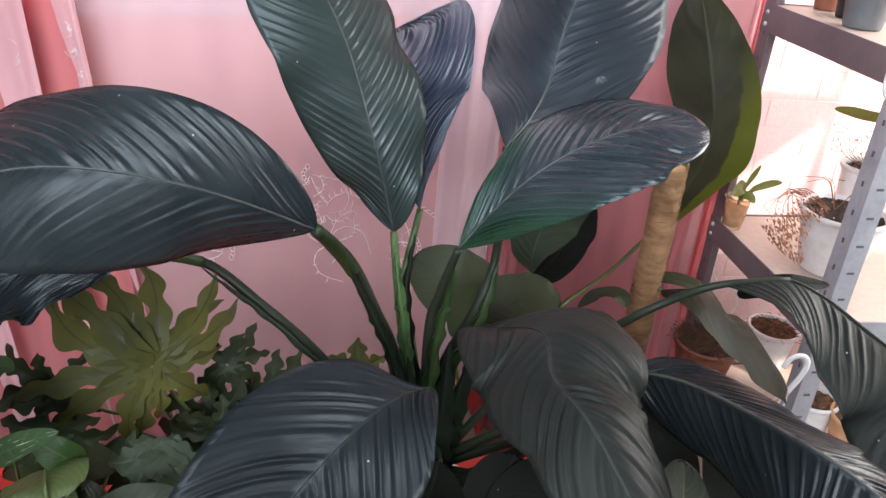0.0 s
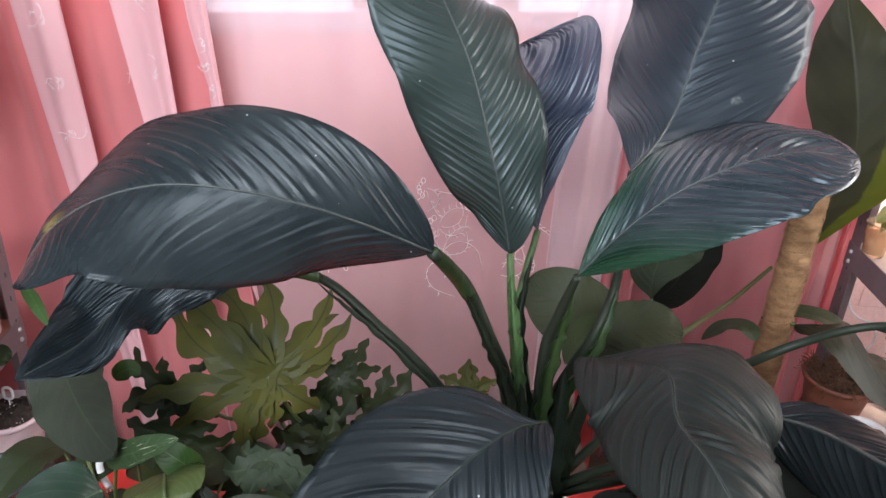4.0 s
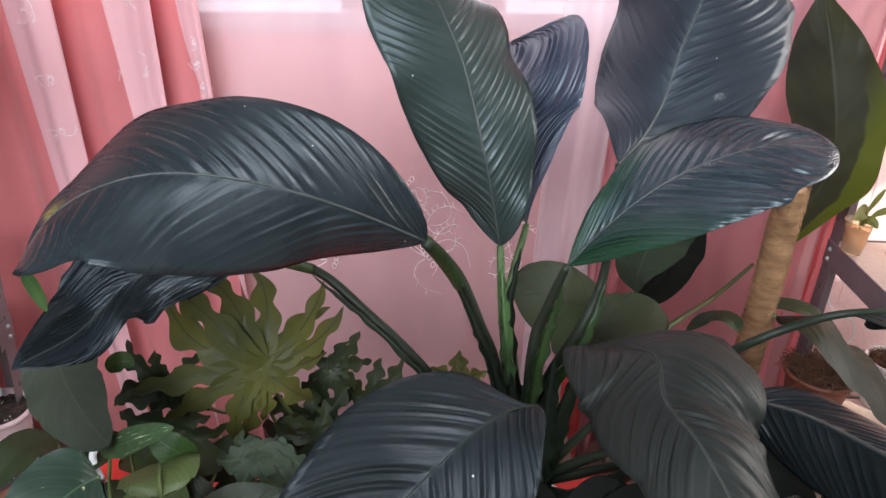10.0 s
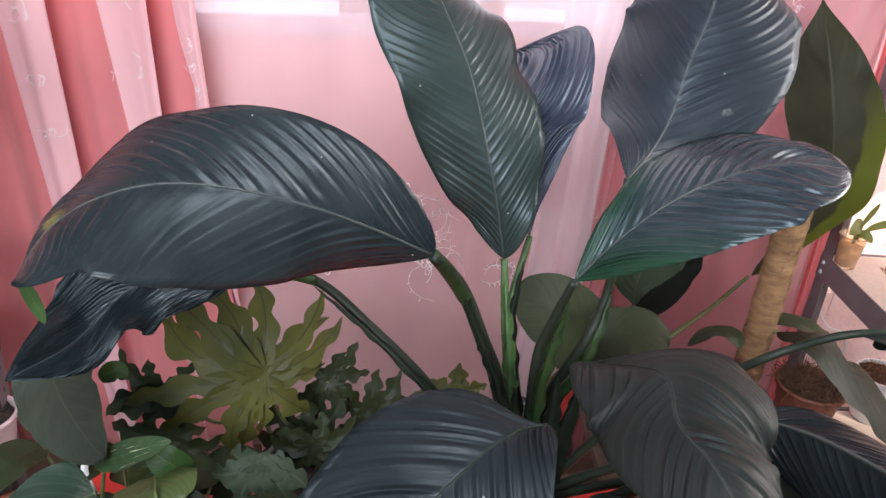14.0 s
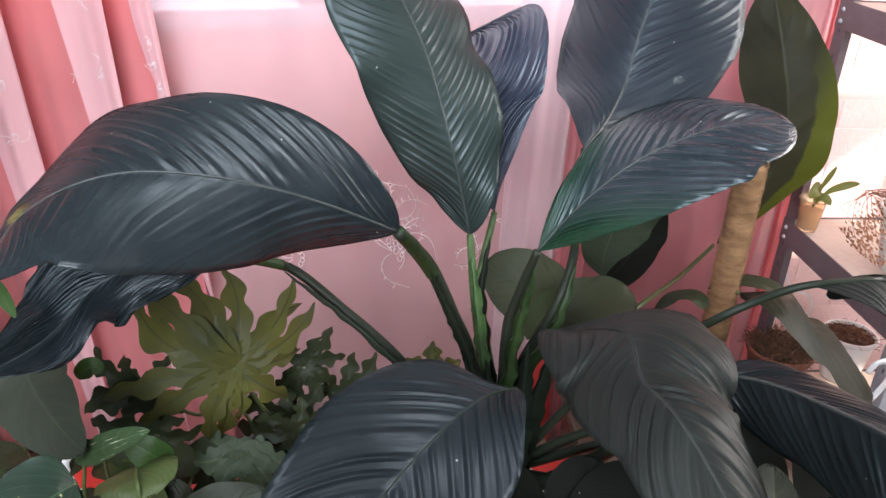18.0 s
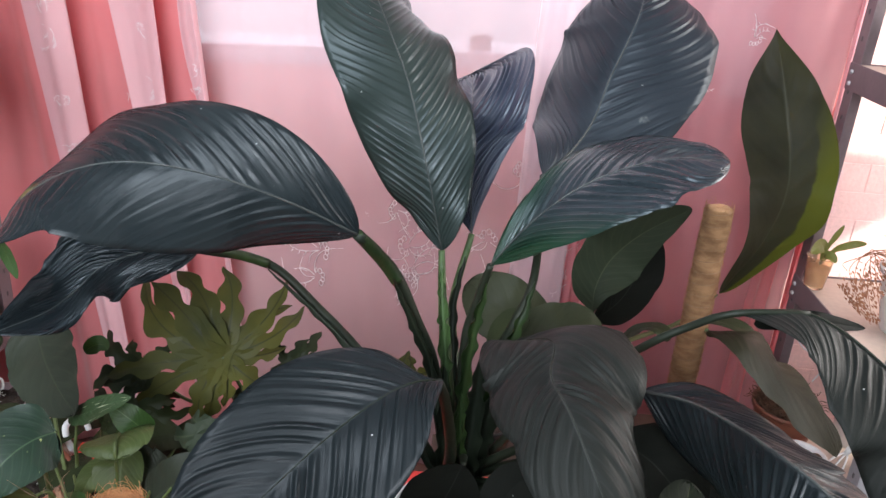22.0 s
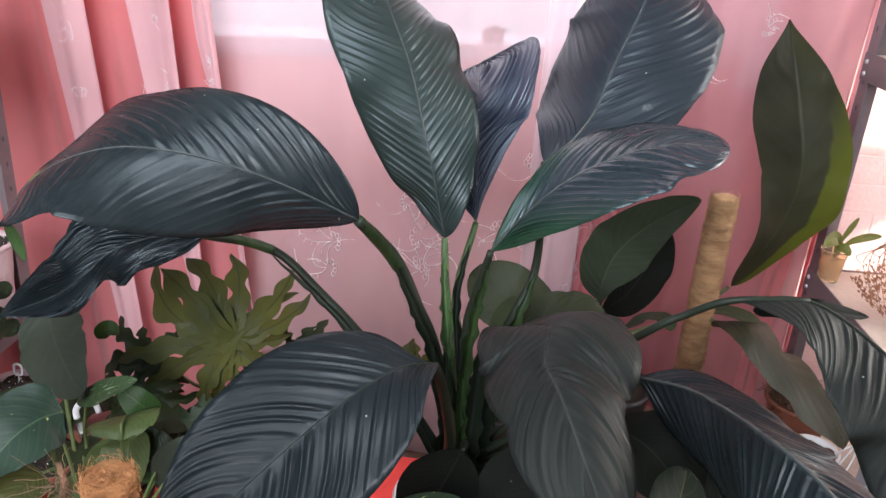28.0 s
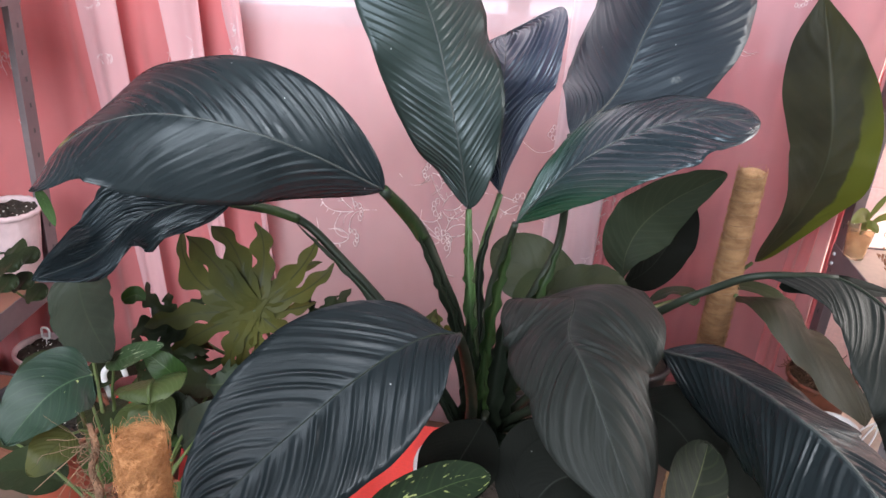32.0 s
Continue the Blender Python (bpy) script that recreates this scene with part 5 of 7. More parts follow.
def pole(name, label, x, y, z0, z1, r, mat, seed, windings=0):
    p = thing(name, label, "plant pole")
    rng = random.Random(seed)
    prof = [(r * (1 + rng.uniform(-0.025, 0.025)), (z1 - z0) * k / 64) for k in range(64)] + [(r * 0.97, (z1 - z0) - 0.004), (r * 0.86, z1 - z0 - 0.001), (r * 0.6, z1 - z0), (r * 0.3, z1 - z0), (0.0004, z1 - z0 - 0.001)]
    v, f = lathe(prof, x, y, z0, 26)
    v = [(a + rng.uniform(-0.0012, 0.0012), b + rng.uniform(-0.0015, 0.0015), c + rng.uniform(-0.0006, 0.0006)) for a, b, c in v]
    part("fibre_wrap", (v, f), mat, p, "coarse fibre wrapping")
    part("loose_fibre", fuzz(x, y, z0 + (z1 - z0) * 0.35, z1 - 0.002, r, 700 if not windings else 1700, seed, 0.006 if not windings else 0.0040, 0.00022 if not windings else 0.00032), mat, p, "stray fibres")
    if not windings:
        part("wound_fibre", fuzz(x, y, z0 + (z1 - z0) * 0.4, z1 - 0.003, r, 2600, seed + 1, 0.0016, 0.00028), mat, p, "fibres lying round the pole")
        crown = []
        for _ in range(420):
            a, q = rng.uniform(0, 6.28), r * rng.uniform(0.05, 0.85)
            m, turn, sz = Vector((x + q * math.cos(a), y + q * math.sin(a), z1 + rng.uniform(-0.002, 0.0015) - 0.006 * (q / r) ** 4)), rng.uniform(0, 6.28), rng.uniform(0.004, 0.009)
            crown.append(tube([tuple(m + Vector((sz * math.cos(turn + u), sz * math.sin(turn + u), rng.uniform(-0.001, 0.002)))) for u in (0, 0.8, 1.6, 2.4, 3.2)], (0.00026, 0.0002), 9, 3))
        part("curled_fibre", join(*crown), mat, p, "tangle of fibres on the cut end")
    if windings:
        c = [(x + (r + 0.001) * math.cos(0.9 * k), y + (r + 0.001) * math.sin(0.9 * k), z0 + (z1 - z0) * k / (7 * windings)) for k in range(7 * windings)]
        part("twine", tube(c, (0.0008, 0.0008), 22 * windings, 4), TWINE, p, "wound twine")
    return p


def hanger(name, x, y, z, m=None, size=1.0):
    """A white plastic pot hanger: a hook over three ribbed straps."""
    h = thing(name, "white plastic pot hanger with a curved hook", "pot hanger", "pot hangers")
    c = [(0.0, 0, 0.0), (0.0, 0, 0.035), (0.006, 0, 0.056), (0.022, 0, 0.064), (0.036, 0, 0.054), (0.037, 0, 0.036)]
    part("hook", tube(c, (0.0055, 0.0055, 0.005), 30, 8, 0.6), WHITE_HANGER, h)
    for k in range(3):
        dx = (k - 1) * 0.012
        part("strap", tube([(0, 0, 0.004), (dx, 0, -0.02), (dx * 1.8, 0.004 * k, -0.07)], (0.0016, 0.0014), 10, 5), WHITE_HANGER, h)
    h.matrix_basis = Matrix.Translation((x, y, z)) @ (m or Matrix()) @ Matrix.Scale(size, 4)
    return h

tall = thing("tall_leaf_plant", "potted plant with a tall olive leaf, its sunlit edge painted yellow-green", "potted plant")
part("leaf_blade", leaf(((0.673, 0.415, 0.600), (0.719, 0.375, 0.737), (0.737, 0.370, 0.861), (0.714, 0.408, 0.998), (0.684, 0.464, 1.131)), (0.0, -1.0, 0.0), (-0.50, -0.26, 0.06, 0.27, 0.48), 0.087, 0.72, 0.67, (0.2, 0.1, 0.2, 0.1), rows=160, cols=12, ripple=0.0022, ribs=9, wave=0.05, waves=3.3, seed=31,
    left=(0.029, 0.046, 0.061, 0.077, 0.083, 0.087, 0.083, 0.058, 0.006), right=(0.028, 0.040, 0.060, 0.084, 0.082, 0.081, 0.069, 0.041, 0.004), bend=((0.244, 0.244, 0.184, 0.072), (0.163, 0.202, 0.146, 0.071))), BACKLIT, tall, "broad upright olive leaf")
part("petiole", tube(((0.666, 0.413, 0.598), (0.580, 0.360, 0.550), (0.414, 0.145, 0.604), (0.440, 0.280, 0.470), (0.430, 0.270, 0.440)), (0.0040, 0.0050, 0.0060), 24, 8), STALK, tall)
part("leaf_blade", leaf(((0.376, 0.211, 0.631), (0.376, 0.221, 0.678), (0.398, 0.233, 0.731), (0.446, 0.235, 0.785), (0.526, 0.238, 0.839)), (0.0, -1.0, 0.0), (0.1, 0.0, -0.2), 0.055, 0.6, 0.5, (0.10, 0.00, 0.10, 0.00), rows=110, cols=10, ripple=0.0010, ribs=12, wave=0.06, waves=2.6, left=(0.003, 0.034, 0.056, 0.064, 0.058, 0.044, 0.026), right=(0.003, 0.024, 0.048, 0.060, 0.052, 0.036, 0.014), bend=((0.1, 0.1, 0.1, 0.0), (0.15, 0.1, 0.2, 0.0))), DULL, tall, "broad dull green leaf")
part("petiole", tube(((0.376, 0.211, 0.631), (0.410, 0.270, 0.500), (0.420, 0.260, 0.420)), (0.0030, 0.0040, 0.0050), 24, 8), STALK, tall)
part("leaf_blade", leaf(((0.391, 0.264, 0.591), (0.436, 0.283, 0.623), (0.468, 0.307, 0.670), (0.485, 0.329, 0.715), (0.490, 0.351, 0.759)), (0.0, -1.0, 0.0), (0.00, 0.00, 0.00), 0.048, 0.60, 0.75, (0.10, 0.10, 0.10, 0.10), rows=90, cols=10, ripple=0.0012, ribs=14, wave=0.12, waves=2.2), LILY_SHADED, tall)
part("pot_wall", lathe(((0.0, 0.0), (0.06, 0.0), (0.078, 0.12), (0.082, 0.125), (0.080, 0.135), (0.072, 0.13)), 0.43, 0.27, 0.30, 40), BLACK_POT, tall)
part("soil", lathe(((0.0005, 0.121), (0.04, 0.121), (0.073, 0.118)), 0.43, 0.27, 0.30, 30), SOIL, tall)
low = thing("low_stand", "low wooden stand holding pots behind the bench", "plant stand")
part("top", box(0.361, 0.74, -0.06, 0.40, 0.28, 0.2995, 0.003), FLOOR, low, "wooden board", False)
part("top", box(0.10, 0.300, 0.02, 0.262, 0.28, 0.2995, 0.003), FLOOR, low, "wooden board", False)
for x in (0.11, 0.70):
    for y in (0.03, 0.36 if x > 0.5 else 0.22):
        part("leg", box(x, x + 0.03, y, y + 0.03, 0.0, 0.28, 0.002), FLOOR, low, "wooden leg", False)
pole("moss_pole", "straight plant pole wrapped in coarse brown fibre and twine", 0.490, 0.0, 0.3005, 0.925, 0.0188, COIR_PALE, 5, 34)
climber = thing("climbing_plant", "potted climber with greyish drooping leaf beside the fibre pole", "potted plant")
part("leaf_blade", leaf(((0.506, -0.018, 0.734), (0.554, -0.052, 0.747), (0.605, -0.076, 0.701), (0.673, -0.083, 0.647), (0.727, -0.071, 0.583)), (0.0, 0.0, 1.0), (0.35, -0.00, -0.62), 0.0751, 0.52, 0.53, (-0.01, -0.11, -0.05, -0.15), rows=70, cols=9, ripple=0.0018, ribs=11, wave=0.06, waves=2.6), GREY_LEAF, climber, "dull grey-brown drooping leaf")
part("petiole", tube(((0.506, -0.018, 0.734), (0.490, 0.030, 0.700), (0.505, 0.060, 0.550), (0.530, 0.080, 0.400)), (0.0030, 0.0035, 0.0040), 24, 8), STALK, climber)
part("leaf_blade", leaf(((0.371, -0.043, 0.718), (0.398, -0.035, 0.735), (0.417, -0.043, 0.744), (0.428, -0.054, 0.744), (0.433, -0.069, 0.736)), (0.0, 0.0, 1.0), (0.00, 0.00, 0.00), 0.018, 0.70, 0.60, (0.10, 0.00, 0.10, 0.00), rows=60, cols=8, ripple=0.00037, ribs=12), OLIVE_DARK, climber)
part("leaf_blade", leaf(((0.468, 0.004, 0.728), (0.508, 0.009, 0.738), (0.544, -0.003, 0.740), (0.571, -0.018, 0.733), (0.595, -0.023, 0.723)), (0.0, 0.0, 1.0), (0.00, 0.00, 0.00), 0.022, 0.70, 0.60, (0.10, 0.00, 0.10, 0.00), rows=60, cols=8, ripple=0.00037, ribs=12), OLIVE_DARK, climber)
part("pot_wall", lathe(((0.0, 0.0), (0.055, 0.0), (0.07, 0.10), (0.074, 0.105), (0.072, 0.112), (0.064, 0.108)), 0.56, 0.09, 0.3005, 40), BROWN_POT, climber)
part("soil", lathe(((0.0005, 0.10), (0.04, 0.10), (0.066, 0.097)), 0.56, 0.09, 0.3005, 30), SOIL, climber)
bushy = thing("broad_leaf_plant", "small plant with broad dull green leaves behind the lily", "potted plant")
part("leaf_blade", leaf(((0.262, 0.018, 0.668), (0.232, 0.014, 0.700), (0.198, 0.020, 0.722), (0.164, 0.034, 0.736), (0.134, 0.050, 0.742)), (0.0, -1.0, 0.5), (0.0, 0.0, 0.0), 0.056, 0.45, 0.60, (0.16, 0.05, 0.10, -0.10), rows=100, cols=10, ripple=0.0012, ribs=9, wave=0.06, waves=2.2), BROAD, bushy, "broad olive-brown leaf")
part("leaf_blade", leaf(((0.222, -0.030, 0.690), (0.250, -0.036, 0.716), (0.280, -0.040, 0.728), (0.312, -0.042, 0.732), (0.346, -0.040, 0.726)), (0.0, -0.7, 1.0), (0.1, 0.0, -0.1), 0.042, 0.42, 0.50, (0.12, 0.0, 0.16, 0.05), rows=100, cols=10, ripple=0.0012, ribs=9, wave=0.10, waves=2.4), BROAD, bushy, "broad olive-brown leaf")
part("leaf_blade", leaf(((0.176, -0.108, 0.714), (0.186, -0.098, 0.734), (0.200, -0.089, 0.751), (0.214, -0.086, 0.759), (0.229, -0.085, 0.761)), (0.0, -1.0, 0.3), (0.00, 0.00, 0.00), 0.022, 0.70, 0.60, (0.10, 0.00, 0.10, 0.00), rows=60, cols=8, ripple=0.00037, ribs=12), OLIVE_DARK, bushy)
part("stem", tube(((0.262, 0.018, 0.668), (0.200, 0.020, 0.600), (0.210, 0.050, 0.500), (0.200, 0.200, 0.360)), (0.0030, 0.0030, 0.0040), 24, 8), STALK, bushy)
part("stem", tube(((0.222, -0.030, 0.690), (0.215, 0.030, 0.580), (0.225, 0.050, 0.500), (0.200, 0.200, 0.360)), (0.0030, 0.0030, 0.0040), 24, 8), STALK, bushy)
part("pot_wall", lathe(((0.0, 0.0), (0.042, 0.0), (0.055, 0.085), (0.058, 0.088), (0.057, 0.095), (0.05, 0.09)), 0.20, 0.20, 0.3005, 36), BLACK_POT, bushy)
part("soil", lathe(((0.0005, 0.083), (0.03, 0.084), (0.051, 0.08)), 0.20, 0.20, 0.3005, 26), SOIL, bushy)
philo = thing("split_leaf_philodendron", "potted philodendron with deeply cut olive leaves", "potted plant")
part("leaf_blade", lobed((-0.218, -0.080, 0.654), (0.99, 0.10, 0.06), (0.00, 0.42, 0.91), ((-0.052, 0.156, 0.024), (0.024, 0.134, 0.023), (0.062, 0.100, 0.015), (0.106, 0.086, 0.018), (0.124, 0.036, 0.019), (0.092, -0.004, 0.015), (0.074, -0.058, 0.021), (0.026, -0.070, 0.015), (-0.016, -0.108, 0.021), (-0.062, -0.100, 0.021), (-0.140, -0.056, 0.020), (-0.186, -0.010, 0.022), (-0.176, 0.058, 0.026), (-0.118, 0.124, 0.026)), 3, 0.25), OLIVE, philo, "deeply cut olive leaf")
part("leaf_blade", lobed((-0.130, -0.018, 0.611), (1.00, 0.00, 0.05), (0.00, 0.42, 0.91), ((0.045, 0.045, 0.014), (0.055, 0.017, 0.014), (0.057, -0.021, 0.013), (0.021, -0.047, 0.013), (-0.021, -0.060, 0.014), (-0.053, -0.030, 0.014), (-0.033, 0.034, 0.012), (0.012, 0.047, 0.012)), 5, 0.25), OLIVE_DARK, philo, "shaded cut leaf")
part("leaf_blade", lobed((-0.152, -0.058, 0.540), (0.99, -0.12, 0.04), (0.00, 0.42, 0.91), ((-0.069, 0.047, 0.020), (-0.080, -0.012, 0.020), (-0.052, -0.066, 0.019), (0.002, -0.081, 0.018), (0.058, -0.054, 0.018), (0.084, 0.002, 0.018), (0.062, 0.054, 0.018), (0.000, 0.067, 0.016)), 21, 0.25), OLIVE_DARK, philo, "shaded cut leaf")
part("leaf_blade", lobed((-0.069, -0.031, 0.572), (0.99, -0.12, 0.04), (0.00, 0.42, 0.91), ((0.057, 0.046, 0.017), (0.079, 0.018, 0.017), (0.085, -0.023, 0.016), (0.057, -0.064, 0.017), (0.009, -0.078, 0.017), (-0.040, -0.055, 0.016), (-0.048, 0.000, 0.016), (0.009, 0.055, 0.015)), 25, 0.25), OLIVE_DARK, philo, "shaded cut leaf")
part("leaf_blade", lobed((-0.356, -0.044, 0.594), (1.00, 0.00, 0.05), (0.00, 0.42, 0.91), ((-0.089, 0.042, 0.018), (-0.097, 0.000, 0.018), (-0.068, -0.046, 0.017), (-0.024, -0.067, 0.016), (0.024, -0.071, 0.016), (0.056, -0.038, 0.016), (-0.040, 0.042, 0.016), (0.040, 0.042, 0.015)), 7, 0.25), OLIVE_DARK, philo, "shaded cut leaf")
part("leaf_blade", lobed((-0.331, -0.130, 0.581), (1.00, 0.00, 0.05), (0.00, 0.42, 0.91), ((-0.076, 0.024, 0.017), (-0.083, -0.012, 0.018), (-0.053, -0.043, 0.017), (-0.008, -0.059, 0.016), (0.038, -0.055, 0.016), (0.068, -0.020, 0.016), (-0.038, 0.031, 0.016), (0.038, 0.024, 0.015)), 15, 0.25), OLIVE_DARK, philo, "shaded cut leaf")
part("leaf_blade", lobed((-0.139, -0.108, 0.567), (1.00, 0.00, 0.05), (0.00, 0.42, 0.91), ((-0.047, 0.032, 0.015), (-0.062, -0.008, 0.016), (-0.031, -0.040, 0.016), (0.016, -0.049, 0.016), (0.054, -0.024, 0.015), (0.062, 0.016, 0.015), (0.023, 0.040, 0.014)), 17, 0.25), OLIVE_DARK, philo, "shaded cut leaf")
part("leaf_blade", lobed((-0.199, -0.195, 0.612), (1.00, 0.00, 0.05), (0.00, 0.75, 0.66), ((-0.042, 0.007, 0.018), (-0.053, -0.029, 0.020), (-0.025, -0.062, 0.020), (0.018, -0.070, 0.018), (0.060, -0.051, 0.020), (0.071, -0.015, 0.018), (0.046, 0.007, 0.016)), 9, 0.25), DULL, philo, "pale grey-green cut leaf")
part("leaf_blade", lobed((0.057, -0.060, 0.627), (1.00, 0.00, 0.05), (0.00, 0.42, 0.91), ((-0.036, 0.029, 0.012), (-0.016, 0.041, 0.012), (0.012, 0.037, 0.012), (0.037, 0.021, 0.012), (0.028, -0.008, 0.012)), 11, 0.25), OLIVE, philo, "small cut leaf")
part("petiole", tube(((-0.218, -0.080, 0.654), (-0.184, -0.050, 0.557), (-0.170, 0.000, 0.520), (-0.150, -0.085, 0.440)), (0.0028, 0.0032, 0.0040), 24, 8), STALK, philo)
part("petiole", tube(((-0.130, -0.018, 0.611), (-0.120, 0.006, 0.526), (-0.130, 0.050, 0.500), (-0.150, -0.085, 0.440)), (0.0028, 0.0032, 0.0040), 24, 8), STALK, philo)
part("petiole", tube(((-0.356, -0.044, 0.594), (-0.293, -0.007, 0.517), (-0.250, 0.050, 0.500), (-0.150, -0.085, 0.440)), (0.0028, 0.0032, 0.0040), 24, 8), STALK, philo)
part("petiole", tube(((-0.199, -0.195, 0.612), (-0.169, -0.118, 0.511), (-0.160, -0.020, 0.470), (-0.150, -0.085, 0.440)), (0.0028, 0.0032, 0.0040), 24, 8), STALK, philo)
part("petiole", tube(((0.057, -0.060, 0.627), (0.039, 0.000, 0.543), (0.000, 0.080, 0.520), (-0.150, -0.085, 0.440)), (0.0028, 0.0032, 0.0040), 24, 8), STALK, philo)
part("pot_wall", lathe(((0.0, 0.0), (0.05, 0.0), (0.068, 0.10), (0.072, 0.103), (0.071, 0.112), (0.062, 0.106)), -0.15, -0.085, 0.4035, 40), BLACK_POT, philo, "black nursery pot")
part("soil", lathe(((0.0005, 0.10), (0.04, 0.101), (0.064, 0.096)), -0.15, -0.085, 0.4035, 30), SOIL, philo)
pole("coir_pole", "round plant pole of shaggy orange-brown coconut fibre", -0.128, -0.618, 0.4005, 0.851, 0.0195, COIR, 9)
pothos = thing("marbled_pothos", "trailing pothos with glossy marbled leaves and aerial roots", "potted plant")
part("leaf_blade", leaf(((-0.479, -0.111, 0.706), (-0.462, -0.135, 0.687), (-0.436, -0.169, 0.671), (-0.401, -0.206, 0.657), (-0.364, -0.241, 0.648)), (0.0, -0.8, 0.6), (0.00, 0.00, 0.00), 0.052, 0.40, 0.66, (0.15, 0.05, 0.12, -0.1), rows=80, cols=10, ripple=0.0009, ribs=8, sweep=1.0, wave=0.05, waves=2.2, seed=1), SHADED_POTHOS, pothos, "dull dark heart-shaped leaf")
part("leaf_blade", leaf(((-0.334, -0.339, 0.695), (-0.349, -0.361, 0.698), (-0.363, -0.386, 0.693), (-0.375, -0.415, 0.679), (-0.383, -0.446, 0.664)), (0.0, -0.8, 0.6), (0.00, 0.00, 0.00), 0.047, 0.40, 0.66, (0.12, 0.05, 0.12, 0.05), rows=80, cols=10, ripple=0.0009, ribs=8, sweep=1.0, wave=0.05, waves=2.2, seed=2), POTHOS_MARBLED, pothos, "marbled blue-green leaf")
part("leaf_blade", leaf(((-0.335, -0.394, 0.648), (-0.341, -0.406, 0.646), (-0.348, -0.420, 0.642), (-0.354, -0.434, 0.636), (-0.367, -0.442, 0.621)), (0.0, -0.8, 0.6), (0.00, 0.00, 0.00), 0.026, 0.40, 0.66, (0.12, 0.05, 0.12, 0.05), rows=80, cols=10, ripple=0.0009, ribs=8, sweep=1.0, wave=0.05, waves=2.2, seed=3), OLIVE, pothos, "olive young leaf")
part("leaf_blade", leaf(((-0.314, -0.225, 0.613), (-0.306, -0.249, 0.624), (-0.299, -0.269, 0.630), (-0.295, -0.282, 0.628), (-0.292, -0.292, 0.620)), (0.0, -0.5, 1.0), (0.00, 0.00, 0.00), 0.049, 0.40, 0.66, (0.30, -0.25, 0.30, -0.25), rows=80, cols=10, ripple=0.0009, ribs=8, sweep=1.0, wave=0.05, waves=2.2, seed=4), POTHOS_BRIGHT, pothos, "yellowish young leaf")
part("leaf_blade", leaf(((-0.312, -0.230, 0.582), (-0.308, -0.245, 0.575), (-0.307, -0.254, 0.559), (-0.305, -0.263, 0.541), (-0.306, -0.265, 0.515)), (0.0, -0.9, 0.4), (0.00, 0.00, 0.00), 0.036, 0.40, 0.66, (0.25, 0.0, 0.25, 0.0), rows=80, cols=10, ripple=0.0009, ribs=8, sweep=1.0, wave=0.05, waves=2.2, seed=5), POTHOS_BRIGHT, pothos, "fresh green young leaf")
part("leaf_blade", leaf(((-0.342, -0.223, 0.564), (-0.346, -0.237, 0.558), (-0.351, -0.251, 0.552), (-0.358, -0.258, 0.536), (-0.364, -0.266, 0.520)), (0.0, -0.9, 0.4), (0.00, 0.00, 0.00), 0.016, 0.40, 0.66, (0.3, 0.0, 0.3, 0.0), rows=80, cols=10, ripple=0.0009, ribs=8, sweep=1.0, wave=0.05, waves=2.2, seed=6), POTHOS_BRIGHT, pothos)
part("leaf_blade", leaf(((-0.383, -0.224, 0.630), (-0.358, -0.231, 0.643), (-0.334, -0.238, 0.659), (-0.309, -0.245, 0.675), (-0.283, -0.249, 0.688)), (0.0, -0.5, 0.9), (0.00, 0.00, 0.00), 0.017, 0.40, 0.66, (0.25, 0.0, -0.1, 0.0), rows=80, cols=10, ripple=0.0009, ribs=8, sweep=1.0, wave=0.05, waves=2.2, seed=7), POTHOS_STREAKED, pothos, "narrow leaf streaked with white")
part("leaf_blade", leaf(((-0.273, -0.219, 0.613), (-0.285, -0.224, 0.623), (-0.296, -0.227, 0.636), (-0.311, -0.225, 0.646), (-0.325, -0.224, 0.656)), (0.0, -0.8, 0.6), (0.00, 0.00, 0.00), 0.021, 0.40, 0.66, (0.12, 0.05, 0.12, 0.05), rows=80, cols=10, ripple=0.0009, ribs=8, sweep=1.0, wave=0.05, waves=2.2, seed=8), POTHOS, pothos)
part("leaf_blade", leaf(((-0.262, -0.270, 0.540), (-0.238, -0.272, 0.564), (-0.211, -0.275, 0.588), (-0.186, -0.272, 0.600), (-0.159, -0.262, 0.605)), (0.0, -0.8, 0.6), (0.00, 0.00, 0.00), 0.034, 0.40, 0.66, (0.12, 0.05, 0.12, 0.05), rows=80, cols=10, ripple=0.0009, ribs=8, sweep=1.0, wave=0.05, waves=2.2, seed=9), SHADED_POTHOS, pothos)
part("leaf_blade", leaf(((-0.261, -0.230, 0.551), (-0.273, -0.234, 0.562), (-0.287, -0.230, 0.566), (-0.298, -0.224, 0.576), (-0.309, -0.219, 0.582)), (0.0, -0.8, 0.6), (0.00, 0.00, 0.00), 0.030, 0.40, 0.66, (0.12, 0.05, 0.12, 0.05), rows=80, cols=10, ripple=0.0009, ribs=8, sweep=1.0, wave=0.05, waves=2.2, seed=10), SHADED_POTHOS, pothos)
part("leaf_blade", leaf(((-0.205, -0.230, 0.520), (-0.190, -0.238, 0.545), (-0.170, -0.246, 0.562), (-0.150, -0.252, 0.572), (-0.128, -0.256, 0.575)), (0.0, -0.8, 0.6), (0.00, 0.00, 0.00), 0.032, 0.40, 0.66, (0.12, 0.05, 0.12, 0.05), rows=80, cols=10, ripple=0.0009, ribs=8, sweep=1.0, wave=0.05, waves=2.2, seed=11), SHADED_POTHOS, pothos)
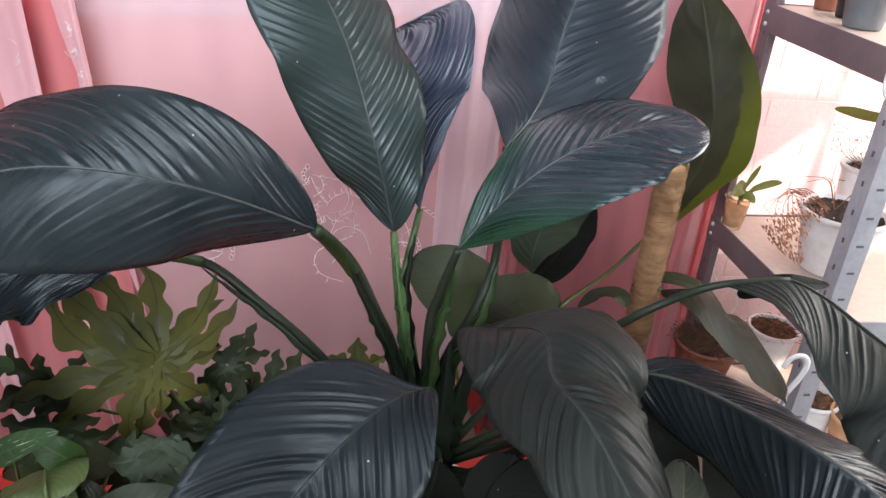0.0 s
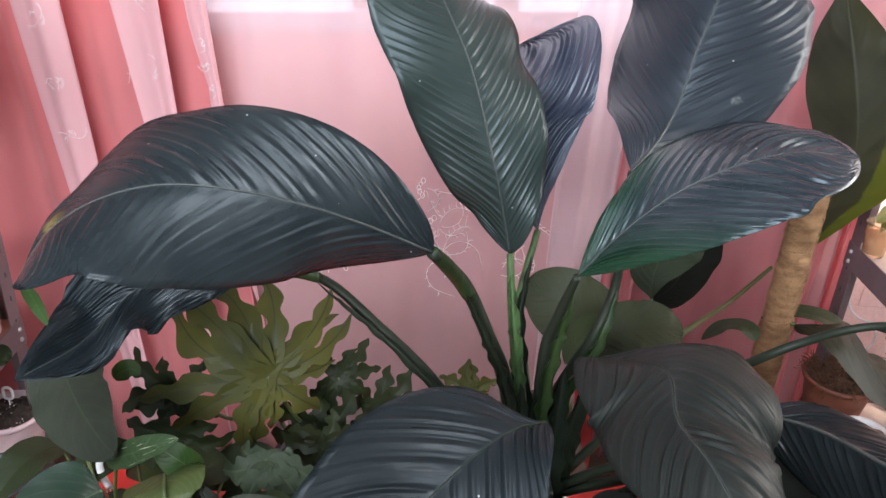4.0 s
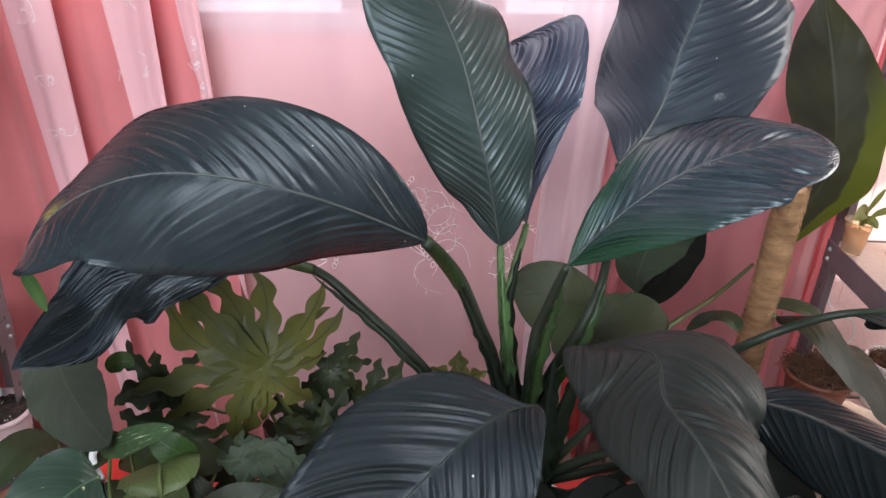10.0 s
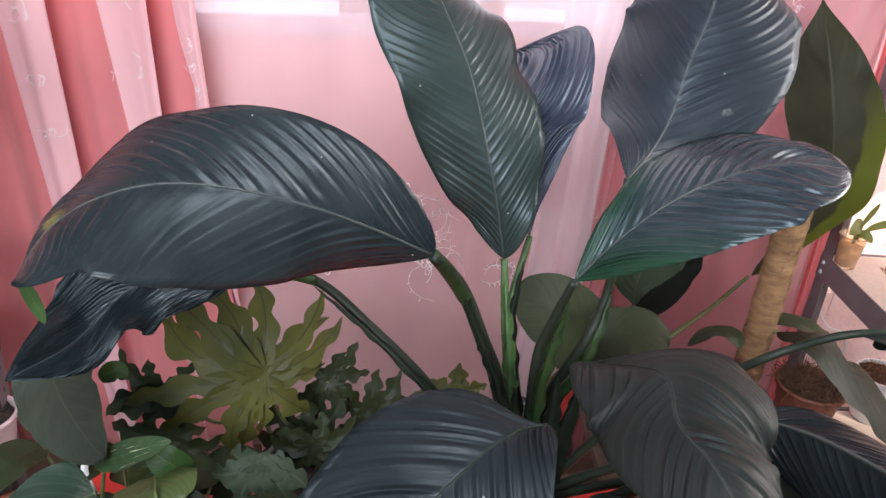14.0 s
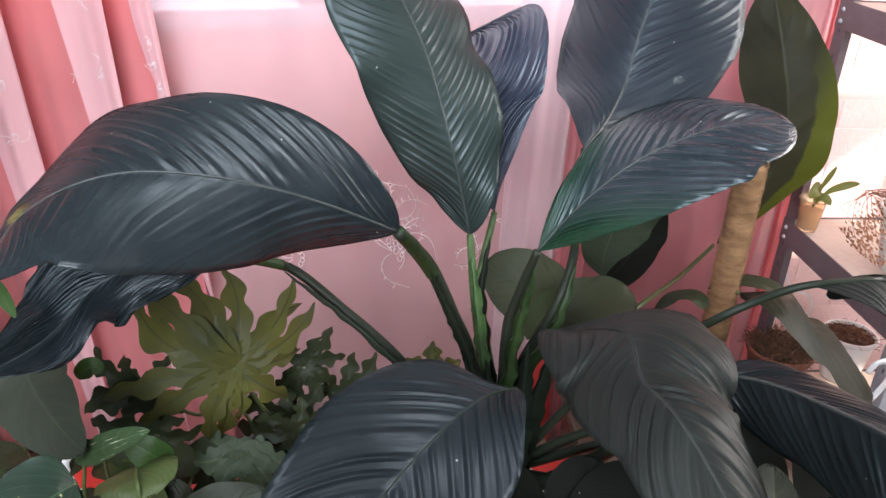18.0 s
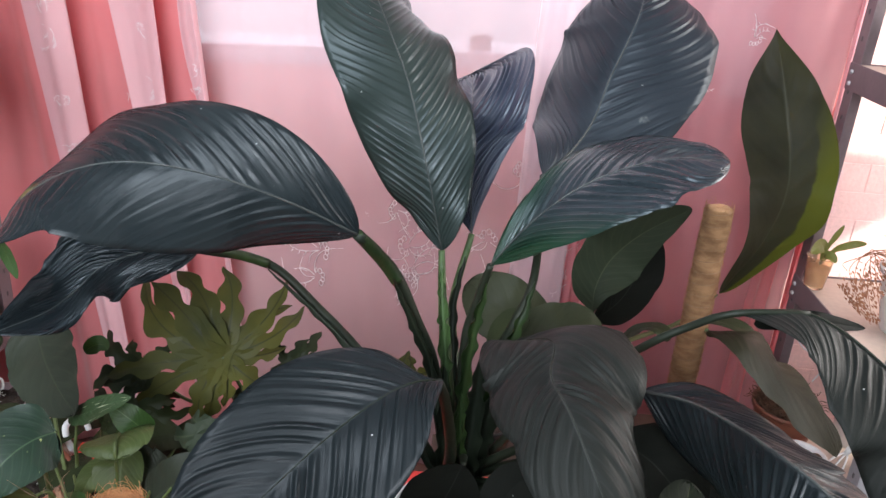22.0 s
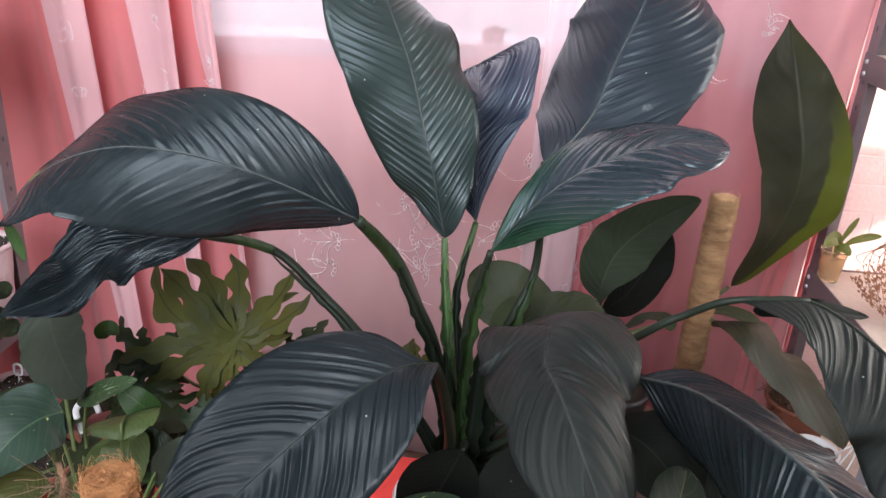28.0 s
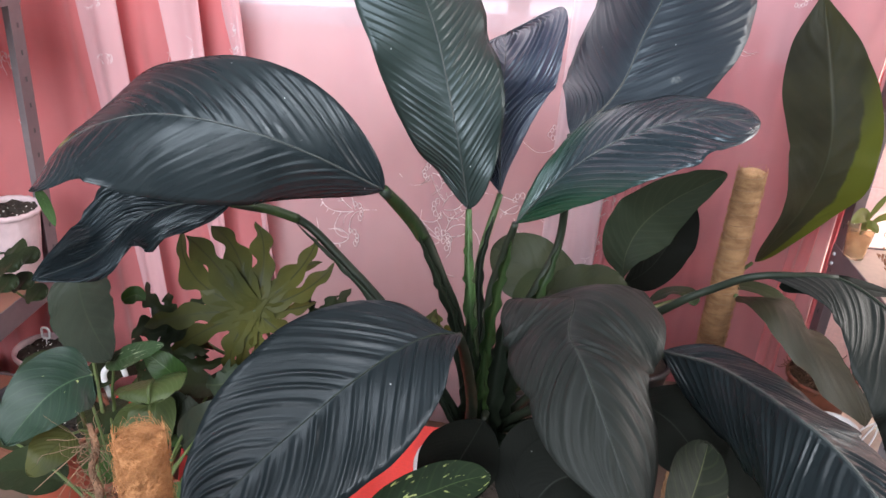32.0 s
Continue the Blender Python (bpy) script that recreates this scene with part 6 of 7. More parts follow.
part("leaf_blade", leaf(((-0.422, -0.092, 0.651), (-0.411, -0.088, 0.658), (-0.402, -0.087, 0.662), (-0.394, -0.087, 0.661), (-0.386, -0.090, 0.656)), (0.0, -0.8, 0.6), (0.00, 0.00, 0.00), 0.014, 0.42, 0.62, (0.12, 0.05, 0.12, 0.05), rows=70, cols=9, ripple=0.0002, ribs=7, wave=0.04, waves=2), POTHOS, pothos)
# Added leaves that cover the red cloth; the dark ones stand for shade.
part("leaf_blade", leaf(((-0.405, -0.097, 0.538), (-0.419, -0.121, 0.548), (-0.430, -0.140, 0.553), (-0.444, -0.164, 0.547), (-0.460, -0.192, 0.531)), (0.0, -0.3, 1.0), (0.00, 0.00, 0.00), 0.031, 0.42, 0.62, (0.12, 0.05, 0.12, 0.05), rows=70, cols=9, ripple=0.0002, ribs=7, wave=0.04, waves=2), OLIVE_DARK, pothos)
part("stem", tube(((-0.405, -0.097, 0.538), (-0.332, -0.258, 0.546), (-0.260, -0.420, 0.500)), (0.0018, 0.0022, 0.0030), 14, 6), STALK, pothos)
part("leaf_blade", leaf(((-0.311, -0.130, 0.520), (-0.339, -0.124, 0.528), (-0.360, -0.120, 0.530), (-0.387, -0.114, 0.521), (-0.419, -0.108, 0.502)), (0.0, -0.3, 1.0), (0.00, 0.00, 0.00), 0.038, 0.42, 0.62, (0.12, 0.05, 0.12, 0.05), rows=70, cols=9, ripple=0.0002, ribs=7, wave=0.04, waves=2), POTHOS, pothos)
part("stem", tube(((-0.311, -0.130, 0.520), (-0.286, -0.275, 0.537), (-0.260, -0.420, 0.500)), (0.0018, 0.0022, 0.0030), 14, 6), STALK, pothos)
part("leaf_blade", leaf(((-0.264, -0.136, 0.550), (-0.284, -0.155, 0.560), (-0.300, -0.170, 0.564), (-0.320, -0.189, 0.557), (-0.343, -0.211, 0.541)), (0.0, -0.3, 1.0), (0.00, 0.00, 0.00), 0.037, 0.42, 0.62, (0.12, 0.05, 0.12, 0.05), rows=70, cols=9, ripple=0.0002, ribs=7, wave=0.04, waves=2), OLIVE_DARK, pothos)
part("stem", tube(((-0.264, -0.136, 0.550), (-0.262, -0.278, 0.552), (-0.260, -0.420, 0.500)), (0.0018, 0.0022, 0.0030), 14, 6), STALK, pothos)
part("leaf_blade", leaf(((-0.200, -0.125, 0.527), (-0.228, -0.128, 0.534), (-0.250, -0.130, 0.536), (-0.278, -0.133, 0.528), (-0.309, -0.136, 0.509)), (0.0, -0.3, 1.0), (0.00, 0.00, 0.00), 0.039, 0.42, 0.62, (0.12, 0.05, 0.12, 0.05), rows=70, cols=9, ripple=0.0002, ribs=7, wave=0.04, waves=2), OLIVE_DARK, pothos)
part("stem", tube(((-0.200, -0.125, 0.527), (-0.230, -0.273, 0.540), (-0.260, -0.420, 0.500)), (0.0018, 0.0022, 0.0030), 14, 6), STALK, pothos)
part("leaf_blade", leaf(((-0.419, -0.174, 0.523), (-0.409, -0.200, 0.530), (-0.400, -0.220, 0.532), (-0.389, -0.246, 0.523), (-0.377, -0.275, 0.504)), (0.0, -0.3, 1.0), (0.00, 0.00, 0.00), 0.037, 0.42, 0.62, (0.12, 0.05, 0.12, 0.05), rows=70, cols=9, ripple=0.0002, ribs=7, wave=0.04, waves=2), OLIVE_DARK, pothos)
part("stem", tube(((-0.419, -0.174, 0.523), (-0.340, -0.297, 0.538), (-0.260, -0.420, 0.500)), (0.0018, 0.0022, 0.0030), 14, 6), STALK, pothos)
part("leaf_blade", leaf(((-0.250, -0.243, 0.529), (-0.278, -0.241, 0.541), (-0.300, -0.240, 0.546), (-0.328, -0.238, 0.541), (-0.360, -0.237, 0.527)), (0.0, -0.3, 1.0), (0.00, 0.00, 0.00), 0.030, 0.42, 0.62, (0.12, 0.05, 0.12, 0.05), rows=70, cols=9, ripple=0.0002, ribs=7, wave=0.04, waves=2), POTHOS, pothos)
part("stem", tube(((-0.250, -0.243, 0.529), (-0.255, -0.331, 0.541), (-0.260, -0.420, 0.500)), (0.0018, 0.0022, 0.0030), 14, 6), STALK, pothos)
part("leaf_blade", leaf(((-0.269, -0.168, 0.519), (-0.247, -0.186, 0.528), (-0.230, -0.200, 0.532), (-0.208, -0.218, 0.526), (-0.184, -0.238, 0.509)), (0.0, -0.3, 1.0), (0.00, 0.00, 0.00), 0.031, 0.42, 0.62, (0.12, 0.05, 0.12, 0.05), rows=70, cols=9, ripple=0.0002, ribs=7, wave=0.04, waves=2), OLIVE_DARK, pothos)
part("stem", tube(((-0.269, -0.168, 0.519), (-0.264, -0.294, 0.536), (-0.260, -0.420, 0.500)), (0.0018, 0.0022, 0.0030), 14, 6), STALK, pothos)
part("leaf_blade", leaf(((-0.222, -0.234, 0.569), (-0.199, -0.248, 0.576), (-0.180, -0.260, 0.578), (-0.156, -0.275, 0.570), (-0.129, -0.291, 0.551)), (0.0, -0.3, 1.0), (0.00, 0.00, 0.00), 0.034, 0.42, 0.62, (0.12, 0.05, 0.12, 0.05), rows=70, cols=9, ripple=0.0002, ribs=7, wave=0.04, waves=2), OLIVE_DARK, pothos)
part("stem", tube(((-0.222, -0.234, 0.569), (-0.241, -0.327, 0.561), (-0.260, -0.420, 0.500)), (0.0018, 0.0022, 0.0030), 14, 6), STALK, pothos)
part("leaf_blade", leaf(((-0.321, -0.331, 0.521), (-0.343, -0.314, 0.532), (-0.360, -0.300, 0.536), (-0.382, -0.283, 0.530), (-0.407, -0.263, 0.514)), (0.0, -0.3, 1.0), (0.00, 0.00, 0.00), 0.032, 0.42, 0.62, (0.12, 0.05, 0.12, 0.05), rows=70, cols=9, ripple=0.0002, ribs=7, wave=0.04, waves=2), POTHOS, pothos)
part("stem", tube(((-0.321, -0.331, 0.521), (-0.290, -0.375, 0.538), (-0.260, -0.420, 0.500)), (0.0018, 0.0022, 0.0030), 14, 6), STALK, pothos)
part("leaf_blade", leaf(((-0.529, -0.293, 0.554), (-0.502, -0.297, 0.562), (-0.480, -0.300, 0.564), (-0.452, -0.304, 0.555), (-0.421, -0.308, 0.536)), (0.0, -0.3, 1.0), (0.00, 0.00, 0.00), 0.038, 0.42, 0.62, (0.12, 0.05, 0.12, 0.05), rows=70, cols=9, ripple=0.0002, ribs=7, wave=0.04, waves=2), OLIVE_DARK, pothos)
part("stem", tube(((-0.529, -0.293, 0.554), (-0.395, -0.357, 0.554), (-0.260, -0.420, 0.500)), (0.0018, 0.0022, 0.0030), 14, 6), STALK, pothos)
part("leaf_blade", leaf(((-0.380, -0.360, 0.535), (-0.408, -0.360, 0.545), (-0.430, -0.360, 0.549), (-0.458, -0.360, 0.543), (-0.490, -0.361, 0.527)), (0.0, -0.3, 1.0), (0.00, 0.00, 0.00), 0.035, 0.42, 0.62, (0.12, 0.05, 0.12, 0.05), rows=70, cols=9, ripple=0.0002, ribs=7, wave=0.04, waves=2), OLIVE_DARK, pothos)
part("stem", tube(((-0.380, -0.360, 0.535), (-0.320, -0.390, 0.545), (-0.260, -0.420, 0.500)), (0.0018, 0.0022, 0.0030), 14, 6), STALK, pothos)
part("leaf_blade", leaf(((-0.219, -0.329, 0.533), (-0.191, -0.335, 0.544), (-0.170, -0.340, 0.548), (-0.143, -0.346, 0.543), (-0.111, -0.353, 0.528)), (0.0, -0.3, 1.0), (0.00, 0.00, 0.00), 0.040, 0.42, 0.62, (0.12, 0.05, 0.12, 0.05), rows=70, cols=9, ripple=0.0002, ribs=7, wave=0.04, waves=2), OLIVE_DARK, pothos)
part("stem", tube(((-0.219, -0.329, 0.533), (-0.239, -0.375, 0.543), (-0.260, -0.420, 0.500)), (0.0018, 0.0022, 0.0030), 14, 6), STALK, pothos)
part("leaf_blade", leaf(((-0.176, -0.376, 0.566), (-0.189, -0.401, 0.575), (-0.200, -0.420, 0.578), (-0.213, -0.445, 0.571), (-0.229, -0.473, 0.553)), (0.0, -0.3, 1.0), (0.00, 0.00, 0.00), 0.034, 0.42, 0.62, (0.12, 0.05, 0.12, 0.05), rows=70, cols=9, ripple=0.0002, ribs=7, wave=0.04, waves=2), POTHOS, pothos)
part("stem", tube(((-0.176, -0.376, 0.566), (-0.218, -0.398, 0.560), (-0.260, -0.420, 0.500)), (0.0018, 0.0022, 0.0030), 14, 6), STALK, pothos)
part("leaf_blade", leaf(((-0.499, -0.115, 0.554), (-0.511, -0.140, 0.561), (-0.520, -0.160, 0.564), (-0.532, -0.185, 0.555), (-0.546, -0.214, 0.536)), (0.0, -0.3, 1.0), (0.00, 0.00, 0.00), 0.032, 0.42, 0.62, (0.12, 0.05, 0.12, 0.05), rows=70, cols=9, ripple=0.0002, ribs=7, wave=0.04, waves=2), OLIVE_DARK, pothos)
part("stem", tube(((-0.499, -0.115, 0.554), (-0.379, -0.268, 0.554), (-0.260, -0.420, 0.500)), (0.0018, 0.0022, 0.0030), 14, 6), STALK, pothos)
part("stem", tube(((-0.479, -0.111, 0.706), (-0.470, -0.110, 0.640), (-0.440, -0.160, 0.560), (-0.320, -0.340, 0.470)), (0.0020, 0.0026, 0.0032), 24, 8), STALK, pothos)
part("stem", tube(((-0.377, -0.212, 0.640), (-0.377, -0.220, 0.606), (-0.381, -0.221, 0.580), (-0.389, -0.211, 0.532), (-0.360, -0.300, 0.480)), (0.0020, 0.0024, 0.0030), 24, 8), STALK, pothos)
part("stem", tube(((-0.314, -0.225, 0.613), (-0.296, -0.279, 0.638), (-0.292, -0.289, 0.612), (-0.297, -0.286, 0.573), (-0.300, -0.330, 0.480)), (0.0020, 0.0024, 0.0030), 24, 8), STALK, pothos)
part("stem", tube(((-0.334, -0.339, 0.695), (-0.350, -0.341, 0.670), (-0.352, -0.343, 0.640), (-0.347, -0.346, 0.588), (-0.320, -0.380, 0.500)), (0.0022, 0.0026, 0.0034), 24, 8), STALK, pothos)
part("stem", tube(((-0.335, -0.394, 0.648), (-0.326, -0.380, 0.640), (-0.322, -0.376, 0.590), (-0.310, -0.390, 0.500)), (0.0018, 0.0026, 0.0034), 24, 8), STALK, pothos)
rd = random.Random(77)
part("knotted_stem", tube(((-0.248, -0.494, 0.752), (-0.240, -0.502, 0.728), (-0.243, -0.510, 0.706), (-0.234, -0.516, 0.684), (-0.238, -0.522, 0.655), (-0.250, -0.500, 0.560)), (0.0026, 0.0044, 0.0034, 0.0046, 0.0036, 0.0040), 40, 8), MOSS, pothos, "brown knotted stem")
for k in range(58):
    b = Vector((-0.241, -0.506, 0.700)) + Vector((rd.uniform(-0.006, 0.006), rd.uniform(-0.004, 0.004), rd.uniform(-0.045, 0.045)))
    d, line = Vector((rd.choice((-1, -1, 0.9)) * rd.uniform(0.3, 1), rd.uniform(-0.5, 0.5), rd.uniform(-0.7, 0.4))) * 0.010, [tuple(b)]
    for _ in range(5):
        d = d * 0.70 + Vector((rd.uniform(-1, 1), rd.uniform(-1, 1), rd.uniform(-1, 0.9))) * 0.0075
        b = b + d
        line.append(tuple(b))
    part("aerial_root", tube(line, (0.0005, 0.0004, 0.0002), 26, 4), ROOT, pothos)
part("aerial_root", tube(((-0.250, -0.504, 0.731), (-0.277, -0.523, 0.707), (-0.291, -0.535, 0.694)), (0.0008, 0.0006, 0.0003), 12, 5), ROOT, pothos)
part("aerial_root", tube(((-0.238, -0.505, 0.727), (-0.256, -0.521, 0.708), (-0.272, -0.541, 0.680)), (0.0008, 0.0006, 0.0003), 12, 5), ROOT, pothos)
part("aerial_root", tube(((-0.243, -0.498, 0.742), (-0.248, -0.508, 0.734), (-0.268, -0.514, 0.736)), (0.0008, 0.0006, 0.0003), 12, 5), ROOT, pothos)
part("pot_wall", lathe(((0.0, 0.0), (0.06, 0.0), (0.078, 0.13), (0.083, 0.133), (0.082, 0.143), (0.073, 0.136)), -0.26, -0.42, 0.4035, 40), BROWN_POT, pothos, "brown plastic pot")
part("soil", lathe(((0.0005, 0.128), (0.04, 0.13), (0.074, 0.124)), -0.26, -0.42, 0.4035, 30), MOSS, pothos)
dumb = thing("dumb_cane", "dumb cane with dark leaves splashed pale yellow", "potted plant")
part("leaf_blade", leaf(((0.025, -0.466, 0.642), (0.059, -0.443, 0.646), (0.095, -0.421, 0.651), (0.126, -0.399, 0.652), (0.160, -0.379, 0.650)), (0.0, -0.5, 1.0), (0.00, 0.00, 0.00), 0.030, 0.60, 0.55, (0.10, 0.00, 0.10, 0.00), rows=70, cols=9, ripple=0.0008, ribs=10), DIEFF, dumb, "dark leaf splashed pale yellow")
part("leaf_blade", leaf(((0.092, -0.331, 0.582), (0.114, -0.320, 0.588), (0.137, -0.311, 0.589), (0.157, -0.302, 0.589), (0.174, -0.295, 0.586)), (0.0, -0.5, 1.0), (0.00, 0.00, 0.00), 0.022, 0.70, 0.60, (0.10, 0.00, 0.10, 0.00), rows=60, cols=8, ripple=0.00037, ribs=12), DIEFF, dumb)
part("leaf_blade", leaf(((0.355, -0.475, 0.676), (0.366, -0.446, 0.688), (0.378, -0.418, 0.699), (0.389, -0.390, 0.708), (0.399, -0.362, 0.719)), (0.0, -1.0, 0.4), (0.00, 0.00, 0.00), 0.036, 0.60, 0.55, (0.10, 0.00, 0.10, 0.00), rows=60, cols=8, ripple=0.00037, ribs=12), DARK_RIBBED, dumb, "dark leaf with a pale rib")
part("stem", tube(((0.025, -0.466, 0.642), (0.170, -0.340, 0.500), (0.180, -0.320, 0.440)), (0.0030, 0.0035, 0.0040), 24, 8), STALK, dumb)
part("stem", tube(((0.355, -0.475, 0.676), (0.170, -0.340, 0.500), (0.180, -0.320, 0.440)), (0.0030, 0.0035, 0.0040), 24, 8), STALK, dumb)
part("pot_wall", lathe(((0.0, 0.0), (0.045, 0.0), (0.058, 0.085), (0.061, 0.088), (0.060, 0.096), (0.053, 0.09)), 0.18, -0.345, 0.4035, 36), BLACK_POT, dumb)
part("soil", lathe(((0.0005, 0.084), (0.03, 0.085), (0.053, 0.08)), 0.18, -0.345, 0.4035, 26), SOIL, dumb)
# Low blades filling the dark crown, with its shade in their colour.
part("leaf_blade", leaf(((0.197, -0.346, 0.559), (0.202, -0.330, 0.591), (0.212, -0.309, 0.613), (0.224, -0.288, 0.635), (0.236, -0.269, 0.653)), (0.0, -0.5, 1.0), (0.00, 0.00, 0.00), 0.045, 0.70, 0.60, (0.10, 0.00, 0.10, 0.00), rows=90, cols=10, ripple=0.0009, ribs=24, seed=40), LILY_SHADED, lily)
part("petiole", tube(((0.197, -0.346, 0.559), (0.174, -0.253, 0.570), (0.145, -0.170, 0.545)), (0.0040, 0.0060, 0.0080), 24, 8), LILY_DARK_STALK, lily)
part("leaf_blade", leaf(((0.347, -0.373, 0.612), (0.310, -0.352, 0.622), (0.272, -0.333, 0.626), (0.238, -0.336, 0.612), (0.210, -0.359, 0.581)), (0.0, -0.5, 1.0), (0.00, 0.00, 0.00), 0.060, 0.70, 0.60, (0.10, 0.00, 0.10, 0.00), rows=90, cols=10, ripple=0.0009, ribs=24, seed=41), LILY_SHADED, lily)
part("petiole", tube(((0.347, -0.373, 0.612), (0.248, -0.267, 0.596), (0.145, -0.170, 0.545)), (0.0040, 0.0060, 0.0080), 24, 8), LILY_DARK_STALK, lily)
part("leaf_blade", leaf(((0.328, -0.264, 0.703), (0.346, -0.285, 0.704), (0.371, -0.307, 0.699), (0.396, -0.335, 0.683), (0.420, -0.365, 0.663)), (0.0, -0.5, 1.0), (0.00, 0.00, 0.00), 0.055, 0.70, 0.60, (0.10, 0.00, 0.10, 0.00), rows=90, cols=10, ripple=0.0009, ribs=24, seed=42), LILY_SHADED, lily)
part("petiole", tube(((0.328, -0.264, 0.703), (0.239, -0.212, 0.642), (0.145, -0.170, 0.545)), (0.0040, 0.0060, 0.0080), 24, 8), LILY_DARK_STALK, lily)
part("leaf_blade", leaf(((0.147, -0.260, 0.636), (0.135, -0.289, 0.625), (0.122, -0.317, 0.613), (0.112, -0.346, 0.602), (0.103, -0.375, 0.588)), (0.0, -0.5, 1.0), (0.00, 0.00, 0.00), 0.050, 0.70, 0.60, (0.10, 0.00, 0.10, 0.00), rows=90, cols=10, ripple=0.0009, ribs=24, seed=43), LILY_SHADED, lily)
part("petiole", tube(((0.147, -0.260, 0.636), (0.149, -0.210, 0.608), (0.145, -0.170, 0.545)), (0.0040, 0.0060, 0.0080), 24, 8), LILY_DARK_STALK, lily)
part("leaf_blade", leaf(((0.461, -0.311, 0.728), (0.468, -0.353, 0.709), (0.475, -0.397, 0.687), (0.484, -0.432, 0.660), (0.492, -0.463, 0.641)), (0.0, -0.5, 1.0), (0.00, 0.00, 0.00), 0.060, 0.70, 0.60, (0.10, 0.00, 0.10, 0.00), rows=90, cols=10, ripple=0.0009, ribs=24, seed=45), LILY_SHADED, lily)
part("petiole", tube(((0.461, -0.311, 0.728), (0.305, -0.235, 0.654), (0.145, -0.170, 0.545)), (0.0040, 0.0060, 0.0080), 24, 8), LILY_DARK_STALK, lily)
pot("flower_pot", "brown-red nursery pot among the pothos stems", -0.47, -0.23, 0.4035, 0.072, 0.125, BROWN_POT, SOIL, seed=51)
# Black pot added as dark fill under the leaves.
pot("flower_pot", "black nursery pot of dark soil under the pothos", -0.345, -0.21, 0.4035, 0.052, 0.10, BLACK_POT, SOIL, seed=52)
cup = thing("seedling_cup", "small clear plastic cup with a rooted cutting", "plastic cup")
part("cup_wall", lathe(((0.0, 0.0), (0.019, 0.0), (0.0195, 0.002), (0.0265, 0.066), (0.0285, 0.067), (0.028, 0.070), (0.0255, 0.068), (0.0185, 0.003)), 0.866, 0.432, 0.626, 32), CUP, cup)
part("soil", lathe(((0.0005, 0.05), (0.012, 0.051), (0.0235, 0.047), (0.0185, 0.004), (0.0005, 0.004)), 0.866, 0.432, 0.627, 24), TERRACOTTA, cup)
for ctrl, w in ((((0, 0, 0.045), (-0.004, -0.012, 0.086), (-0.019, -0.032, 0.104), (-0.037, -0.052, 0.106), (-0.055, -0.067, 0.098)), 0.014), (((0, 0, 0.045), (0.015, -0.012, 0.086), (0.030, -0.022, 0.102), (0.048, -0.030, 0.112), (0.066, -0.034, 0.116)), 0.008), (((0, 0, 0.045), (0.008, 0.0, 0.089), (0.014, -0.002, 0.109), (0.020, -0.004, 0.126), (0.026, -0.006, 0.142)), 0.006), (((0, 0, 0.045), (-0.002, -0.012, 0.074), (0.0, -0.024, 0.082), (0.006, -0.034, 0.080), (0.012, -0.042, 0.072)), 0.010)):
    part("leaf_blade", leaf([(a + 0.866, b + 0.432, c + 0.626) for a, b, c in ctrl], (0.0, -1.0, 0.5), (0.0, 0.0, 0.0), w, 1.1, 0.7, (0.25, 0.0, 0.25, 0.0), rows=30, cols=5), SEEDLING, cup, "small yellow-green leaf")
pot("flower_pot", "white plastic pot of dark soil with dried stems", 0.974, 0.248, 0.6270, 0.076, 0.124, WHITE_POT, SOIL, seed=2, taper=0.7)
dry = thing("dried_plant", "withered brown plant trailing over the rim of the white pot", "dried plant")
part("stem", tube(((0.949, 0.248, 0.745), (0.958, 0.350, 0.748), (0.901, 0.344, 0.738), (0.881, 0.314, 0.696), (0.884, 0.284, 0.662)), (0.0011, 0.0009, 0.0006), 20, 4), DRY, dry)
part("stem", tube(((0.949, 0.248, 0.745), (0.954, 0.349, 0.745), (0.897, 0.342, 0.733), (0.872, 0.324, 0.713), (0.875, 0.303, 0.695)), (0.0011, 0.0009, 0.0006), 20, 4), DRY, dry)
part("stem", tube(((0.949, 0.248, 0.745), (0.949, 0.348, 0.742), (0.909, 0.337, 0.729), (0.896, 0.309, 0.693), (0.899, 0.277, 0.653)), (0.0011, 0.0009, 0.0006), 20, 4), DRY, dry)
part("stem", tube(((0.949, 0.248, 0.745), (0.945, 0.347, 0.738), (0.916, 0.342, 0.739), (0.910, 0.314, 0.706), (0.913, 0.288, 0.679)), (0.0011, 0.0009, 0.0006), 20, 4), DRY, dry)
part("stem", tube(((0.949, 0.248, 0.745), (0.940, 0.353, 0.747), (0.892, 0.342, 0.732), (0.861, 0.331, 0.722), (0.864, 0.315, 0.714)), (0.0011, 0.0009, 0.0006), 20, 4), DRY, dry)
part("stem", tube(((0.949, 0.248, 0.745), (0.936, 0.352, 0.744), (0.922, 0.336, 0.730), (0.921, 0.306, 0.695), (0.924, 0.274, 0.655)), (0.0011, 0.0009, 0.0006), 20, 4), DRY, dry)
part("stem", tube(((0.949, 0.248, 0.745), (0.932, 0.351, 0.740), (0.905, 0.343, 0.738), (0.888, 0.331, 0.731), (0.891, 0.319, 0.731)), (0.0011, 0.0009, 0.0006), 20, 4), DRY, dry)
part("stem", tube(((0.949, 0.248, 0.745), (0.927, 0.350, 0.737), (0.930, 0.337, 0.735), (0.938, 0.306, 0.701), (0.941, 0.277, 0.666)), (0.0011, 0.0009, 0.0006), 20, 4), DRY, dry)
part("stem", tube(((0.949, 0.248, 0.745), (0.923, 0.355, 0.746), (0.914, 0.337, 0.729), (0.905, 0.307, 0.691), (0.908, 0.273, 0.649)), (0.0011, 0.0009, 0.0006), 20, 4), DRY, dry)
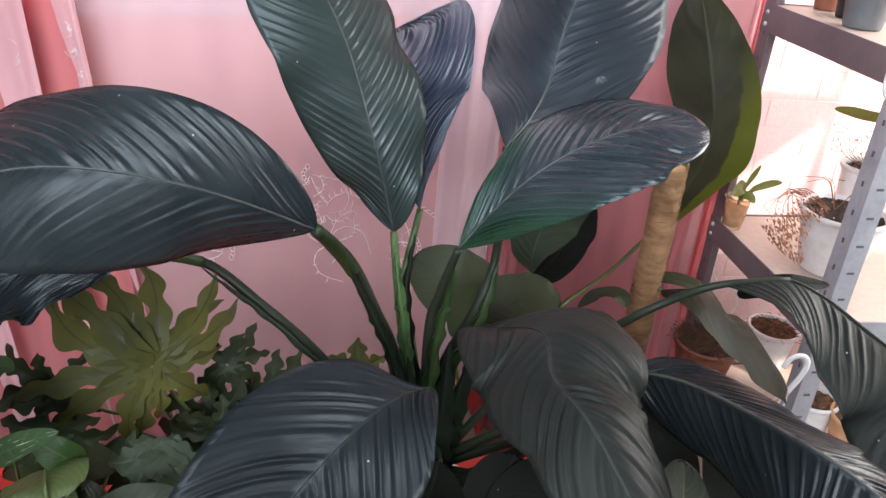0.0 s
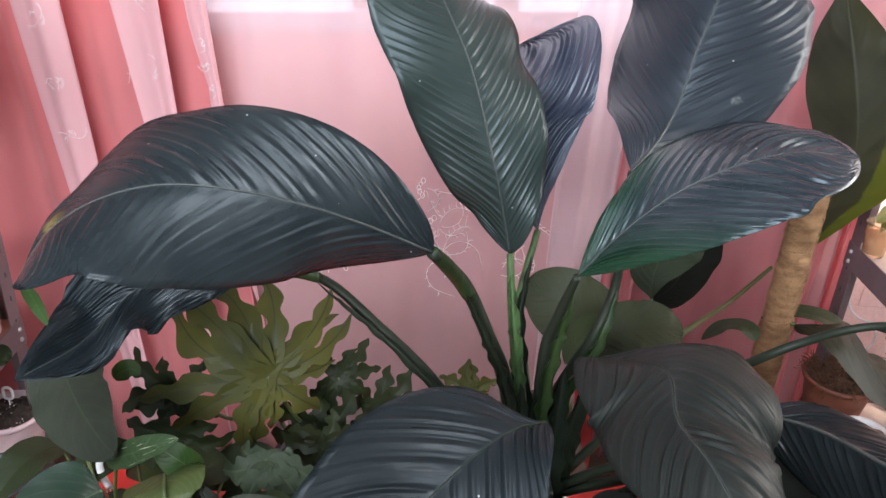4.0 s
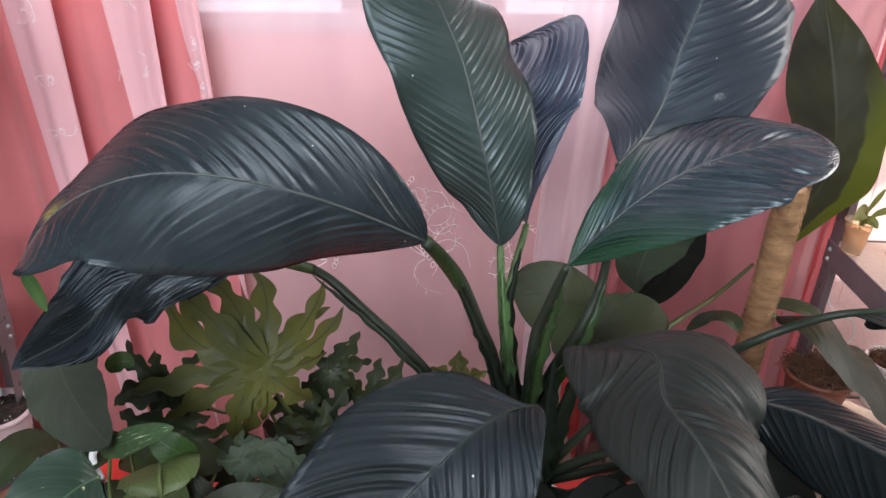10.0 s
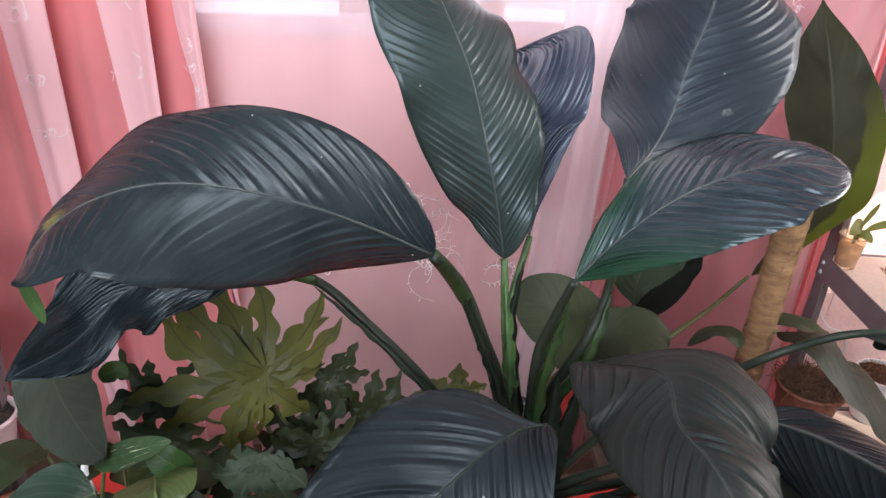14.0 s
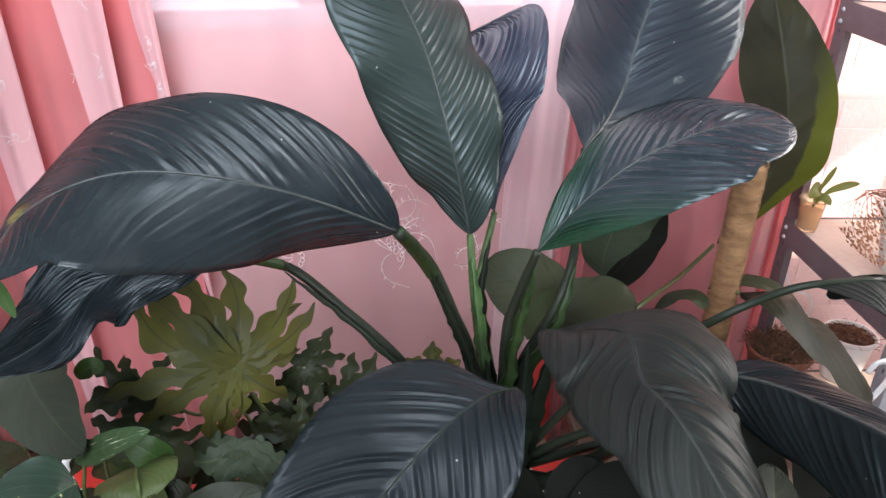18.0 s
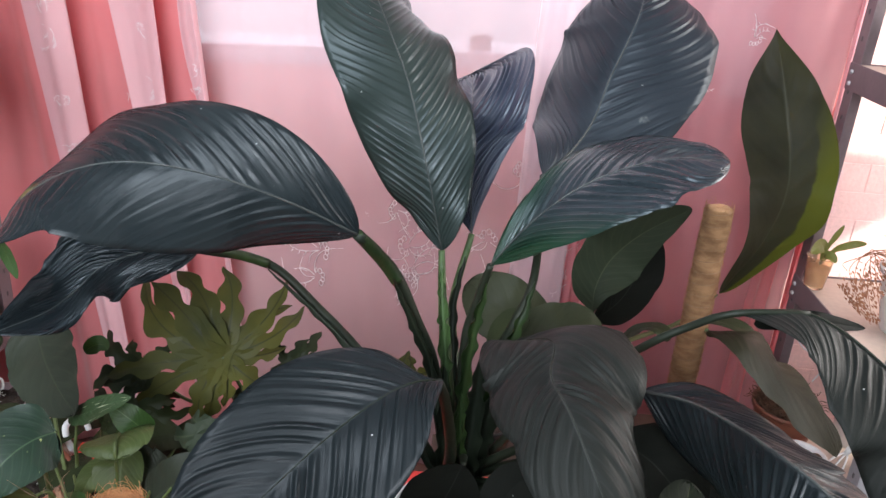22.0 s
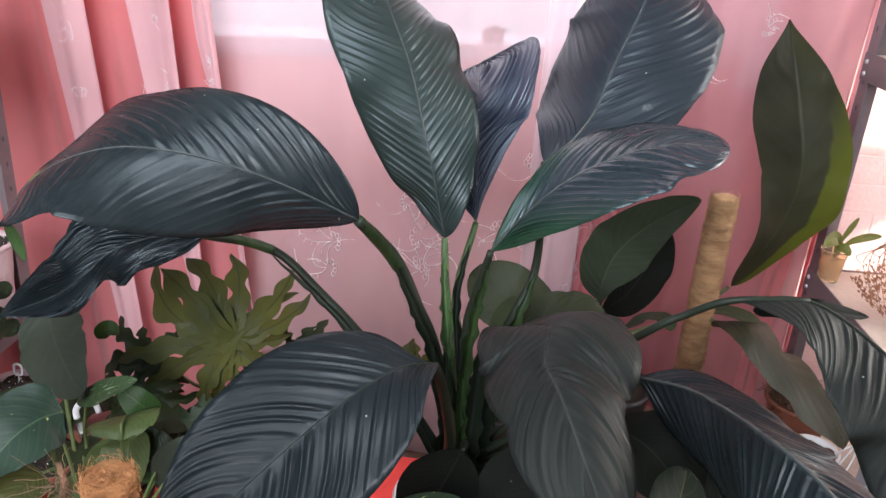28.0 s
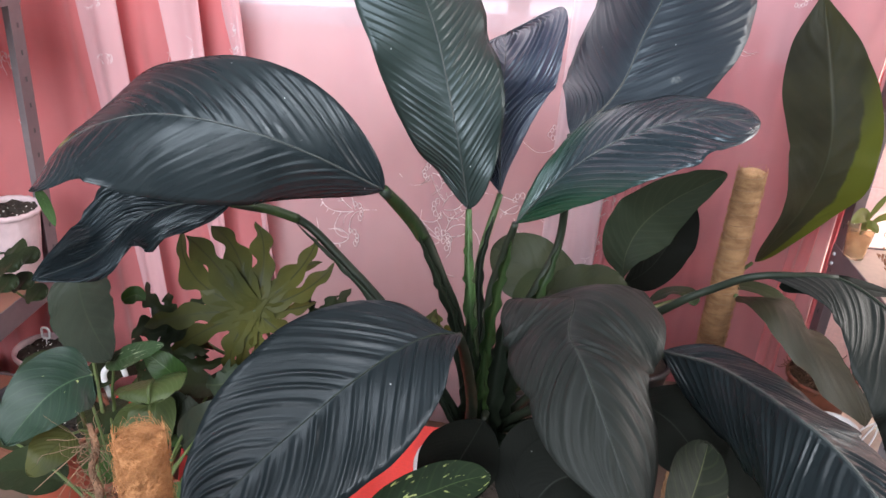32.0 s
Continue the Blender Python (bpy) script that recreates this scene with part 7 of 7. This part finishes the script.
part("stem", tube(((0.959, 0.258, 0.745), (0.943, 0.268, 0.800), (0.898, 0.278, 0.804)), (0.0011, 0.0008, 0.0005), 14, 4), DRY, dry)
part("stem", tube(((0.959, 0.258, 0.745), (0.934, 0.268, 0.800), (0.891, 0.278, 0.804)), (0.0011, 0.0008, 0.0005), 14, 4), DRY, dry)
part("stem", tube(((0.959, 0.258, 0.745), (1.011, 0.268, 0.800), (1.023, 0.278, 0.826)), (0.0011, 0.0008, 0.0005), 14, 4), DRY, dry)
part("stem", tube(((0.959, 0.258, 0.745), (0.941, 0.268, 0.800), (0.976, 0.278, 0.797)), (0.0011, 0.0008, 0.0005), 14, 4), DRY, dry)
part("stem", tube(((0.959, 0.258, 0.745), (0.936, 0.268, 0.800), (0.898, 0.278, 0.793)), (0.0011, 0.0008, 0.0005), 14, 4), DRY, dry)
part("stem", tube(((0.959, 0.258, 0.745), (1.012, 0.268, 0.800), (1.028, 0.278, 0.828)), (0.0011, 0.0008, 0.0005), 14, 4), DRY, dry)
rd, dg = random.Random(6), []
for _ in range(420):
    q = rd.random()
    c = Vector((1.009 - 0.10 - 0.07 * math.sin(2.6 * q) * rd.uniform(0.5, 1.1), 0.248 + rd.uniform(-0.05, 0.03), 0.750 - 0.11 * q + 0.02))
    s = rd.uniform(0.0016, 0.0034)
    dg.append(([tuple(c), tuple(c + Vector((s * rd.uniform(-1, 1), s, s))), tuple(c + Vector((s * 1.4, 0, s * rd.uniform(-1, 1)))), tuple(c + Vector((s, -s, -s)))], [(0, 1, 2), (0, 2, 3)]))
tagged(part("dead_leaves", join(*dg), DRY, dry, "crumpled dead leaflets", False), kind="stuff")
pot("flower_pot", "small white pot with withered flower stems", 1.135, 0.430, 0.626, 0.050, 0.148, WHITE_POT, SOIL, seed=3)
wilt = thing("withered_flowers", "withered reddish flower stems with one long leaf", "dried plant")
part("stem", tube(((1.135, 0.430, 0.765), (1.125, 0.425, 0.800), (1.140, 0.420, 0.795)), (0.0010, 0.0008, 0.0006), 12, 4), DRY, wilt)
part("stem", tube(((1.135, 0.430, 0.765), (1.115, 0.425, 0.800), (1.122, 0.420, 0.807)), (0.0010, 0.0008, 0.0006), 12, 4), DRY, wilt)
part("stem", tube(((1.135, 0.430, 0.765), (1.105, 0.425, 0.800), (1.104, 0.420, 0.819)), (0.0010, 0.0008, 0.0006), 12, 4), DRY, wilt)
part("stem", tube(((1.135, 0.430, 0.765), (1.095, 0.425, 0.800), (1.086, 0.420, 0.831)), (0.0010, 0.0008, 0.0006), 12, 4), DRY, wilt)
part("stem", tube(((1.135, 0.430, 0.765), (1.085, 0.425, 0.800), (1.068, 0.420, 0.843)), (0.0010, 0.0008, 0.0006), 12, 4), DRY, wilt)
part("stem", tube(((1.135, 0.430, 0.765), (1.075, 0.425, 0.800), (1.050, 0.420, 0.855)), (0.0010, 0.0008, 0.0006), 12, 4), DRY, wilt)
part("stem", tube(((1.135, 0.430, 0.765), (1.065, 0.425, 0.800), (1.032, 0.420, 0.867)), (0.0010, 0.0008, 0.0006), 12, 4), DRY, wilt)
rd, dg = random.Random(9), []
for _ in range(60):
    c = Vector((1.085 + rd.uniform(-0.06, 0.05), 0.42 + rd.uniform(-0.02, 0.02), 0.83 + rd.uniform(-0.03, 0.04)))
    s = rd.uniform(0.002, 0.004)
    dg.append(([tuple(c), tuple(c + Vector((s, s, s))), tuple(c + Vector((s * 1.5, 0, -s))), tuple(c + Vector((s, -s, -s)))], [(0, 1, 2), (0, 2, 3)]))
tagged(part("dead_petals", join(*dg), DRY, wilt, "dry reddish petals", False), kind="stuff")
part("leaf_blade", leaf(((1.190, 0.434, 0.856), (1.153, 0.446, 0.867), (1.115, 0.455, 0.871), (1.080, 0.464, 0.876), (1.047, 0.471, 0.879)), (0.0, -1.0, 0.6), (0.00, 0.00, 0.00), 0.012, 0.70, 0.60, (0.10, 0.00, 0.10, 0.00), rows=40, cols=6), SEEDLING, wilt)
pot("flower_pot", "brown nursery pot heaped with dry moss", 0.875, 0.417, 0.2270, 0.070, 0.119, BROWN_POT, MOSS, seed=5)
tagged(part("dry_moss", curls(0.875, 0.417, 0.348, 0.066, 420, 3, 0.05, 0.0012), MOSS, thing("moss_heap", "heap of dry brown moss in a pot", "moss")), kind="stuff")
pot("flower_pot", "white plastic pot filled with crumbly brown soil", 1.069, 0.470, 0.2270, 0.056, 0.119, WHITE_POT, MOSS, seed=6)
tagged(part("dry_moss", curls(1.069, 0.470, 0.336, 0.044, 260, 5, 0.03, 0.0011), MOSS, thing("moss_heap", "dry fibrous filling of the white pot", "moss")), kind="stuff")
pot("flower_pot", "white plastic pot low on the rack", 1.016, 0.211, 0.2270, 0.050, 0.119, WHITE_POT, MOSS, seed=7)
pot("flower_pot", "orange-brown pot with a pale rim low on the rack", 1.083, 0.136, 0.2270, 0.060, 0.119, TERRACOTTA, MOSS, seed=8)
pot("flower_pot", "white slatted pot low on the rack", 0.839, 0.235, 0.2270, 0.045, 0.119, WHITE_POT, MOSS, seed=12)
hanger("pot_hanger", 0.768, -0.019, 0.535, Matrix.Rotation(radians(24), 4, "Y") @ Matrix.Rotation(radians(180), 4, "Z"), 1.1)
cable = thing("white_cable", "thin white cable looped behind the rack", "cable")
part("cord", tube(((0.889, 0.503, 0.536), (0.892, 0.496, 0.480), (0.909, 0.479, 0.453), (0.941, 0.469, 0.444), (0.945, 0.453, 0.416), (0.928, 0.444, 0.391)), (0.0020, 0.0020), 40, 6), WHITE_HANGER, cable)
pot("flower_pot", "brown nursery pot with a bright green label", 0.952, 0.455, 1.0765, 0.030, 0.090, BROWN_POT, SOIL, seed=21)
pot("flower_pot", "black nursery pot on the upper shelf", 0.952, 0.380, 1.0765, 0.032, 0.090, BLACK_POT, SOIL, seed=22)
pot("flower_pot", "grey plastic pot on the upper shelf", 0.915, 0.285, 1.0765, 0.043, 0.100, GREY_POT, SOIL, seed=23)
label_tag = thing("plant_label", "bright green sticker on a brown pot", "label")
part("sticker", box(0.922, 0.938, 0.4225, 0.4235, 1.118, 1.150, 0.0004), GREEN_LABEL, label_tag, "", False)
pot("flower_pot", "pale pink plastic pot of dark soil with white grains", -0.800, 0.250, 0.171, 0.060, 0.132, PINKISH_POT, SOIL, seed=31, bits=20)
stool = thing("plant_stool", "small wooden stool between bench and rack holding a pot", "stool")
part("top", box(-0.768, -0.625, -0.045, 0.105, 0.152, 0.1705, 0.003), FLOOR, stool, "", False)
for x in (-0.765, -0.648):
    for y in (-0.042, 0.082):
        part("leg", box(x, x + 0.02, y, y + 0.02, 0.0, 0.152, 0.002), FLOOR, stool, "", False)
pot("flower_pot", "black nursery pot of dark soil", -0.698, 0.030, 0.171, 0.054, 0.179, BLACK_POT, SOIL, seed=32, bits=30)
pot("flower_pot", "pale fluted pot with a toothed rim and white-grained soil", -0.826, 0.248, 0.471, 0.058, 0.158, PINKISH_POT, SOIL, seed=33, bits=20, ripple=0.035, waves=18, fill=0.93)
pot("flower_pot", "pale pot on the upper shelf of the rack", -0.840, 0.22, 1.061, 0.052, 0.10, PINKISH_POT, MOSS, seed=34)
small = thing("violet_plant", "small dark round-leaved plant in a brown pot", "potted plant")
part("pot_wall", lathe(((0.0, 0.0), (0.036, 0.0), (0.044, 0.045), (0.047, 0.046), (0.046, 0.055), (0.04, 0.05)), -0.842, 0.105, 0.471, 36), BROWN_POT, small, "brown pot")
part("soil", lathe(((0.0005, 0.046), (0.02, 0.047), (0.041, 0.042)), -0.842, 0.105, 0.471, 26), SOIL, small)
part("leaf_blade", leaf(((-0.760, 0.100, 0.569), (-0.749, 0.100, 0.577), (-0.738, 0.100, 0.581), (-0.726, 0.096, 0.585), (-0.714, 0.094, 0.578)), (0.0, -0.6, 1.0), (0.00, 0.00, 0.00), 0.024, 0.45, 0.50, (0.10, 0.00, 0.10, 0.00), rows=24, cols=5), OLIVE_DARK, small)
part("petiole", tube(((-0.842, 0.105, 0.520), (-0.790, 0.103, 0.571), (-0.760, 0.100, 0.569)), (0.0022, 0.0020), 10, 6), STALK, small)
part("leaf_blade", leaf(((-0.763, 0.160, 0.557), (-0.752, 0.160, 0.565), (-0.741, 0.160, 0.569), (-0.729, 0.156, 0.573), (-0.717, 0.154, 0.566)), (0.0, -0.6, 1.0), (0.00, 0.00, 0.00), 0.024, 0.45, 0.50, (0.10, 0.00, 0.10, 0.00), rows=24, cols=5), OLIVE_DARK, small)
part("petiole", tube(((-0.842, 0.105, 0.520), (-0.791, 0.132, 0.565), (-0.763, 0.160, 0.557)), (0.0022, 0.0020), 10, 6), STALK, small)
part("leaf_blade", leaf(((-0.755, 0.120, 0.524), (-0.744, 0.120, 0.532), (-0.733, 0.120, 0.536), (-0.721, 0.116, 0.540), (-0.709, 0.114, 0.533)), (0.0, -0.6, 1.0), (0.00, 0.00, 0.00), 0.024, 0.45, 0.50, (0.10, 0.00, 0.10, 0.00), rows=24, cols=5), OLIVE_DARK, small)
part("petiole", tube(((-0.842, 0.105, 0.520), (-0.788, 0.113, 0.548), (-0.755, 0.120, 0.524)), (0.0022, 0.0020), 10, 6), STALK, small)
part("leaf_blade", leaf(((-0.760, 0.080, 0.539), (-0.749, 0.080, 0.547), (-0.738, 0.080, 0.551), (-0.726, 0.076, 0.555), (-0.714, 0.074, 0.548)), (0.0, -0.6, 1.0), (0.00, 0.00, 0.00), 0.024, 0.45, 0.50, (0.10, 0.00, 0.10, 0.00), rows=24, cols=5), OLIVE_DARK, small)
part("petiole", tube(((-0.842, 0.105, 0.520), (-0.790, 0.093, 0.555), (-0.760, 0.080, 0.539)), (0.0022, 0.0020), 10, 6), STALK, small)
part("leaf_blade", leaf(((-0.760, 0.160, 0.478), (-0.749, 0.160, 0.486), (-0.738, 0.160, 0.490), (-0.726, 0.156, 0.494), (-0.714, 0.154, 0.487)), (0.0, -0.6, 1.0), (0.00, 0.00, 0.00), 0.024, 0.45, 0.50, (0.10, 0.00, 0.10, 0.00), rows=24, cols=5), OLIVE_DARK, small)
part("petiole", tube(((-0.842, 0.105, 0.520), (-0.790, 0.132, 0.525), (-0.760, 0.160, 0.478)), (0.0022, 0.0020), 10, 6), STALK, small)
part("leaf_blade", leaf(((-0.815, 0.200, 0.551), (-0.804, 0.200, 0.559), (-0.793, 0.200, 0.563), (-0.781, 0.196, 0.567), (-0.769, 0.194, 0.560)), (0.0, -0.6, 1.0), (0.00, 0.00, 0.00), 0.024, 0.45, 0.50, (0.10, 0.00, 0.10, 0.00), rows=24, cols=5), OLIVE_DARK, small)
part("petiole", tube(((-0.842, 0.105, 0.520), (-0.817, 0.152, 0.561), (-0.815, 0.200, 0.551)), (0.0022, 0.0020), 10, 6), STALK, small)
hanger("pot_hanger", -0.420, -0.160, 0.520, Matrix.Rotation(radians(20), 4, "Z") @ Matrix.Rotation(radians(-12), 4, "Y"), 0.85)
def plant_tag(x, y, z, h, lean):
    """A white plastic tag with a slotted head on a thin stem, pushed into the soil."""
    t = thing("plant_tag", "small white plastic plant tag stuck in the pot's soil", "plant tag", "plant tags")
    w, p = h * 0.17, h * 0.5
    ring = [(-w, 0, p), (-w, 0, h * 0.9), (0, 0, h), (w, 0, h * 0.9), (w, 0, p), (0, 0, h * 0.42), (-w, 0, p), (-w, 0, h * 0.8)]
    part("head", tube(ring, (h * 0.06, h * 0.06), 48, 6), WHITE_HANGER, t)
    part("stem", tube(((0, 0, h * 0.44), (0, 0.0005, h * 0.2), (0, 0, -h * 0.25)), (h * 0.035, h * 0.03), 8, 6), WHITE_HANGER, t)
    t.matrix_basis = Matrix.Translation((x, y, z)) @ Matrix.Rotation(radians(lean), 4, "Y")


plant_tag(-0.812, 0.275, 0.290, 0.046, 3)
plant_tag(-0.840, 0.218, 0.610, 0.040, -14)
beam_hook = thing("beam_hook", "white plastic hook hung over the rack's side beam", "hook")
part("hook", tube(((0.838, 0.070, 1.012), (0.828, 0.070, 1.028), (0.826, 0.070, 1.054), (0.836, 0.070, 1.082), (0.853, 0.070, 1.091), (0.868, 0.070, 1.086), (0.872, 0.070, 1.0785)), (0.0030, 0.0028, 0.0024), 40, 8), WHITE_HANGER, beam_hook)
hanger("pot_hanger", 0.437, -0.432, 0.620, Matrix.Rotation(radians(35), 4, "Z"), 0.9)

for row in range(17):
    for col in range(6):
        x = 0.875 + col * 0.235 - (0.115 if row % 2 else 0.0)
        x0, x1 = max(x, 0.864), min(x + 0.231, 2.05)
        if x1 - x0 < 0.02:
            continue
        g = box(x0, x1, 0.8032, 0.8055, 0.005 + row * 0.0725, 0.0742 + row * 0.0725, 0.0008)
        part("brick", g, BRICK, brick_wall, "", False)
